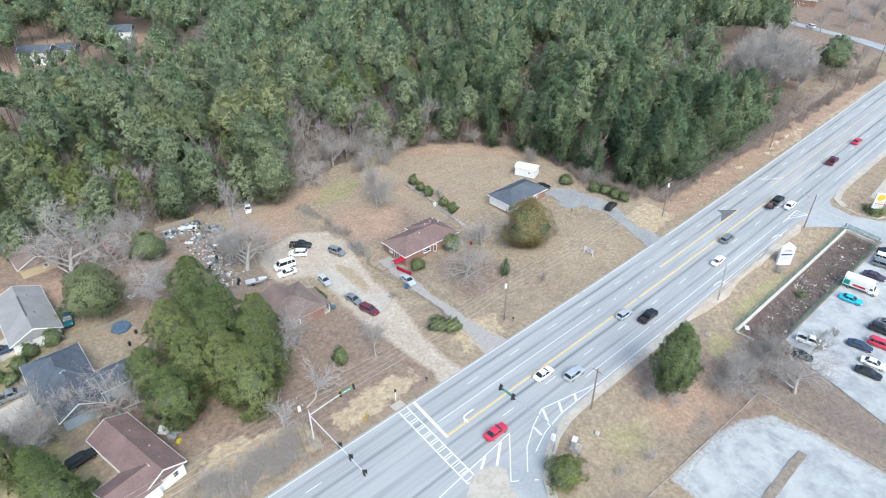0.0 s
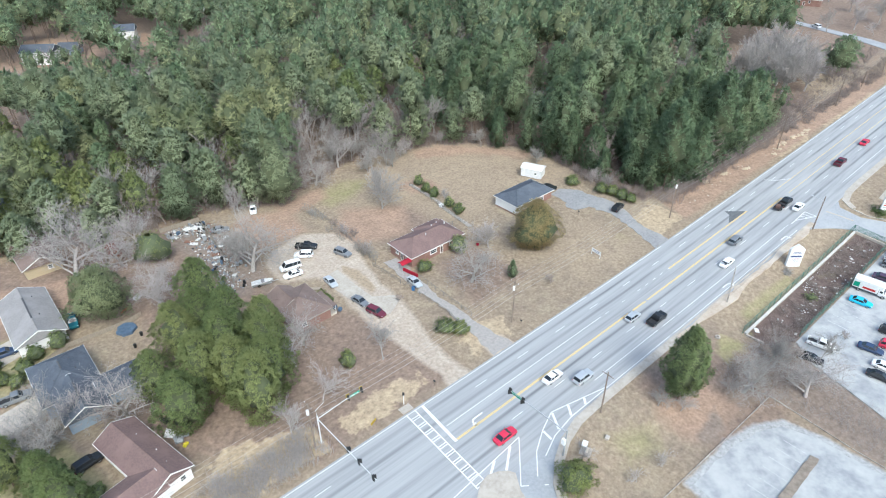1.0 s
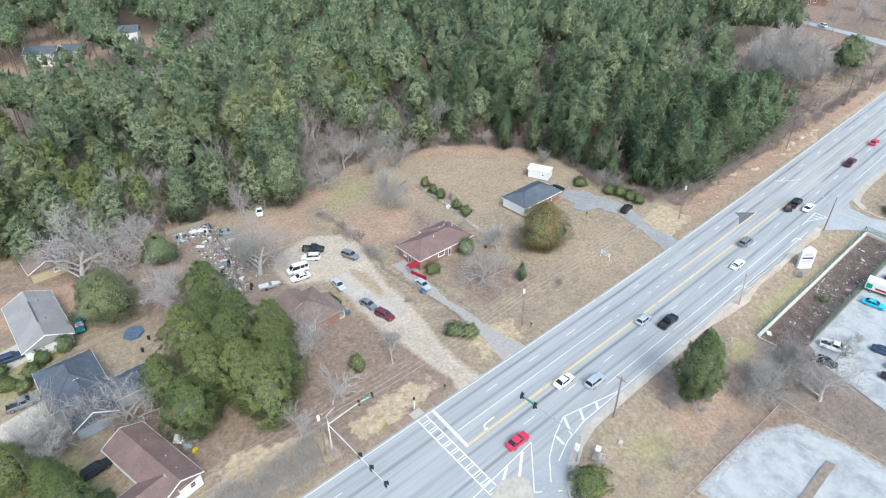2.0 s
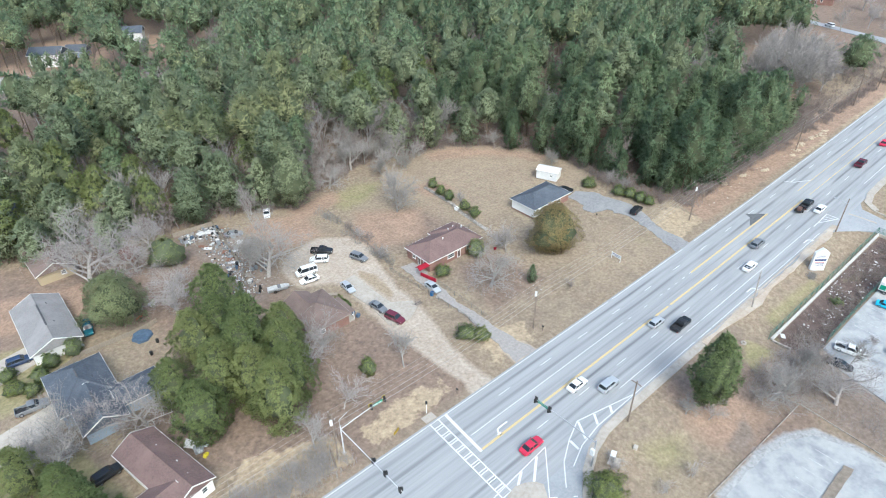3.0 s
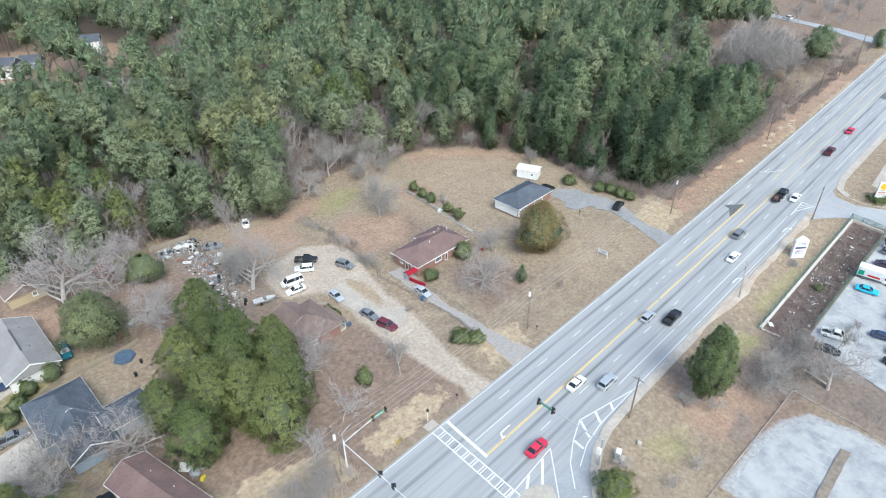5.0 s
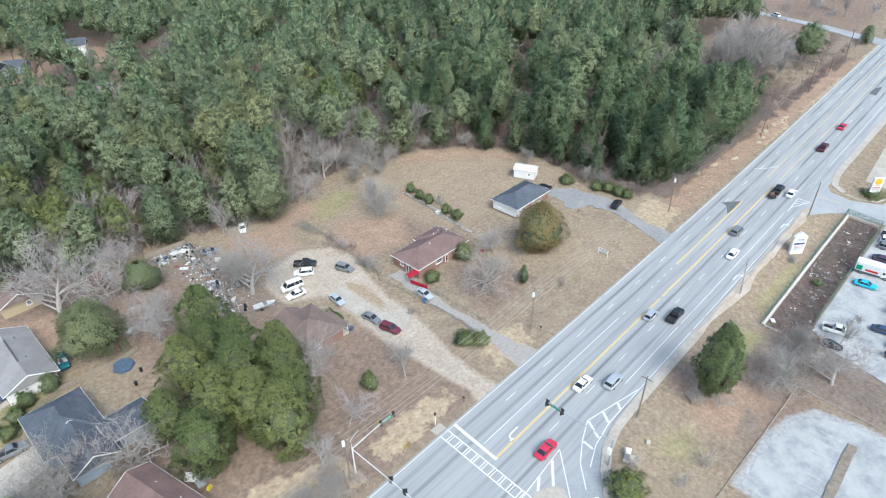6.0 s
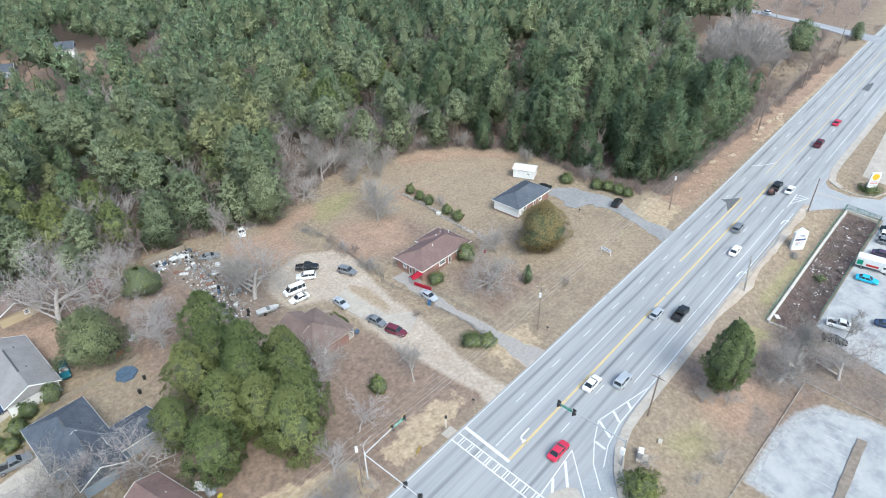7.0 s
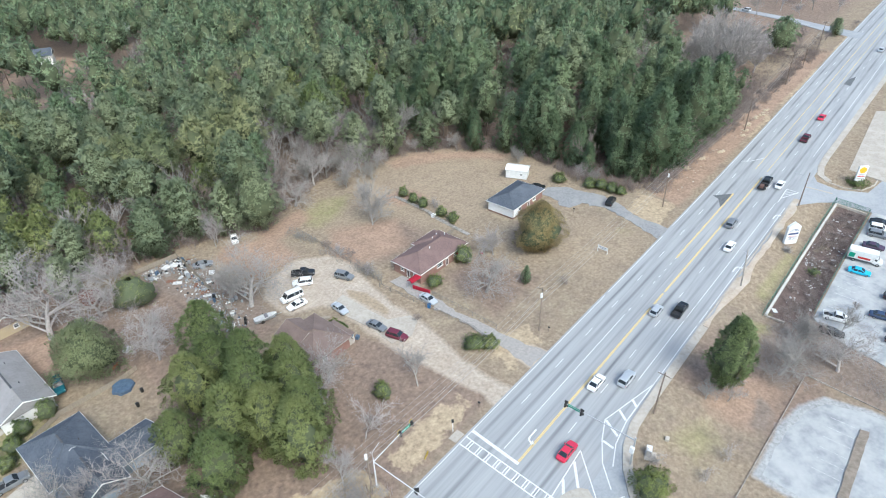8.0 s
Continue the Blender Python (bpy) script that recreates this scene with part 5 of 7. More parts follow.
def brush(name, where, seed, label, twigs=26, h=(1.0, 2.4), material=None, thick=1.0):
    """Tangled leafless undergrowth in one mesh: upright crooked twigs."""
    r = random.Random(seed)
    V, T, k = [], [], 0
    for x, y, rad in where:
        z0 = gz(x, y) - 0.1
        for _ in range(twigs):
            a, q = r.uniform(0, 6.28), rad * math.sqrt(r.random())
            bx, by = x + math.cos(a) * q, y + math.sin(a) * q
            hh = r.uniform(*h)
            tx, ty = bx + r.uniform(-0.8, 0.8), by + r.uniform(-0.8, 0.8)
            for j in range(3):
                u = 0.3 + 0.25 * j
                mx, my, mz = bx + (tx - bx) * u, by + (ty - by) * u, z0 + hh * u
                ex, ey, ez = mx + r.uniform(-0.9, 0.9), my + r.uniform(-0.9, 0.9), mz + r.uniform(0.2, 0.9)
                w = r.uniform(0.015, 0.03) * thick
                V += [(mx - w, my, mz), (mx + w, my, mz), (ex, ey, ez)]
                T.append((k, k + 1, k + 2))
                k += 3
            w = r.uniform(0.025, 0.045) * thick
            V += [(bx - w, by, z0), (bx + w, by, z0), (tx, ty, z0 + hh), (bx, by - w, z0), (bx, by + w, z0), (tx, ty, z0 + hh)]
            T += [(k, k + 1, k + 2), (k + 3, k + 4, k + 5)]
            k += 6
    me = bpy.data.meshes.new(name)
    me.from_pydata(V, [], T)
    me.materials.append(material or BARK_BROWN)
    return tagged(new(name, me), label, "undergrowth", kind="stuff")


edge = []
for i in range(1, 21):
    (x1, y1), (x2, y2) = FOREST[i], FOREST[i + 1]
    n_ = int(math.hypot(x2 - x1, y2 - y1) / 1.6) + 1
    for j in range(n_):
        u = j / n_
        for w in range(3):
            edge.append((x1 + (x2 - x1) * u + rng.uniform(-2, 2), y1 + (y2 - y1) * u + rng.uniform(-1.5, 9), rng.uniform(0.8, 1.8)))
brush("forest_undergrowth", edge, 61, "tangled leafless brown undergrowth at the forest edge", 24, (1.2, 3.2))
deepb = [(x + rng.uniform(-4, 4), y + rng.uniform(-4, 4), 1.8) for d, x, y in spots[:200]]
brush("forest_undergrowth", deepb, 62, "sparse leafless undergrowth below the pines", 16, (1.0, 3.0))
side = [(rng.uniform(150, 330), 75.3 + rng.gauss(0, 1.3), 1.4) for _ in range(300)]
side += [(rng.uniform(236, 335), rng.uniform(74, 90), 2.0) for _ in range(170)] + [(rng.uniform(150, 240), rng.uniform(75, 78), 1.6) for _ in range(120)]
brush("roadside_brush", side, 63, "low brown brush on the roadside bank", 24, (0.6, 1.7))
gully = [(rng.uniform(8, 30), rng.uniform(65.5, 72.5), 1.2) for _ in range(70)] + [(rng.uniform(8, 27), rng.uniform(67, 70), 1.5) for _ in range(40)]
brush("roadside_brush", gully, 64, "grey-brown leafless brush beside the road", 24, (0.9, 2.4), BARK_BARE, 0.9)
LOT_SCRUB = [(99, 20), (98, -12), (106, -12), (110.4, 12), (112.6, 19), (118, 25), (117, 30), (101, 31), (93, 29), (94, 24)]
lotb = [(rng.uniform(86, 121), rng.uniform(-12, 31), 1.5) for _ in range(340)]
lotb = [q for q in lotb if in_poly(q[0], q[1], LOT_SCRUB)]
brush("lot_brush", lotb, 65, "leafless grey brush between the car parks", 16, (0.5, 1.6), BARK_BARE, 0.5)
yard = [(rng.uniform(115, 170), 25.5 + 5.5 * rng.random() ** 1.4, 1.0) for _ in range(150)]
brush("weeds", yard, 66, "low dead weeds in the fenced mulch yard", 18, (0.3, 0.9))
fr = [(70 + rng.uniform(-1.2, 1.2), rng.uniform(104, 142), 1.2) for _ in range(30)]
brush("fence_brush", fr, 67, "leafless brush grown along the wire fence", 26, (0.6, 1.7), BARK_BARE, 0.6)

# ---- vehicles ----
def paint(name, c, rough=0.25, metal=0.0):
    return surf(name, c, tuple(k * 0.92 for k in c), 1.5, rough, spec=0.5, metal=metal)


CAR_PAINT = {
    "white": paint("white_car_paint", (0.78, 0.78, 0.77)),
    "silver": paint("silver_car_paint", (0.50, 0.52, 0.54), 0.3, 0.3),
    "grey": paint("grey_car_paint", (0.20, 0.21, 0.225), 0.3, 0.2),
    "black": paint("black_car_paint", (0.022, 0.023, 0.025)),
    "dark blue": paint("dark_blue_car_paint", (0.035, 0.055, 0.11)),
    "maroon": paint("maroon_car_paint", (0.13, 0.028, 0.045)),
    "red": paint("red_car_paint", (0.52, 0.035, 0.075)),
    "sky blue": paint("sky_blue_car_paint", (0.05, 0.42, 0.62)),
    "purple": paint("purple_black_car_paint", (0.07, 0.045, 0.075)),
    "teal": paint("teal_car_paint", (0.02, 0.12, 0.15)),
}
TYRE = surf("tyre_rubber", (0.025, 0.025, 0.026), (0.035, 0.035, 0.036), 0.1, 0.85)
RIM = surf("wheel_rim", (0.45, 0.45, 0.46), (0.35, 0.35, 0.36), 0.1, 0.35, metal=0.7)
CAR_GLASS = glassy("tinted_car_glass", (0.025, 0.03, 0.036), 0.08)
LAMP_CLEAR = surf("headlamp_lens", (0.75, 0.76, 0.76), (0.65, 0.66, 0.67), 0.1, 0.15, spec=0.6)
LAMP_RED = surf("tail_lamp_lens", (0.42, 0.02, 0.02), (0.35, 0.015, 0.015), 0.1, 0.2, spec=0.6)
PLASTIC_BLACK = surf("black_plastic", (0.03, 0.03, 0.032), (0.04, 0.04, 0.042), 0.1, 0.6)

# length, width, height, belt height, hood height, cabin (x of base rear, base front, roof rear, roof front), wheel radius
CARS = {
    "sedan": (4.75, 1.82, 1.45, 0.92, 0.86, (-1.75, 1.05, -1.05, 0.25), 0.33),
    "hatch": (4.2, 1.76, 1.48, 0.92, 0.86, (-1.95, 0.95, -1.5, 0.3), 0.32),
    "suv": (4.75, 1.9, 1.75, 1.08, 1.02, (-2.25, 1.05, -1.95, 0.4), 0.37),
    "van": (5.3, 2.0, 2.1, 1.15, 1.08, (-2.55, 1.9, -2.4, 1.15), 0.36),
    "pickup": (5.6, 1.98, 1.85, 1.15, 1.1, (-0.75, 1.35, -0.5, 0.65), 0.4),
}
WHEELS = {}


def wheel_meshes(r):
    if r not in WHEELS:
        ty = MB()
        prof = [(-0.11, r * 0.66), (-0.115, r * 0.9), (-0.08, r), (0.08, r), (0.115, r * 0.9), (0.11, r * 0.66)]
        n = 16
        rings = [[(math.cos(2 * math.pi * k / n) * q, y, math.sin(2 * math.pi * k / n) * q) for y, q in prof] for k in range(n + 1)]
        ty.rings(rings, closed=True, caps=False)
        rm = MB()
        rm.tube([(0, -0.07, 0), (0, 0.07, 0)], [r * 0.66, r * 0.66], 12)
        for k in range(5):
            a = 2 * math.pi * k / 5
            for s in (1, -1):
                rm.box(math.cos(a) * r * 0.35, s * 0.075, math.sin(a) * r * 0.35 - 0.04, 0.1, 0.02, 0.08)
        WHEELS[r] = (ty.mesh("tyre", TYRE, True), rm.mesh("rim", RIM))
    return WHEELS[r]


def section(x, w, lo, hi, round_=0.1):
    h = w / 2
    return [(x, -h + 0.08, lo), (x, -h, lo + 0.14), (x, -h - 0.0, hi - round_ * 1.6), (x, -h + round_, hi), (x, h - round_, hi), (x, h, hi - round_ * 1.6), (x, h, lo + 0.14), (x, h - 0.08, lo)]


def car(kind, colour, x, y, rz, label, group="", z=None, name="car"):
    L, W, H, belt, hood, (cr, cf, rr, rf), wr = CARS[kind]
    c = thing(name, x, y, (gz(x, y) if z is None else z) + 0.02, rz, label, "pickup truck" if kind == "pickup" else "van" if kind == "van" else "car", group)
    body_m = CAR_PAINT[colour]
    a = L / 2
    b = MB()
    tail = belt if kind != "pickup" else 0.55
    st = [(-a, W * 0.84, 0.34, tail * 0.86), (-a + 0.15, W * 0.94, 0.26, tail * 0.98), (-a + 0.8, W, 0.22, tail)]
    if kind == "pickup":
        st += [(cr - 0.02, W, 0.24, tail), (cr, W, 0.24, belt)]
    st += [(cf, W, 0.22, belt), (cf + 0.1, W, 0.22, hood + 0.03), (a - 0.7, W * 0.98, 0.22, hood - 0.04), (a - 0.2, W * 0.92, 0.25, hood - 0.14), (a, W * 0.78, 0.34, hood - 0.26)]
    b.rings([section(*s) for s in st])
    part("body", b, body_m, c)
    if kind == "pickup":
        bed = MB()
        for s in (1, -1):
            bed.box((cr - a) / 2, s * (W / 2 - 0.06), 0.5, a + cr - 0.1, 0.12, belt - 0.52, 0, 0.03)
        bed.box(-a + 0.08, 0, 0.5, 0.12, W - 0.26, belt - 0.55, 0, 0.03)
        part("cargo_bed", bed, body_m, c)
        part("bed_liner", MB().box((cr - a) / 2, 0, 0.552, a + cr - 0.24, W - 0.28, 0.05), PLASTIC_BLACK, c)
    # glasshouse
    hw, hr = W / 2 - 0.09, W / 2 - 0.26
    zt = H - 0.07
    lo = [(cr, -hw, belt - 0.02), (cf, -hw, belt - 0.02), (cf, hw, belt - 0.02), (cr, hw, belt - 0.02)]
    hi = [(rr, -hr, zt), (rf, -hr, zt), (rf, hr, zt), (rr, hr, zt)]

    def pane(i, j):
        inner = [Vector(lo[i]), Vector(lo[j]), Vector(hi[j]), Vector(hi[i])]
        mid = sum(inner, Vector()) / 4
        ctr = Vector(((cr + cf) / 2, 0, 1.0))
        out = (inner[1] - inner[0]).cross(inner[3] - inner[0]).normalized()
        if out.dot(mid - ctr) < 0:
            out = -out
        big = [p for p in inner]
        v = [p + out * 0.004 for p in big] + [p - out * 0.03 for p in big]
        return MB().add(v, [(0, 1, 2, 3), (7, 6, 5, 4), (0, 4, 5, 1), (1, 5, 6, 2), (2, 6, 7, 3), (3, 7, 4, 0)])

    part("side_window", pane(0, 1), CAR_GLASS, c)
    part("windscreen", pane(1, 2), CAR_GLASS, c)
    part("side_window", pane(2, 3), CAR_GLASS, c)
    part("rear_window", pane(3, 0), CAR_GLASS, c)
    roof = MB()
    e = 0.05
    roof.rings([[(rr - e, -hr - e, zt - 0.03), (rf + e, -hr - e, zt - 0.03), (rf + e, hr + e, zt - 0.03), (rr - e, hr + e, zt - 0.03)], [(rr, -hr, zt + 0.05), (rf, -hr, zt + 0.05), (rf, hr, zt + 0.05), (rr, hr, zt + 0.05)], [(rr + 0.15, -hr + 0.15, zt + 0.08), (rf - 0.15, -hr + 0.15, zt + 0.08), (rf - 0.15, hr - 0.15, zt + 0.08), (rr + 0.15, hr - 0.15, zt + 0.08)]])
    part("roof", roof, body_m, c)
    for s in (1, -1):
        posts = [((cf, s * hw, belt - 0.03), (rf, s * hr, zt)), ((cr, s * hw, belt - 0.03), (rr, s * hr, zt))]
        if kind != "pickup":
            u = (cr + cf) / 2 - 0.1
            posts.append(((u, s * hw, belt - 0.03), ((rr + rf) / 2, s * hr, zt)))
            if kind in ("suv", "van"):
                posts.append(((cr + 0.9, s * hw, belt - 0.03), (rr + 0.8, s * hr, zt)))
        for p, q in posts:
            part("pillar", MB().tube([p, q], [0.055, 0.05], 5), body_m, c)
        part("headlamp", MB().box(a - 0.16, s * (W / 2 - 0.3), hood - 0.34, 0.14, 0.34, 0.16, s * -18, 0.03), LAMP_CLEAR, c)
        part("tail_lamp", MB().box(-a + 0.07, s * (W / 2 - 0.22), tail * 0.86 - 0.22, 0.1, 0.26, 0.18, s * 14, 0.02), LAMP_RED, c)
        part("wing_mirror", MB().box(cf - 0.22, s * (W / 2 + 0.08), belt - 0.02, 0.14, 0.2, 0.14, 0, 0.03), body_m, c)
        ty, rm = wheel_meshes(wr)
        for wx in (a - 0.9, -a + 0.95):
            w = part("wheel", ty, TYRE, c)
            w.matrix_basis = pose(wx, s * (W / 2 - 0.1), wr)
            part("rim", rm, RIM, w)
    part("bumper", MB().box(a - 0.1, 0, 0.3, 0.2, W * 0.8, 0.2, 0, 0.05), PLASTIC_BLACK if kind == "pickup" else body_m, c)
    part("bumper", MB().box(-a + 0.08, 0, 0.34, 0.2, W * 0.84, 0.2, 0, 0.05), PLASTIC_BLACK if kind == "pickup" else body_m, c)
    return c


# on the road
for kind, col, x, y, lb in (("sedan", "red", 54.1, 47.6, "bright red sedan driving beside the hatched gore"), ("suv", "silver", 75.6, 47.3, "silver estate car driving on the road"), ("sedan", "white", 71.2, 51.3, "white sedan driving beside the centre line"), ("hatch", "silver", 98.3, 51.4, "pale silver hatchback driving on the road"),
                            ("pickup", "black", 101.6, 47.5, "black pickup truck driving on the road"), ("sedan", "white", 133.4, 47.8, "white sedan driving on the road"), ("suv", "grey", 144.7, 51.3, "grey sport utility car driving on the road"), ("pickup", "black", 174.9, 51.4, "black pickup truck towing a trailer"), ("sedan", "white", 175.2, 47.8, "white sedan beside the street mouth"), ("pickup", "maroon", 215.1, 51.0, "maroon pickup truck far along the road"), ("sedan", "red", 238.5, 51.5, "red sedan far along the road")):
    car(kind, col, x, y, 0, lb, "cars on the road", 0.0)
# parked in the gravel yard and drives
for kind, col, x, y, rz, lb in (("pickup", "black", 59.5, 123.3, -43, "black pickup truck parked on the gravel yard"), ("suv", "white", 57.0, 120.4, 142, "white sport utility car parked on gravel"), ("van", "white", 51.9, 118.0, 170, "white passenger van parked on gravel"), ("sedan", "white", 50.8, 114.8, 172, "white sedan parked beside a van"),
                                ("suv", "grey", 64.9, 114.6, -72, "dark grey sport utility car on gravel"), ("sedan", "silver", 55.9, 106.2, -94, "silver sedan parked on the concrete slab"), ("sedan", "grey", 56.9, 95.6, -84, "dark grey sedan parked on the drive"), ("suv", "maroon", 57.3, 90.0, -76, "maroon sport utility car parked on the drive"), ("sedan", "silver", 70.7, 93.0, -94, "silver sedan parked on the narrow drive"),
                                ("suv", "black", 136.3, 81.8, 8, "black sport utility car parked off the drive"), ("sedan", "black", 131.2, 103.0, -60, "black sedan parked behind the house"), ("sedan", "white", 58.2, 150.0, -115, "white sedan abandoned at the forest edge"), ("sedan", "grey", 46.5, 146.0, -28, "old dark grey car among the junk")):
    car(kind, col, x, y, rz, lb, "parked cars")
# at the neighbouring houses
for kind, col, x, y, rz, lb in (("suv", "dark blue", -7.2, 132.2, -4, "dark blue car parked on a concrete drive"), ("pickup", "grey", -8.2, 116.6, -6, "grey pickup truck on a concrete drive"), ("pickup", "teal", 6.4, 134.0, -100, "teal pickup parked beside the house"), ("sedan", "white", 3.9, 183.4, 6, "white car parked behind the tan house"), ("sedan", "black", 2.6, 193.8, 6, "black car parked at the far house"), ("suv", "black", -2.2, 90.0, 10, "black car parked beside the brown roof")):
    car(kind, col, x, y, rz, lb, "parked cars")
# in the car park
for kind, col, x, y, rz, lb in (("pickup", "white", 119.6, 20.6, -78, "white pickup truck parked in the car park"), ("sedan", "sky blue", 141.0, 20.4, -84, "bright blue sedan parked in the car park"), ("sedan", "purple", 155.0, 20.0, -84, "dark purple sedan parked in a row"), ("suv", "grey", 161.8, 20.2, -84, "grey car parked in a row"), ("suv", "white", 165.2, 20.6, -84, "white car parked in a row"), ("sedan", "black", 168.6, 21.0, -84, "black car parked in a row"),
                                ("sedan", "dark blue", 125.8, 13.4, -82, "dark blue sedan parked in the second row"), ("sedan", "white", 122.2, 9.6, -82, "white sedan parked in the second row"), ("suv", "red", 129.4, 10.6, -82, "red car parked in the second row"), ("suv", "black", 134.4, 12.2, -82, "black car parked in the second row"), ("sedan", "black", 118.6, 9.4, -82, "black sedan parked in the second row"), ("sedan", "grey", 138.0, 11.6, -82, "grey sedan parked in the second row"), ("sedan", "black", 113.9, 20.4, -78, "dark car half hidden by brush")):
    car(kind, col, x, y, rz, lb, "parked cars", 0.01)

STEEL = surf("galvanised_steel", (0.46, 0.47, 0.48), (0.38, 0.39, 0.40), 0.3, 0.45, metal=0.5)
WHITE_PAINT = surf("white_painted_metal", (0.72, 0.72, 0.71), (0.63, 0.63, 0.62), 0.6, 0.45)
WOOD_POLE = surf("weathered_pole_wood", (0.24, 0.19, 0.155), (0.17, 0.135, 0.11), 0.2, 0.95, 0.4, 0.06, stretch=(1, 1, 0.1))
GREEN_SIGN = surf("green_sign_sheet", (0.02, 0.27, 0.17), (0.02, 0.24, 0.15), 0.5, 0.5)
SIGNAL_BLACK = surf("signal_housing", (0.02, 0.02, 0.02), (0.03, 0.03, 0.03), 0.3, 0.5)
SIGNAL_YELLOW = surf("yellow_backplate", (0.42, 0.30, 0.04), (0.36, 0.25, 0.03), 0.3, 0.6)
BARS = surf("sign_bars", (0.05, 0.07, 0.16), (0.06, 0.08, 0.18), 0.3, 0.6)
BARS_RED = surf("sign_bars_red", (0.45, 0.03, 0.03), (0.38, 0.03, 0.03), 0.3, 0.6)
ORANGE = surf("orange_panel", (0.80, 0.40, 0.02), (0.75, 0.36, 0.02), 0.3, 0.5)


def box_truck(x, y, rz):
    c = thing("box_truck", x, y, 0.02, rz, "white rental box truck with orange and green panels", "truck")
    part("cargo_box", MB().box(-1.2, 0, 0.95, 5.2, 2.35, 2.3, 0, 0.06), WHITE_PAINT, c)
    cab = MB()
    cab.rings([section(1.5, 2.05, 0.5, 2.25), section(2.3, 2.05, 0.45, 2.2), section(2.75, 2.0, 0.4, 1.35), section(3.5, 1.85, 0.4, 1.15)])
    part("cab", cab, WHITE_PAINT, c)
    part("windscreen", MB().add([(2.36, -0.9, 2.08), (2.36, 0.9, 2.08), (2.76, 0.92, 1.4), (2.76, -0.92, 1.4), (2.3, -0.9, 2.06), (2.3, 0.9, 2.06), (2.7, 0.92, 1.38), (2.7, -0.92, 1.38)], [(0, 3, 2, 1), (4, 5, 6, 7), (0, 1, 5, 4), (2, 3, 7, 6), (1, 2, 6, 5), (3, 0, 4, 7)]), CAR_GLASS, c)
    for s in (1, -1):
        part("side_panel", MB().box(-0.4, s * 1.185, 1.25, 2.6, 0.02, 0.55), BARS_RED, c, "red stripe panel")
        part("side_panel", MB().box(-3.0, s * 1.185, 1.2, 1.2, 0.02, 1.3), GREEN_SIGN, c, "green picture panel")
        part("side_window", MB().box(2.05, s * 1.02, 1.45, 0.55, 0.03, 0.55), CAR_GLASS, c)
        ty, rm = wheel_meshes(0.4)
        for wx in (2.6, -2.4):
            w = part("wheel", ty, TYRE, c)
            w.matrix_basis = pose(wx, s * 0.95, 0.4)
            part("rim", rm, RIM, w)
    part("chassis", MB().box(-0.3, 0, 0.5, 6.6, 0.9, 0.45), PLASTIC_BLACK, c)
    part("attic", MB().box(1.75, 0, 2.4, 1.0, 2.2, 0.85, 0, 0.1), WHITE_PAINT, c)


box_truck(147.2, 20.4, -84)

tr = thing("utility_trailer", 170.5, 51.4, 0.02, 0, "open black utility trailer behind a pickup", "trailer")
part("deck", MB().box(0, 0, 0.5, 3.4, 1.7, 0.1), PLASTIC_BLACK, tr)
for s in (1, -1):
    part("side_rail", MB().box(0, s * 0.83, 0.6, 3.4, 0.05, 0.35), PLASTIC_BLACK, tr)
    w = part("wheel", wheel_meshes(0.32)[0], TYRE, tr)
    w.matrix_basis = pose(-0.3, s * 0.95, 0.32)
part("tow_bar", MB().tube([(1.7, 0, 0.5), (2.6, 0, 0.5)], [0.05, 0.05], 5), PLASTIC_BLACK, tr)
part("load", MB().box(-0.2, 0.1, 0.6, 1.6, 1.1, 0.7, 8, 0.15), surf("brown_load", (0.16, 0.09, 0.07), (0.11, 0.07, 0.06), 0.3, 0.8), tr, "reddish-brown machine load")

JUNK_MATS_HULL = surf("chalky_hull", (0.50, 0.50, 0.49), (0.36, 0.36, 0.355), 0.5, 0.5)
bt = thing("boat_trailer", 43.6, 116.6, 0, -16, "old white boat on a trailer beside the junk", "boat")
hull = MB()
hull.rings([[(xx, -w, 1.0), (xx, -w * 0.7, 0.5), (xx, 0, 0.36 + k), (xx, w * 0.7, 0.5 + k), (xx, w, 1.0 + k * 0.4), (xx, w * 0.8, 1.02 + k * 0.4), (xx, 0, 0.78), (xx, -w * 0.8, 1.02)] for xx, w, k in ((-2.4, 0.85, 0), (-1, 0.95, 0), (0.6, 0.9, 0.02), (1.8, 0.6, 0.1), (2.6, 0.12, 0.25))])
part("hull", hull, JUNK_MATS_HULL, bt)
part("console", MB().box(0.2, 0, 0.8, 0.7, 1.2, 0.55, 0, 0.1), surf("grey_canvas", (0.2, 0.2, 0.21), (0.15, 0.15, 0.16), 0.3, 0.8), bt)
part("trailer_frame", MB().box(-0.2, 0, 0.3, 4.6, 1.3, 0.08).box(2.9, 0, 0.3, 1.8, 0.1, 0.08), STEEL, bt)
for s in (1, -1):
    w = part("wheel", wheel_meshes(0.32)[0], TYRE, bt)
    w.matrix_basis = pose(-0.9, s * 0.85, 0.32)


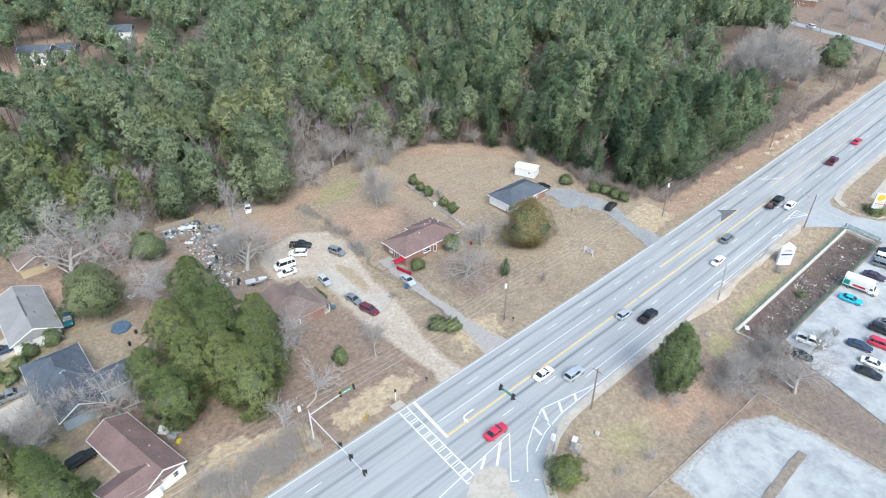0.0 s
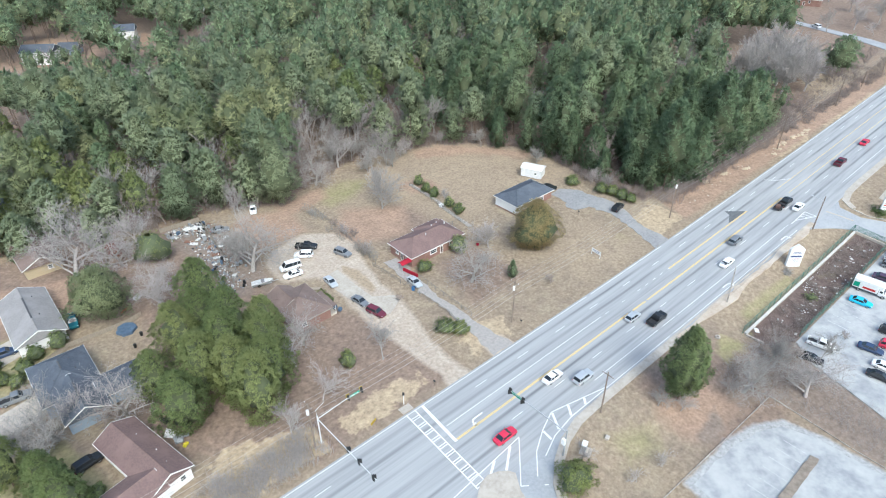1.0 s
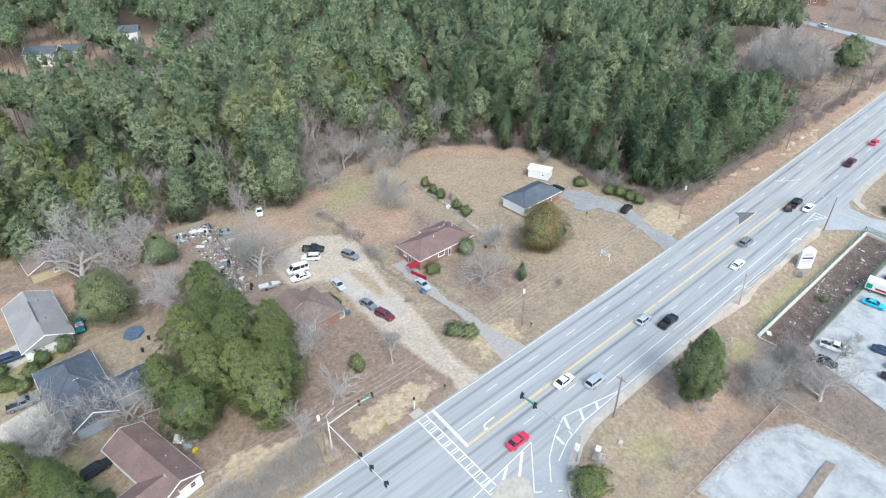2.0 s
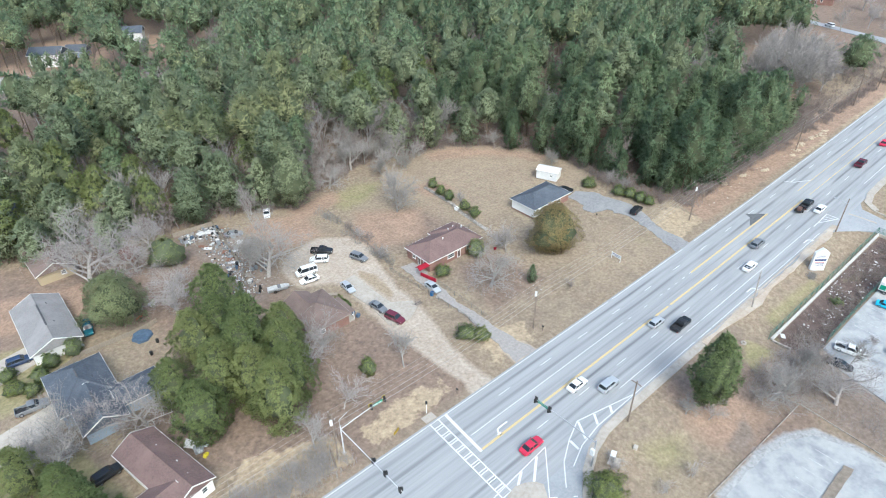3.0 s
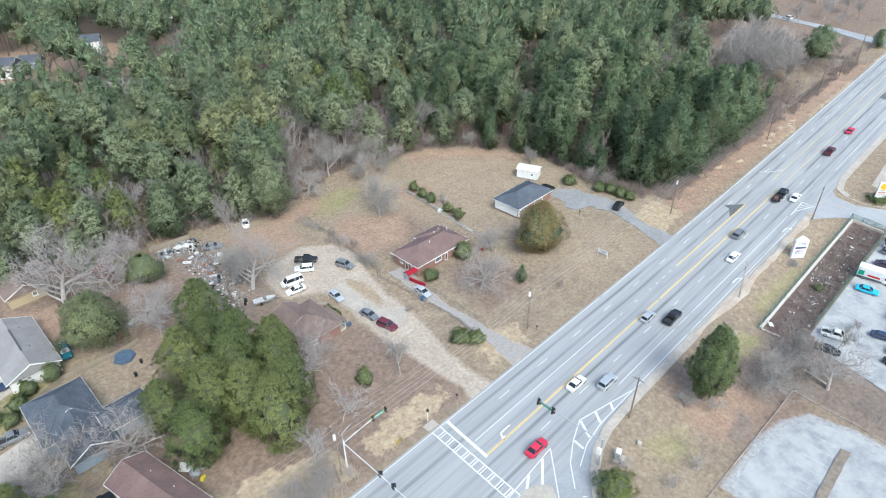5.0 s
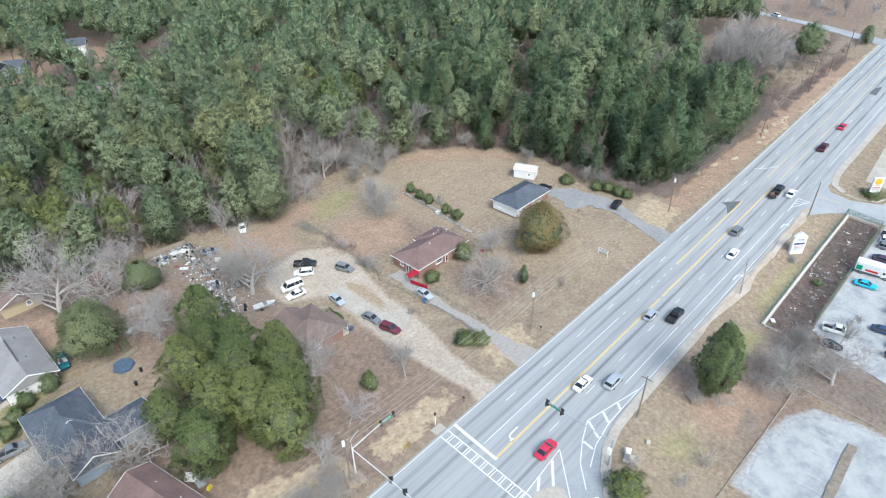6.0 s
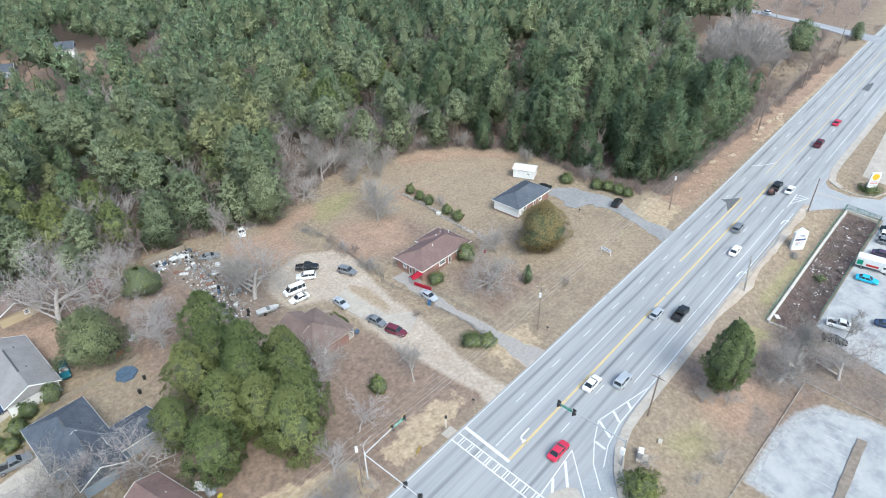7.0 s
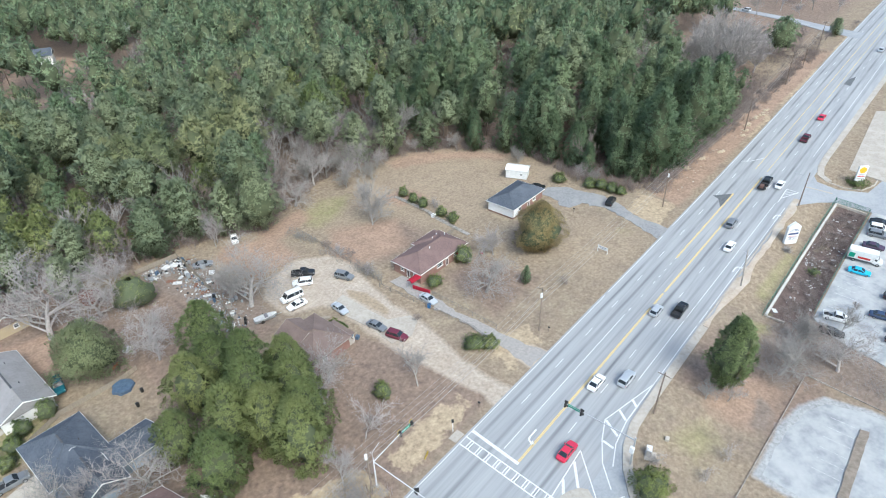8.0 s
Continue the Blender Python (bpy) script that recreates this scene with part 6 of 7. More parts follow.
# ---- poles, wires, signals, signs ----
def utility_pole(x, y, H, label, lean=(0, 0), arm=True, box=True, rz=0, material=None):
    p = thing("utility_pole", x, y, -0.05, rz, label, "utility pole", "utility poles")
    part("pole", MB().tube([(0, 0, -0.3), (lean[0] * 0.5, lean[1] * 0.5, H * 0.5), (lean[0], lean[1], H)], [0.17, 0.145, 0.11], 8), material or WOOD_POLE, p)
    if arm:
        part("crossarm", MB().box(lean[0], lean[1], H - 0.6, 0.12, 2.3, 0.12), WOOD_POLE, p)
        for s in (-1, 0, 1):
            part("insulator", MB().tube([(lean[0], lean[1] + s * 1.0, H - 0.48), (lean[0], lean[1] + s * 1.0, H - 0.25)], [0.05, 0.035], 6), WHITE_PAINT, p)
    if box:
        part("transformer", MB().tube([(lean[0] - 0.32, lean[1] - 0.1, H - 2.3), (lean[0] - 0.32, lean[1] - 0.1, H - 1.3)], [0.24, 0.24], 10), WHITE_PAINT, p, "pale grey transformer can")
    return p


NORTH = [(-34, 68.5), (28.0, 67.6), (77.7, 68.1), (143.5, 69.6), (211, 69.5), (270, 72.4), (332, 75)]
for i, (x, y) in enumerate(NORTH):
    utility_pole(x, y, 11.3, "tall wooden utility pole beside the road", (0, 0.0), True, i in (1, 2, 3))
utility_pole(71.4, 40.0, 11.6, "leaning wooden utility pole behind the pavement", (-1.5, -0.7), True, False)
utility_pole(119.0, 40.3, 9.0, "grey weathered street light pole on the verge", (1.1, 0.9), False, False, material=CONCRETE_OLD)
utility_pole(166.5, 40.4, 9.5, "wooden street light pole at the street mouth", (0.5, 0.0), False, False)
utility_pole(26.9, 66.6, 4.6, "short wooden stub pole beside the signal", (-0.4, 0.3), False, False)
utility_pole(303, 74.0, 6.0, "short wooden pole far along the road", (0, 0), False, False)
for x, y in ((120.1, 42.2), (167.0, 41.4)):
    l_ = thing("street_lamp", x, y, 8.3, 90, "grey street lamp on an arm over the road", "street lamp", "street lamps")
    part("arm", MB().tube([(-1.0, 0, -0.3), (0.3, 0, 0.1), (1.6, 0, 0.15)], [0.05, 0.04, 0.04], 6), STEEL, l_)
    part("lamp_head", MB().box(1.9, 0, 0.08, 0.7, 0.3, 0.14, 0, 0.04), STEEL, l_)
WIRE = surf("power_cable", (0.42, 0.39, 0.35), (0.36, 0.33, 0.30), 1.0, 0.6)


def wire(a, b, sag, r=0.022):
    pts = []
    for k in range(13):
        u = k / 12
        p = Vector(a).lerp(Vector(b), u)
        p.z -= sag * 4 * u * (1 - u)
        pts.append(p)
    whole("power_line", MB().tube(pts, [r] * 13, 4, caps=False), WIRE, "thin power cable strung between poles", "cable", "power lines")


for (x1, y1), (x2, y2) in zip(NORTH, NORTH[1:]):
    for dy, z, r in ((-1.0, 11.05, 0.02), (0, 11.1, 0.02), (1.0, 11.05, 0.02), (0.1, 8.6, 0.03), (0.15, 7.2, 0.035)):
        wire((x1, y1 + dy, z), (x2, y2 + dy, z), 0.9, r)


def signal_head(parent, x, y, z, rz, plate=SIGNAL_BLACK):
    h = part("signal_head", MB().box(0, 0, -1.05, 0.36, 0.4, 1.1, 0, 0.04), SIGNAL_BLACK, parent)
    h.matrix_basis = pose(x, y, z, 0, 0, rz)
    part("backplate", MB().box(-0.12, 0, -1.18, 0.03, 0.68, 1.36), plate, h)
    for k in range(3):
        part("visor", MB().tube([(0.18, 0, -0.22 - 0.34 * k), (0.42, 0, -0.24 - 0.34 * k)], [0.16, 0.17], 8), SIGNAL_BLACK, h)


POLE_PALE = surf("pale_galvanised_pole", (0.62, 0.63, 0.63), (0.52, 0.53, 0.54), 0.5, 0.5)
sg = thing("traffic_signal", 29.5, 68.1, 0, 0, "white mast-arm traffic signal with two long arms", "traffic signal", "traffic signals")
part("pole", MB().tube([(0, 0, -0.1), (0, 0, 3), (0, 0, 6.6)], [0.15, 0.12, 0.1], 10), POLE_PALE, sg)
part("base_plate", MB().box(0, 0, 0, 0.7, 0.7, 0.12, 0, 0.03), CONCRETE, sg)
part("arm", MB().tube([(0, 0, 6.0), (0.15, -8, 6.15), (0.3, -16.3, 6.2)], [0.09, 0.075, 0.05], 8), POLE_PALE, sg)
part("arm", MB().tube([(0, 0, 6.0), (5, 0.3, 6.15), (9.6, 0.6, 6.2)], [0.09, 0.075, 0.05], 8), POLE_PALE, sg)
for yy in (-8.7, -11.8, -15.6):
    signal_head(sg, 0.3, yy, 6.6, 0)
for xx in (6.5, 9.3):
    signal_head(sg, xx, 0.55, 6.6, -90, SIGNAL_YELLOW)
part("street_sign", MB().box(7.9, 0.45, 5.75, 2.0, 0.04, 0.6), GREEN_SIGN, sg, "green street name board")
for k in range(2):
    part("sign_bar", MB().box(7.55 + 0.75 * k, 0.425, 5.97, 0.55, 0.012, 0.16), WHITE_PAINT, sg)
part("luminaire_arm", MB().tube([(0, 0, 6.6), (-0.1, 0, 8.2), (1.8, 0.3, 8.6)], [0.07, 0.05, 0.04], 6), POLE_PALE, sg)
s2 = thing("traffic_signal", 58.6, 38.4, 0.15, 0, "grey mast-arm traffic signal at the kerb corner", "traffic signal", "traffic signals")
part("pole", MB().tube([(0, 0, -0.1), (0, 0, 3), (0, 0, 6.5)], [0.2, 0.17, 0.14], 10), STEEL, s2)
part("base_plate", MB().box(0, 0, 0, 0.7, 0.7, 0.12, 0, 0.03), CONCRETE, s2)
part("arm", MB().tube([(0, 0, 5.9), (-0.2, 6.3, 6.1), (-0.4, 12.8, 6.15)], [0.13, 0.1, 0.06], 8), STEEL, s2)
for yy in (9.4, 12.4):
    signal_head(s2, -0.4, yy, 6.6, 180)
part("street_sign", MB().box(-0.35, 10.9, 5.75, 0.04, 2.2, 0.6), GREEN_SIGN, s2, "green street name board")
part("control_box", MB().box(-0.35, 0.1, 3.2, 0.5, 0.7, 1.3, 0, 0.05), WHITE_PAINT, s2)
cb = thing("signal_cabinet", 62.3, 36.9, 0, 20, "pale grey signal control cabinet on a slab", "cabinet")
part("body", MB().box(0, 0, 0.15, 1.2, 0.8, 1.5, 0, 0.05), STEEL, cb)
part("lid", MB().box(0, 0, 1.65, 1.3, 0.9, 0.08, 0, 0.03), WHITE_PAINT, cb)
part("slab", MB().box(-0.2, -0.4, 0, 2.0, 1.9, 0.15, 0, 0.04), CONCRETE, cb)
whole("utility_box", MB().box(0, 0, -0.05, 0.9, 0.7, 0.5, 0, 0.05), CONCRETE, "small pale utility box on the grass", "utility box", at=pose(67.3, 35.7, 0, 0, 0, 15))
pp = thing("pedestrian_signal", 45.6, 65.4, 0, -40, "short post with pedestrian signal beside the crossing", "pedestrian signal")
part("post", MB().tube([(0, 0, -0.1), (0, 0, 2.7)], [0.07, 0.06], 8), WHITE_PAINT, pp)
part("signal_box", MB().box(0, 0.05, 2.4, 0.4, 0.35, 0.55, 0, 0.04), SIGNAL_BLACK, pp)
whole("kerb_ramp", MB().box(0, 0, -0.05, 2.4, 1.6, 0.09, 0, 0.02), CONCRETE, "pale concrete landing slab at the crossing", "kerb ramp", kind="structure", at=pose(45.2, 64.3, 0, 0, 0, 0))
whole("marker_board", MB().box(0, 0, 0.5, 1.5, 0.08, 0.55), SIGNAL_YELLOW, "small yellow warning board by the road", "sign", at=pose(38.8, 65.6, -0.5, 0, 0, 20))
for x, y in ((53.0, 65.3), (78.6, 66.3), (125.5, 87.4)):
    mbx = thing("mailbox", x, y, -0.05, 10, "dark mailbox on a wooden post", "mailbox", "mailboxes")
    part("post", MB().box(0, 0, 0, 0.12, 0.12, 1.05), WOOD_POLE, mbx)
    part("box", MB().box(0, 0, 1.05, 0.24, 0.5, 0.28, 0, 0.07), SIGNAL_BLACK, mbx)

sb = thing("yard_sign", 112.2, 71.6, -0.05, -4, "white lot sign on two posts in the grass", "sign")
for s in (1, -1):
    part("post", MB().box(0, s * 1.35, 0, 0.12, 0.12, 1.9), WHITE_PAINT, sb)
part("board", MB().box(0, 0, 0.9, 0.06, 2.6, 0.95), WHITE_PAINT, sb)
part("sign_bar", MB().box(-0.034, 0, 1.5, 0.01, 2.0, 0.14), BARS, sb)
part("sign_bar", MB().box(-0.034, 0, 1.15, 0.01, 1.6, 0.12), BARS, sb)

bb = thing("roadside_sign", 144.8, 36.9, -0.1, -130, "tall white pitched-top plaza sign with printed panels", "sign")
prof = [(-1.7, 0.0), (1.7, 0.0), (1.7, 5.0), (0, 6.2), (-1.7, 5.0)]
part("cabinet", MB().rings([[(-0.35, p, q) for p, q in prof], [(0.35, p, q) for p, q in prof]]), WHITE_PAINT, bb)
for s in (1, -1):
    for z0, w, h_, m_ in ((4.1, 1.8, 0.14, BARS), (3.8, 2.3, 0.10, BARS), (2.75, 2.7, 0.5, BARS), (2.25, 2.2, 0.10, BARS_RED), (1.95, 2.3, 0.10, BARS), (1.65, 2.0, 0.08, BARS), (1.35, 2.2, 0.08, BARS)):
        part("sign_bar", MB().box(s * 0.362, 0, z0, 0.02, w, h_), m_, bb)
brush("branch_pile", [(141.6 + rng.uniform(-1.6, 1.6), 36.4 + rng.gauss(0, 0.4), 0.6) for _ in range(10)], 68, "low pile of pale dead branches by the sign", 20, (0.2, 0.6), BARK_BARE)
gs = thing("gas_sign", 190.3, 30.6, 0, -140, "white gas station sign with a yellow emblem", "sign")
part("cabinet", MB().box(0, 0, 0.9, 0.5, 2.6, 4.6, 0, 0.05), WHITE_PAINT, gs)
part("base", MB().box(0, 0, 0, 0.6, 2.2, 0.9), CONCRETE, gs)
for s in (1, -1):
    part("emblem", MB().tube([(s * 0.25, 0, 4.3), (s * 0.29, 0, 4.3)], [0.95, 0.95], 14), ORANGE, gs, "round yellow emblem panel")
    for z0, w in ((2.9, 1.8), (2.3, 2.0), (1.7, 2.0)):
        part("sign_bar", MB().box(s * 0.262, 0, z0, 0.02, w, 0.3), BARS_RED if z0 == 2.3 else STEEL, gs)
hd = thing("hedge", 189.6, 30.6, 0, 0, "low clipped dark hedge round the gas sign", "hedge")
part("leaves", arrays_mesh("leaves", *pine_crown(random.Random(77), 1.3, 2.9, 0.3, 150, 24, 0.2, flat=0.6, top=6.0, puff=0.14), SHRUB_LEAF), SHRUB_LEAF, hd)


# ---- fences ----
GREEN_MESH = surf("green_fence_wire", (0.08, 0.19, 0.145), (0.06, 0.14, 0.11), 0.5, 0.6)
GREY_MESH = surf("grey_fence_wire", (0.20, 0.19, 0.175), (0.16, 0.15, 0.14), 0.5, 0.6)


def chain_fence(pts, H, material, label, gap=3.0, step_=0.35, wr=0.014):
    """A chain-link fence: each post, the rails and the woven panel between."""
    x0, y0 = pts[0]
    f = thing("chain_link_fence", 0, 0, 0, 0, label, "fence", "fences")
    net = MB()
    for (ax, ay), (bx, by) in zip(pts, pts[1:]):
        ln = math.hypot(bx - ax, by - ay)
        n_ = max(1, round(ln / gap))
        for k in range(n_ + 1):
            u = k / n_
            x, y = ax + (bx - ax) * u, ay + (by - ay) * u
            part("post", MB().tube([(x, y, gz(x, y) - 0.2), (x, y, gz(x, y) + H + 0.05)], [0.045, 0.045], 6), material, f)
        za, zb = gz(ax, ay), gz(bx, by)
        part("top_rail", MB().tube([(ax, ay, za + H), (bx, by, zb + H)], [0.035, 0.035], 5), material, f)
        m_ = int(ln / step_)
        dx, dy = (bx - ax) / ln, (by - ay) / ln
        for k in range(m_):
            for s in (1, -1):
                u = k * step_
                v = min(max(u + s * H * 0.6, 0), ln)
                zz = za + (zb - za) * u / ln
                ox, oy = -dy * wr, dx * wr
                net.add([(ax + dx * u, ay + dy * u, zz + 0.05), (ax + dx * (u + wr * 2), ay + dy * (u + wr * 2), zz + 0.05), (ax + dx * (v + wr * 2) + ox, ay + dy * (v + wr * 2) + oy, zz + H), (ax + dx * v + ox, ay + dy * v + oy, zz + H)], [(0, 1, 2, 3)])
    part("wire_mesh", net, material, f)
    return f


chain_fence([(111.6, 33.2), (173.4, 32.9)], 1.9, GREEN_MESH, "green chain-link fence along the mulch yard", step_=0.24, wr=0.022)
chain_fence([(173.4, 32.9), (172.0, 24.2), (119.5, 24.8)], 1.9, GREEN_MESH, "green chain-link fence beside the car park", step_=0.24, wr=0.026)
PALE_WALL = surf("pale_wall_concrete", (0.52, 0.495, 0.46), (0.42, 0.40, 0.37), 0.5, 0.9)
whole("low_wall", MB().box(142.6, 32.5, -0.1, 61.5, 0.55, 0.45, -0.3, 0.04), PALE_WALL, "low pale concrete wall along the fence", "wall")
whole("low_wall", MB().box(111.6, 30.6, -0.1, 0.4, 3.6, 0.45, 3, 0.04), CONCRETE_OLD, "low weathered concrete wall at the yard corner", "wall")
whole("low_wall", MB().box(172.2, 28.4, -0.1, 0.4, 7.6, 0.7, -9, 0.04), CONCRETE, "low pale concrete end wall", "wall")
chain_fence([(67.6, 105.4), (68.6, 92), (69.2, 79), (68.0, 73.5)], 1.1, GREY_MESH, "low rusty wire fence along the drive")
chain_fence([(72.9, 93.6), (72.7, 82), (72.6, 75.5)], 1.1, GREY_MESH, "low rusty wire fence beside the lawn")
chain_fence([(71.6, 141), (70.6, 124), (68.8, 106)], 1.1, GREY_MESH, "low wire fence grown over by brush")
chain_fence([(101.0, 132.5), (99.6, 118), (98.3, 106.8), (93, 107.5)], 1.0, GREY_MESH, "low wire fence between the two gardens")
FENCE_WOOD = surf("weathered_fence_boards", (0.34, 0.29, 0.23), (0.26, 0.22, 0.175), 0.3, 0.95, 0.4, 0.05, stretch=(2, 2, 0.2))


def board_fence(a, b, H, label):
    f = thing("board_fence", 0, 0, 0, 0, label, "fence", "fences")
    ln = math.hypot(b[0] - a[0], b[1] - a[1])
    rz = math.degrees(math.atan2(b[1] - a[1], b[0] - a[0]))
    n_ = int(ln / 0.3)
    me = MB().box(0, 0, 0, 0.27, 0.03, H, 0, 0.012).mesh("slat", FENCE_WOOD)
    for k in range(n_):
        u = (k + 0.5) / n_
        x, y = a[0] + (b[0] - a[0]) * u, a[1] + (b[1] - a[1]) * u
        s = part("slat", me, FENCE_WOOD, f)
        s.matrix_basis = pose(x, y, gz(x, y) - 0.05, rng.uniform(-1.5, 1.5), 0, rz + rng.uniform(-2, 2))


board_fence((-4.5, 122.8), (3.5, 126.2), 1.2, "weathered wooden board fence between two houses")
board_fence((3.5, 126.2), (18.5, 125.6), 1.2, "weathered wooden board fence behind a lawn")
for a, b in (((34.0, 156.0), (44.5, 155.0)), ((44.5, 155.0), (41.5, 132.0)), ((41.5, 132.0), (38.5, 121.0))):
    board_fence(a, b, 1.3, "grey board fence round the junk yard")

# ---- shed, yard things, junk ----
sh = thing("garden_shed", 134.6, 112.4, 0, -68, "white metal shed with a low pale roof", "shed")
part("wall", MB().box(0, 0, 0, 6.4, 4.0, 2.6), WHITE_PAINT, sh)
rm_, cap_ = roof_mesh(6.4, 4.0, 2.6, 0.7, 0.25, "gable")
part("roof", rm_, surf("pale_metal_roof", (0.74, 0.73, 0.71), (0.66, 0.65, 0.63), 0.8, 0.5), sh)
for s in (1, -1):
    part("gable", MB().add([(s * 3.2, -2.0, 2.6), (s * 3.2, 2.0, 2.6), (s * 3.2, 0, 3.3), (s * 3.1, -2.0, 2.6), (s * 3.1, 2.0, 2.6), (s * 3.1, 0, 3.3)], [(0, 1, 2), (5, 4, 3), (0, 3, 4, 1), (1, 4, 5, 2), (2, 5, 3, 0)]), WHITE_PAINT, sh)
add_opening(sh, 3, 1.5, 1.5, 0.9, 0.8, 6.4, 4.0)
add_opening(sh, 2, 0.0, 1.0, 1.6, 2.0, 6.4, 4.0, "door", WHITE_PAINT)
ss = thing("garden_shed", 22.5, 154.2, gz(22.5, 154.2), -40, "small reddish-brown shed at the trees", "shed")
BROWN_BOARD = surf("red_brown_boards", (0.20, 0.085, 0.06), (0.15, 0.065, 0.05), 0.3, 0.9)
part("wall", MB().box(0, 0, -0.3, 3.6, 2.6, 2.3), BROWN_BOARD, ss)
rm_, _ = roof_mesh(3.6, 2.6, 2.0, 0.4, 0.3, "gable")
part("roof", rm_, BROWN_BOARD, ss)

BLUE_TARP = surf("blue_tarp", (0.10, 0.145, 0.21), (0.065, 0.10, 0.155), 0.6, 0.5, 0.5, 0.4)
tp = MB()
n_ = 14
tp.rings([[(math.cos(2 * math.pi * k / n_) * r_ * (1 + 0.10 * math.sin(3 * k)), math.sin(2 * math.pi * k / n_) * r_ * (1 + 0.06 * math.sin(3 * k)), z_ + 0.05 * math.sin(5 * k)) for k in range(n_)] for r_, z_ in ((2.4, -0.1), (2.35, 0.75), (2.0, 0.85), (1.0, 0.7), (0.2, 0.65))])
whole("pool_cover", tp, BLUE_TARP, "round garden pool under a sagging blue cover", "pool", at=pose(14.4, 123.6, gz(14.4, 123.6)) @ Matrix.Diagonal((0.85, 0.85, 0.85, 1)))
for x, y in ((13.9, 116.8), (16.2, 119.5)):
    whole("rubbish_bin", MB().tube([(0, 0, -0.05), (0, 0, 0.85), (0, 0, 0.95)], [0.28, 0.34, 0.2], 10), SIGNAL_BLACK, "small black rubbish bin on the lawn", "bin", "bins", at=pose(x, y, gz(x, y)))
bn = thing("wheelie_bin", 68.9, 91.2, 0, 20, "blue wheeled rubbish bin beside the drive", "bin")
part("body", MB().box(0, 0, 0.05, 0.6, 0.65, 0.95, 0, 0.05), surf("blue_plastic", (0.04, 0.14, 0.32), (0.035, 0.12, 0.28), 0.3, 0.5), bn)
part("lid", MB().box(0, 0, 1.0, 0.66, 0.72, 0.08, 0, 0.03), surf("blue_plastic_lid", (0.03, 0.11, 0.26), (0.03, 0.10, 0.23), 0.3, 0.5), bn)

# red canopies and ramp by the brick house
RED_CLOTH = surf("red_canvas", (0.30, 0.010, 0.028), (0.24, 0.008, 0.022), 0.4, 0.85, 0.3, 0.2)
aw = thing("entrance_canopy", 73.2, 99.2, 0, 0, "red canvas entrance canopy on the brick house", "awning")
cv = MB()
cv.rings([[(xx, yy, zz) for yy, zz in ((-0.9, 2.0), (-0.85, 2.1), (-0.45, 2.5), (0, 2.65), (0.45, 2.5), (0.85, 2.1), (0.9, 2.0), (0, 2.55))] for xx in (-2.0, 1.3)])
part("canvas", cv, RED_CLOTH, aw)
for sx, sy in ((-1.9, 0.8), (-1.9, -0.8)):
    part("post", MB().tube([(sx, sy, 0), (sx, sy, 2.05)], [0.03, 0.03], 6), STEEL, aw)
rp = thing("ramp_rail", 72.4, 96.6, 0, -78, "red fabric-covered ramp rail beside the drive", "railing")
part("rail", MB().box(0, 0, 0.15, 4.6, 0.35, 0.85, 0, 0.08), RED_CLOTH, rp)
ca = thing("patio_canopy", 88.0, 96.2, 0, 0, "red canvas canopy over a front door", "awning")
part("canvas", MB().add([(-1.2, 1.7, 2.4), (1.2, 1.7, 2.4), (1.3, -0.6, 1.9), (-1.3, -0.6, 1.9), (-1.2, 1.7, 2.34), (1.2, 1.7, 2.34), (1.3, -0.6, 1.84), (-1.3, -0.6, 1.84)], [(0, 3, 2, 1), (4, 5, 6, 7), (0, 1, 5, 4), (2, 3, 7, 6), (1, 2, 6, 5), (3, 0, 4, 7)]), RED_CLOTH, ca)
for s in (1, -1):
    part("post", MB().tube([(s * 1.2, -0.5, 0), (s * 1.2, -0.5, 1.9)], [0.03, 0.03], 6), STEEL, ca)
whole("planter", MB().tube([(0, 0, -0.02), (0, 0, 0.45), (0, 0, 0.5)], [0.3, 0.42, 0.3], 10), RED_CLOTH, "red garden planter on the lawn", "planter", at=pose(93.4, 95.0, 0))
for x, y, z in ((80.5, 103.2, 4.4), (82.0, 102.2, 4.6), (88.4, 105.6, 3.9), (90.0, 104.2, 3.9), (86.2, 105.0, 4.2)):
    whole("roof_vent", MB().tube([(0, 0, -0.6), (0, 0, 0.35), (0, 0, 0.42)], [0.11, 0.11, 0.16], 8), WHITE_PAINT, "small pale roof vent on the brown shingles", "roof vent", "roof vents", at=pose(x, y, z))

# boards and path behind the shabby house
for x, y, L_, rz in ((48.0, 109.6, 5.0, -60), (51.2, 107.6, 4.6, -38), (46.6, 108.4, 3.2, -70)):
    whole("plank_path", MB().box(0, 0, -0.05, L_, 0.9, 0.14, 0, 0.03), FENCE_WOOD, "pale weathered plank walkway behind the house", "walkway", at=pose(x, y, 0, 0, 0, rz))
for x, y, rz in ((46.2, 107.4, 20), (45.4, 108.2, 70), (47.0, 107.0, -15)):
    whole("lumber_pile", MB().box(0, 0, -0.02, 2.2, 0.5, 0.35, 0, 0.03).box(0.2, 0.05, 0.33, 1.8, 0.3, 0.2, 12, 0.02), surf("dark_lumber", (0.17, 0.13, 0.10), (0.12, 0.09, 0.07), 0.2, 0.9), "pile of dark lumber against the house", "lumber", "lumber piles", at=pose(x, y, 0, 0, 0, rz))
po = thing("porch", 50.2, 99.2, 0, 0, "low white-railed front porch of the shabby house", "porch")
part("deck", MB().box(0, 0, -0.1, 1.4, 6.4, 0.4, 0, 0.03), CONCRETE, po)
part("rail", MB().box(0.62, 0, 0.9, 0.08, 6.4, 0.1), TRIM, po)
for k in range(5):
    part("post", MB().box(0.62, -3.1 + 1.55 * k, 0.3, 0.1, 0.1, 2.1), TRIM, po)
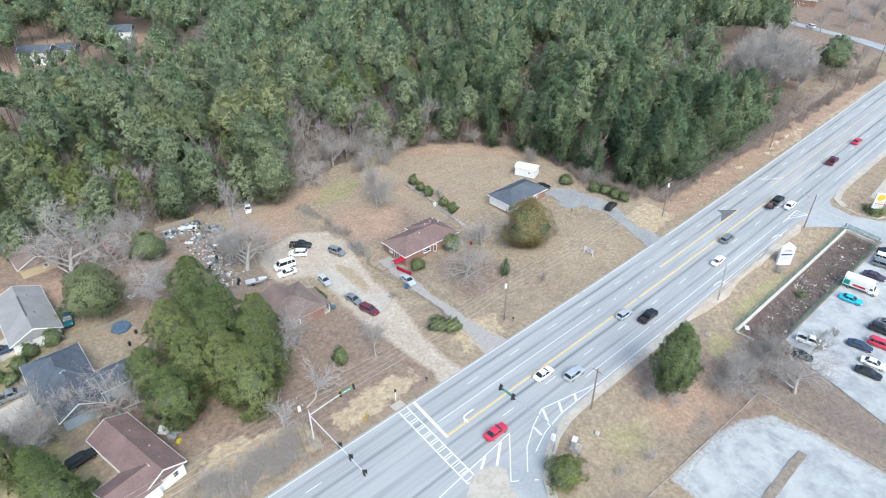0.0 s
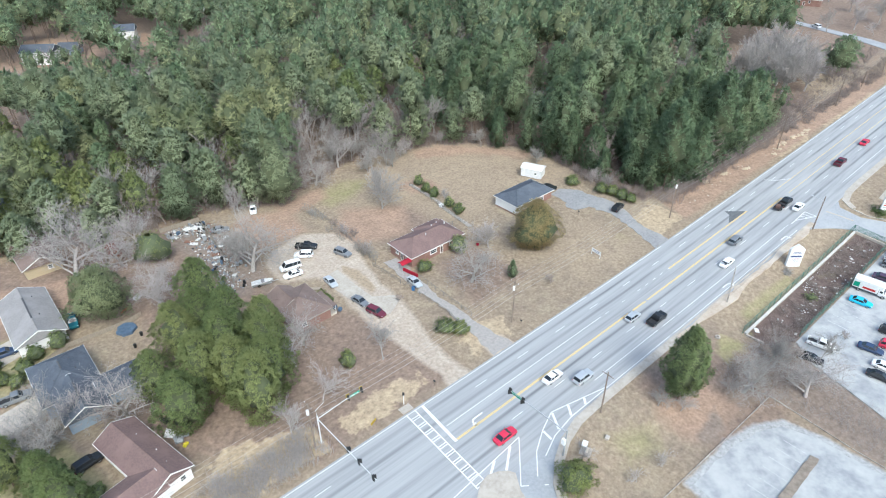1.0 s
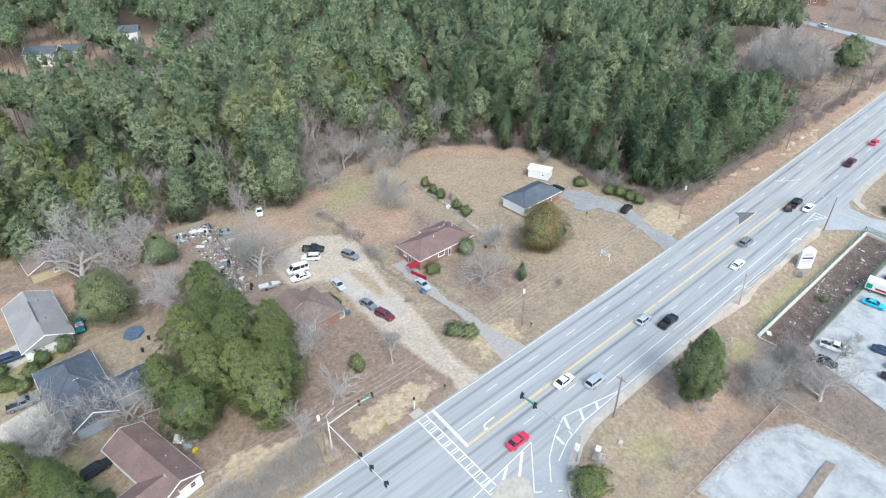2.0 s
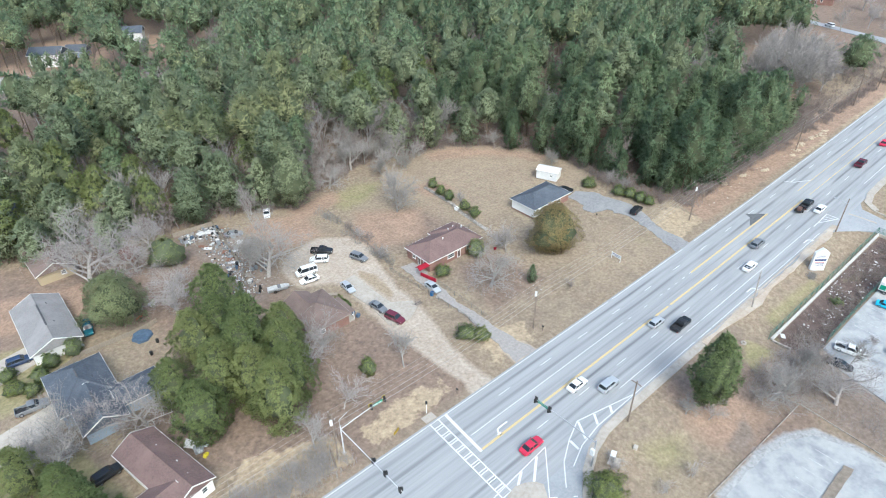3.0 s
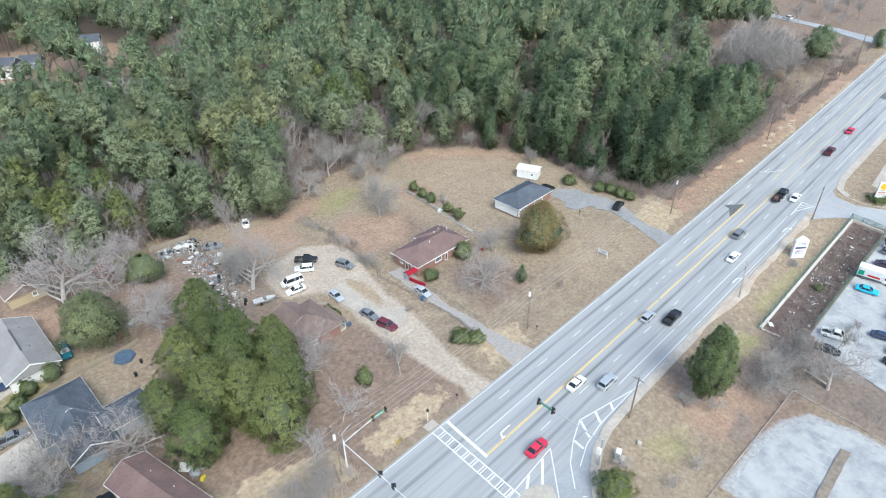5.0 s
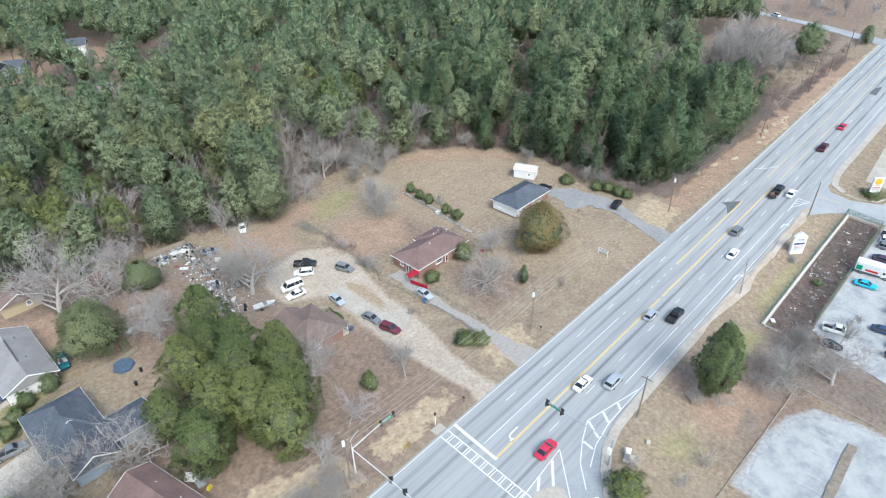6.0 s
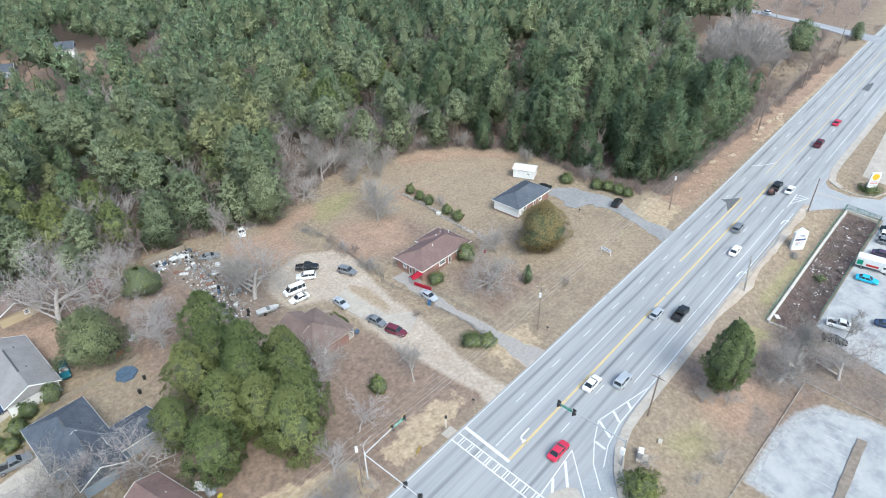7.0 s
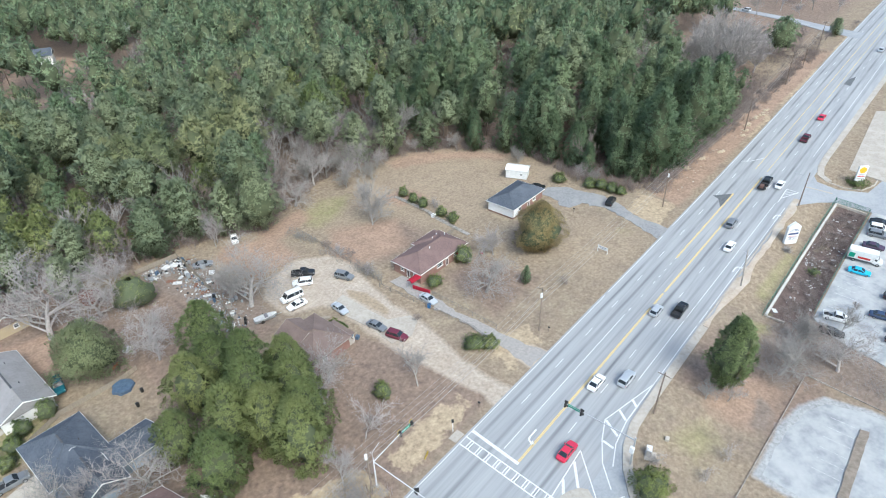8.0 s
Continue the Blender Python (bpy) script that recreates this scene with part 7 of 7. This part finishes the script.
part("awning", MB().box(0.1, 0, 2.4, 1.6, 6.6, 0.12, 0, 0.03), ROOF_TAN, po)
for x, y in ((52.0, 96.4), (51.6, 97.8)):
    whole("storage_tub", MB().box(0, 0, -0.02, 0.9, 0.7, 0.7, 0, 0.05), BLUE_TARP, "blue storage tub beside the porch", "tub", "tubs", at=pose(x, y, 0, 0, 0, 25))

# junk
JUNK_MATS = [surf("dirty_white_sheet", (0.68, 0.67, 0.65), (0.46, 0.45, 0.43), 0.4, 0.6), surf("rusty_sheet", (0.24, 0.12, 0.075), (0.17, 0.09, 0.06), 0.2, 0.8), surf("faded_timber", (0.31, 0.275, 0.24), (0.22, 0.195, 0.17), 0.2, 0.9), BLUE_TARP, surf("grey_plastic", (0.30, 0.31, 0.32), (0.24, 0.25, 0.26), 0.3, 0.6), SIGNAL_BLACK, surf("faded_red_plastic", (0.30, 0.16, 0.13), (0.24, 0.13, 0.11), 0.3, 0.6)]


def junk_protos():
    out = []
    r = random.Random(44)
    for m_, lb in ((0, "white metal sheet"), (1, "rusty metal sheet"), (2, "grey plywood sheet")):
        mb = MB()
        pts = [(-0.9, -0.5), (0.85, -0.55), (0.95, 0.45), (-0.8, 0.55)]
        mb.rings([[(x, y, 0.0 + 0.15 * abs(x)) for x, y in pts], [(x, y, 0.04 + 0.15 * abs(x)) for x, y in pts]])
        out.append(("scrap_sheet", mb, JUNK_MATS[m_], "bent %s in the junk yard" % lb, "scrap"))
    for m_ in (0, 4):
        mb = MB().box(0, 0, 0, 0.75, 0.7, 1.0, 0, 0.05).box(0, -0.36, 0.1, 0.6, 0.04, 0.75)
        out.append(("appliance", mb, JUNK_MATS[m_], "discarded %s household appliance" % ("white" if m_ == 0 else "grey"), "appliance"))
    for m_, c in ((3, "blue"), (5, "black"), (6, "red")):
        out.append(("drum", MB().tube([(0, 0, 0), (0, 0, 0.3), (0, 0, 0.6), (0, 0, 0.88)], [0.29, 0.3, 0.29, 0.28], 10), JUNK_MATS[m_], "old %s drum in the junk yard" % c, "drum"))
    out.append(("plank", MB().box(0, 0, 0.02, 2.6, 0.24, 0.06, 0, 0.015), JUNK_MATS[2], "loose grey plank in the junk yard", "plank"))
    mb = MB()
    prof = [(-0.1, 0.2), (-0.1, 0.3), (0.1, 0.3), (0.1, 0.2)]
    mb.rings([[(math.cos(2 * math.pi * k / 12) * q, math.sin(2 * math.pi * k / 12) * q, 0.1 + z) for z, q in prof] for k in range(13)], caps=False)
    out.append(("old_tyre", mb, TYRE, "worn black tyre lying flat", "tyre"))
    for m_, c in ((0, "white"), (2, "brown"), (4, "grey")):
        out.append(("crate", MB().box(0, 0, 0, 0.7, 0.5, 0.45, 0, 0.03).box(0, 0, 0.45, 0.5, 0.3, 0.05), JUNK_MATS[m_], "broken %s crate among the junk" % c, "crate"))
    for m_, c in ((5, "black"), (0, "white"), (4, "grey")):
        mb = MB()
        mb.blob(0, 0, 0.25, 0.45, r)
        out.append(("rubbish_bag", mb, JUNK_MATS[m_], "full %s rubbish bag on the heap" % c, "rubbish bag"))
    return out


protos_j = [(n, mb.mesh(n, m_), lb, ct) for n, mb, m_, lb, ct in junk_protos()]
for i in range(330):
    u = rng.random()
    if u < 0.35:
        x, y = rng.uniform(34.5, 45), rng.uniform(150.5, 154.5)
    elif u < 0.85:
        v = rng.random()
        x, y = 43.0 - 5 * v + rng.gauss(0, 1.9), 151 - 32 * v + rng.gauss(0, 1.5)
    else:
        x, y = rng.uniform(37, 46), rng.uniform(118, 150)
    n, me, lb, ct = protos_j[rng.choice([0, 0, 1, 2, 2, 3, 4, 4, 6, 8, 8, 9, 10, 12, 12, 13, 13, 14, 15, 15, 2, 5])]
    ob = tagged(new(n, me), lb, ct, "junk pile")
    ob.matrix_basis = Matrix.LocRotScale((x, y, gz(x, y) - 0.06), Euler((rng.uniform(-0.12, 0.12), rng.uniform(-0.12, 0.12), rng.uniform(0, 6.28))), [0.35 + 0.95 * rng.random() ** 2] * 3)
for x, y, rz in ((40.0, 152.4, 20), (42.4, 151.2, -30), (46.0, 141.5, 60)):
    ob = tagged(new("mattress", MB().box(0, 0, 0, 2.0, 1.4, 0.25, 0, 0.1).mesh("mattress", JUNK_MATS[0])), "dirty white mattress lying on junk", "mattress", "junk pile")
    ob.matrix_basis = pose(x, y, 0.3, 6, 4, rz)
r_ = random.Random(90)
# heap beside the brown-roofed house, and yard things near the pool
YELLOW = surf("yellow_plastic", (0.55, 0.47, 0.03), (0.48, 0.40, 0.03), 0.3, 0.5)
sheet = MB().rings([[(-1.3, -0.6, 0.1), (1.3, -0.5, 0.1), (1.25, 0.5, 0.9), (-1.2, 0.6, 1.0)], [(-1.3, -0.6, 0.16), (1.3, -0.5, 0.16), (1.25, 0.5, 0.96), (-1.2, 0.6, 1.06)]])
whole("white_board", sheet, JUNK_MATS[0], "white board leaning against the house", "board", at=pose(10.6, 86.8, -0.06, 0, 0, -50))
heap = MB()
for k in range(7):
    heap.blob(r_.uniform(-1.0, 1.0), r_.uniform(-0.7, 0.7), 0.25, r_.uniform(0.35, 0.75), r_, 0.8)
whole("covered_heap", heap, JUNK_MATS[4], "grey tarpaulin over a heap by the wall", "tarpaulin", at=pose(11.6, 85.4, -0.06, 0, 0, 20))
heap = MB()
for k in range(5):
    heap.blob(r_.uniform(-0.9, 0.9), r_.uniform(-0.5, 0.5), 0.25, r_.uniform(0.35, 0.6), r_, 0.9)
whole("covered_heap", heap, SIGNAL_BLACK, "black bags heaped at the house corner", "heap", at=pose(10.8, 91.0, -0.06, 0, 0, -10))
cart = MB().box(0, 0, 0.25, 1.1, 0.6, 0.35, 0, 0.08).box(-0.2, 0, 0.6, 0.4, 0.45, 0.3, 0, 0.08)
whole("toy_cart", cart, YELLOW, "yellow plastic cart beside the house", "toy", at=pose(11.6, 83.2, -0.2, 0, 0, 35))
whole("kayak", MB().rings([[(x, -w, 0.3), (x, 0, 0.02), (x, w, 0.3), (x, 0, 0.38)] for x, w in ((-1.2, 0.05), (-0.7, 0.32), (0, 0.4), (0.7, 0.32), (1.2, 0.05))]), surf("orange_plastic", (0.50, 0.14, 0.07), (0.42, 0.12, 0.06), 0.3, 0.5), "small orange plastic boat under the pine", "boat", at=pose(16.2, 130.4, gz(16.2, 130.4) - 0.05, 0, 0, 30))
whole("fibreglass_cover", MB().box(0, 0, 0, 1.7, 1.1, 0.5, 0, 0.12), JUNK_MATS[0], "dirty white fibreglass lid in the brush", "lid", at=pose(19.8, 132.2, gz(19.8, 132.2) - 0.05, 3, 0, 25))
pump = thing("pump_house", 99.9, 116.6, -0.05, 10, "small white well box beside the path", "well box")
part("body", MB().box(0, 0, 0, 1.2, 0.9, 0.7, 0, 0.05), WHITE_PAINT, pump)
part("lid", MB().box(0, 0, 0.7, 1.35, 1.05, 0.08, 0, 0.03), TRIM, pump)
# small scraps
for m_, lb in ((JUNK_MATS[0], "white"), (JUNK_MATS[2], "brown"), (JUNK_MATS[4], "grey"), (BLUE_TARP, "blue")):
    mb = MB()
    for i in range(270 if m_ is JUNK_MATS[0] else 420 if m_ is not BLUE_TARP else 25):
        v = r_.random()
        if r_.random() < 0.35:
            x, y = r_.uniform(34.5, 45), r_.uniform(149.5, 154.8)
        else:
            x, y = 43.5 - 6 * v + r_.gauss(0, 1.8), 151 - 31 * v + r_.gauss(0, 1.5)
        a = r_.uniform(0.06, 0.22)
        mb.box(x, y, gz(x, y) - 0.05, a * r_.uniform(0.8, 2.5), a, r_.uniform(0.06, 0.3), r_.uniform(0, 180))
    whole("junk_scraps", mb, m_, "small %s scraps strewn through the junk yard" % lb, "junk", kind="stuff")
mb = MB()
mb.rings([[(math.cos(2 * math.pi * k / 14) * q, math.sin(2 * math.pi * k / 14) * q, 0.2 + z) for z, q in ((-0.25, 0.3), (-0.25, 0.55), (0.08, 0.55), (0.08, 0.3))] for k in range(15)], caps=False)
whole("concrete_ring", mb, CONCRETE, "pale concrete ring lying on the grass", "concrete ring", at=pose(106.4, 36.0, 0))
for i in range(46):
    x, y = rng.uniform(113, 171), rng.uniform(25.5, 31.5)
    n, me, lb, ct = protos_j[rng.choice([0, 10, 11, 12, 0, 14])]
    ob = tagged(new("pale_litter", me), "scrap of pale litter in the mulch yard", "litter", "litter")
    ob.matrix_basis = Matrix.LocRotScale((x, y, -0.1), Euler((0, 0, rng.uniform(0, 6))), [rng.uniform(0.25, 0.6)] * 3)
for cx, cy, n_, w_ in ((139.3, 31.2, 14, 1.4), (138.5, 28.6, 12, 1.6), (129.8, 26.9, 10, 1.3), (150, 29, 16, 5.0), (133, 29, 10, 6.0), (160, 28, 10, 5.0)):
    for _ in range(n_):
        x, y = cx + rng.gauss(0, w_ * 1.6), min(max(cy + rng.gauss(0, w_ * 0.6), 25.3), 31.6)
        mb = MB().box(0, 0, 0, rng.uniform(0.15, 0.5), rng.uniform(0.12, 0.3), 0.05, 0, 0.02)
        whole("paper_scrap", mb, WHITE_PAINT, "scrap of white rubbish on the dark mulch", "litter", "scraps", at=pose(x, y, 0.02, rng.uniform(-25, 25), rng.uniform(-25, 25), rng.uniform(0, 180)))
whole("white_board", MB().box(0, 0, 0, 1.5, 0.9, 0.06, 0, 0.02), WHITE_PAINT, "white board lying flat at the yard corner", "board", at=pose(114.7, 31.6, 0.0, 4, 3, 35))
evergreen("shrub", 371, 1.5, 1.5, 134.2, 28.6, NEEDLES_BRIGHT, "low yellow-green shrub in the mulch yard", 50, 24, 0.16, 2.4, 0.02, "shrub", "shrubs")
for i in range(26):
    x = rng.uniform(150, 250)
    y = 70.5 + rng.gauss(0, 0.9)
    mb = MB()
    mb.blob(0, 0, 0.1, rng.uniform(0.12, 0.3), rng, 0.5)
    whole("rock", mb, GRAVEL, "pale broken rock on the roadside bank", "rock", "roadside rocks", at=pose(x, y, -0.1, 0, 0, rng.uniform(0, 360)))
# pale heaps of broken stone and sand on the bank
for x, y, r in ((230.9, 69.3, 2.6), (226, 70.2, 1.7), (217.2, 70.6, 2.2), (212, 69.4, 1.4), (206.5, 68.6, 1.2), (236, 69.6, 1.4), (189.2, 69.6, 1.6), (180.6, 72.6, 1.5), (171.2, 73.6, 1.6)):
    mb = MB()
    for k in range(16):
        a, q = rng.uniform(0, 6.28), r * math.sqrt(rng.random())
        mb.blob(math.cos(a) * q, math.sin(a) * q * 0.5, 0.05, rng.uniform(0.25, 0.6) * (1.2 - 0.5 * q / r), rng, 0.6)
    whole("stone_heap", mb, surf("pale_sandstone", (0.52, 0.43, 0.31), (0.40, 0.32, 0.23), 0.4, 0.95, 0.5, 0.2) if "pale_sandstone" not in bpy.data.materials else bpy.data.materials["pale_sandstone"], "heap of pale broken stone on the clay bank", "stone heap", "stone heaps", at=pose(x, y, -0.1, 0, 0, rng.uniform(-15, 15)))
# wheel stops and bay lines in the car parks
for k in range(16):
    x = 123.5 + 3.0 * k
    stripe(x, 23.0, x - 0.3, 18.0, 0.1, PAINT_FADED, lift=0.019)
for k in range(9):
    x = 117 + 2.9 * k
    stripe(x, 13.0, x - 0.3, 8.0, 0.1, PAINT_FADED, lift=0.019)
for k in range(6):
    stripe(89.9 - 2.65 * k, 11.2, 89.9 - 2.65 * k, 15.3, 0.08, PAINT_FADED, lift=0.019)
mb = MB().slab(ragged([(70, 9.4), (90.3, 9.4), (90.0, 10.8), (70, 10.9)], 1.2, 0.05), -0.05, 0.16)
whole("planting_bed", mb, surf("dry_soil", (0.27, 0.225, 0.18), (0.18, 0.15, 0.12), 0.8, 0.95, 0.5, 0.1), "narrow raised planting bed of dry soil", "planting bed", kind="structure")
for a, b in (((60, 22.9), (67.6, 22.6)), ((67.8, 22.6), (82, 22.0)), ((82.3, 21.95), (98.2, 21.3)), ((98.25, 21.1), (97.5, 13.5)), ((97.5, 13.2), (96.9, 6.9)), ((96.85, 6.6), (96.2, -20))):
    strip_mb, _ = strip([a, b], 0.12, -0.1, 0.08)
    whole("kerb", strip_mb, CONCRETE_OLD, "weathered concrete kerb at the car park edge", "kerb", kind="structure")

# ---- far away ----
far = [(91, 362, 20, 14, 10, WALL_WHITE, ROOF_SLATE, "white house with a blue-grey roof far in the woods", 6.0), (50, 350, 10, 14, 10, WALL_WHITE, ROOF_SLATE, "white house with a slate roof beside a clearing", 5.5), (64, 356, 10, 9, 7, WALL_BLUE, ROOF_SLATE, "small blue-grey house in the woods", 2.8), (160, 402, 15, 13, 9, WALL_WHITE, ROOF_BROWN, "far house with a faded red-brown roof", 4.5), (30, 318, 5, 10, 8, WALL_WHITE, ROOF_GREY, "pale house beside a woodland clearing", 2.8), (452, 158, -30, 16, 9, WALL_BRICK, ROOF_GREY, "low brick building beside the far street", 3.2), (6, 198, 5, 10, 9, WALL_WHITE, ROOF_SLATE, "white house with a dark blue roof behind trees", 2.8), (20, 232, 10, 12, 9, WALL_WHITE, ROOF_GREY, "white house glimpsed behind the pines", 2.8)]
for x, y, rz, L, W, wl, rf_, lb, ev in far:
    house(x, y, rz - 45, L, W, ev, 2.6, "gable", wl, rf_, lb, [(3, -2.5, ev - 1.2, 1.1, 1.3), (3, 2.5, ev - 1.2, 1.1, 1.3), (2, 0, ev - 1.2, 1.1, 1.3), (2, -2, ev - 1.2, 1.0, 1.2)], [(3, 0, 1.0, 2.05)], z=0)
mb = MB().slab([(362, 63.4), (376, 63.4), (381, 80), (389, 98), (398, 130), (404, 150), (398, 150), (391, 130), (382, 102), (372, 84)], -0.2, 0.012)
whole("side_street", mb, ASPHALT, "pale asphalt street branching off far away", "road", kind="structure")
for x, y, k, s in ((312, 80, 5, 0.9), (330, 76, 5, 0.8), (340, 78, 5, 0.8), (351, 76, 5, 0.7), (336, 84, 5, 1.0), (326, 96, 5, 1.2), (342, 92, 5, 1.0), (352, 86, 5, 0.9), (398, 100, 0, 0.8), (384, 70, 5, 0.7), (420, 190, 2, 1.0), (430, 170, 2, 0.9), (410, 210, 2, 1.0), (425, 120, 0, 1.0), (440, 185, 2, 1.1), (300, 84, 5, 1.1), (436, 200, 1, 1.1), (388, 120, 1, 0.9), (405, 112, 1, 1.1), (418, 98, 1, 1.0), (432, 108, 3, 1.0), (450, 130, 3, 1.1), (412, 160, 1, 1.2), (470, 150, 3, 1.1), (460, 110, 1, 1.0), (480, 120, 3, 1.0), (420, 85, 0, 1.0)):
    set_tree(BARE, k, x, y, s, rng.uniform(0, 360), bare_used)
car("suv", "white", 394, 128, 60, "white car parked on the far street", "parked cars", 0.0)
car("sedan", "silver", 345, 51, 0, "silver sedan far along the road", "cars on the road", 0.0)

# ---- the plan above is level: lay it on the climbing ground along the camera's sight lines ----
def settle_in_view(p):
    """Level-plan points slid along mid-path camera sight lines onto the hill, keeping that view."""
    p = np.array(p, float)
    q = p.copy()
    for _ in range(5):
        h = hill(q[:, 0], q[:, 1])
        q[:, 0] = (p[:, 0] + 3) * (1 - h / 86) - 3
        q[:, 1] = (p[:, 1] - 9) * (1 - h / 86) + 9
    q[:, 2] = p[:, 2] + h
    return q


def follow(p):
    q = np.array(p, float)
    q[:, 2] += hill(q[:, 0], np.maximum(q[:, 1], 43))
    q[:, 1] += bend(q[:, 0])
    return q


def lay_mesh(me, how):
    co = np.empty(len(me.vertices) * 3, np.float32)
    me.vertices.foreach_get("co", co)
    me.vertices.foreach_set("co", how(co.reshape(-1, 3)).astype(np.float32).ravel())
    me.update()


def cut_fine(me, longest):
    """Cuts the long edges of a wide flat slab, so that it can follow the ground."""
    bm = bmesh.new()
    bm.from_mesh(me)
    bmesh.ops.triangulate(bm, faces=bm.faces[:])
    for _ in range(9):
        far_edges = [e for e in bm.edges if e.calc_length() > longest and max(v.co.x for v in e.verts) > 20 and max(v.co.y for v in e.verts) > -20]
        if not far_edges:
            break
        bmesh.ops.subdivide_edges(bm, edges=far_edges, cuts=1)
        bmesh.ops.triangulate(bm, faces=bm.faces[:])
    bm.to_mesh(me)
    bm.free()


TILTED = ("car", "utility_trailer", "box_truck")
for ob in list(scene.objects):
    if ob.parent or ob.type not in ("MESH", "EMPTY"):
        continue
    kind_of = ob.name.split(".")[0]
    if ob in ALONG_ROAD:
        lay_mesh(ob.data, follow)
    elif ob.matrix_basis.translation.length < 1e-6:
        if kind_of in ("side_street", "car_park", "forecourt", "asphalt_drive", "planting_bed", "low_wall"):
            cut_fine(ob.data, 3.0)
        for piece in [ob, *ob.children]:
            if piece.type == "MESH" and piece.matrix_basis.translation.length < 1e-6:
                lay_mesh(piece.data, settle_in_view)
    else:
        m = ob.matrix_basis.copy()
        q = settle_in_view([m.translation])[0]
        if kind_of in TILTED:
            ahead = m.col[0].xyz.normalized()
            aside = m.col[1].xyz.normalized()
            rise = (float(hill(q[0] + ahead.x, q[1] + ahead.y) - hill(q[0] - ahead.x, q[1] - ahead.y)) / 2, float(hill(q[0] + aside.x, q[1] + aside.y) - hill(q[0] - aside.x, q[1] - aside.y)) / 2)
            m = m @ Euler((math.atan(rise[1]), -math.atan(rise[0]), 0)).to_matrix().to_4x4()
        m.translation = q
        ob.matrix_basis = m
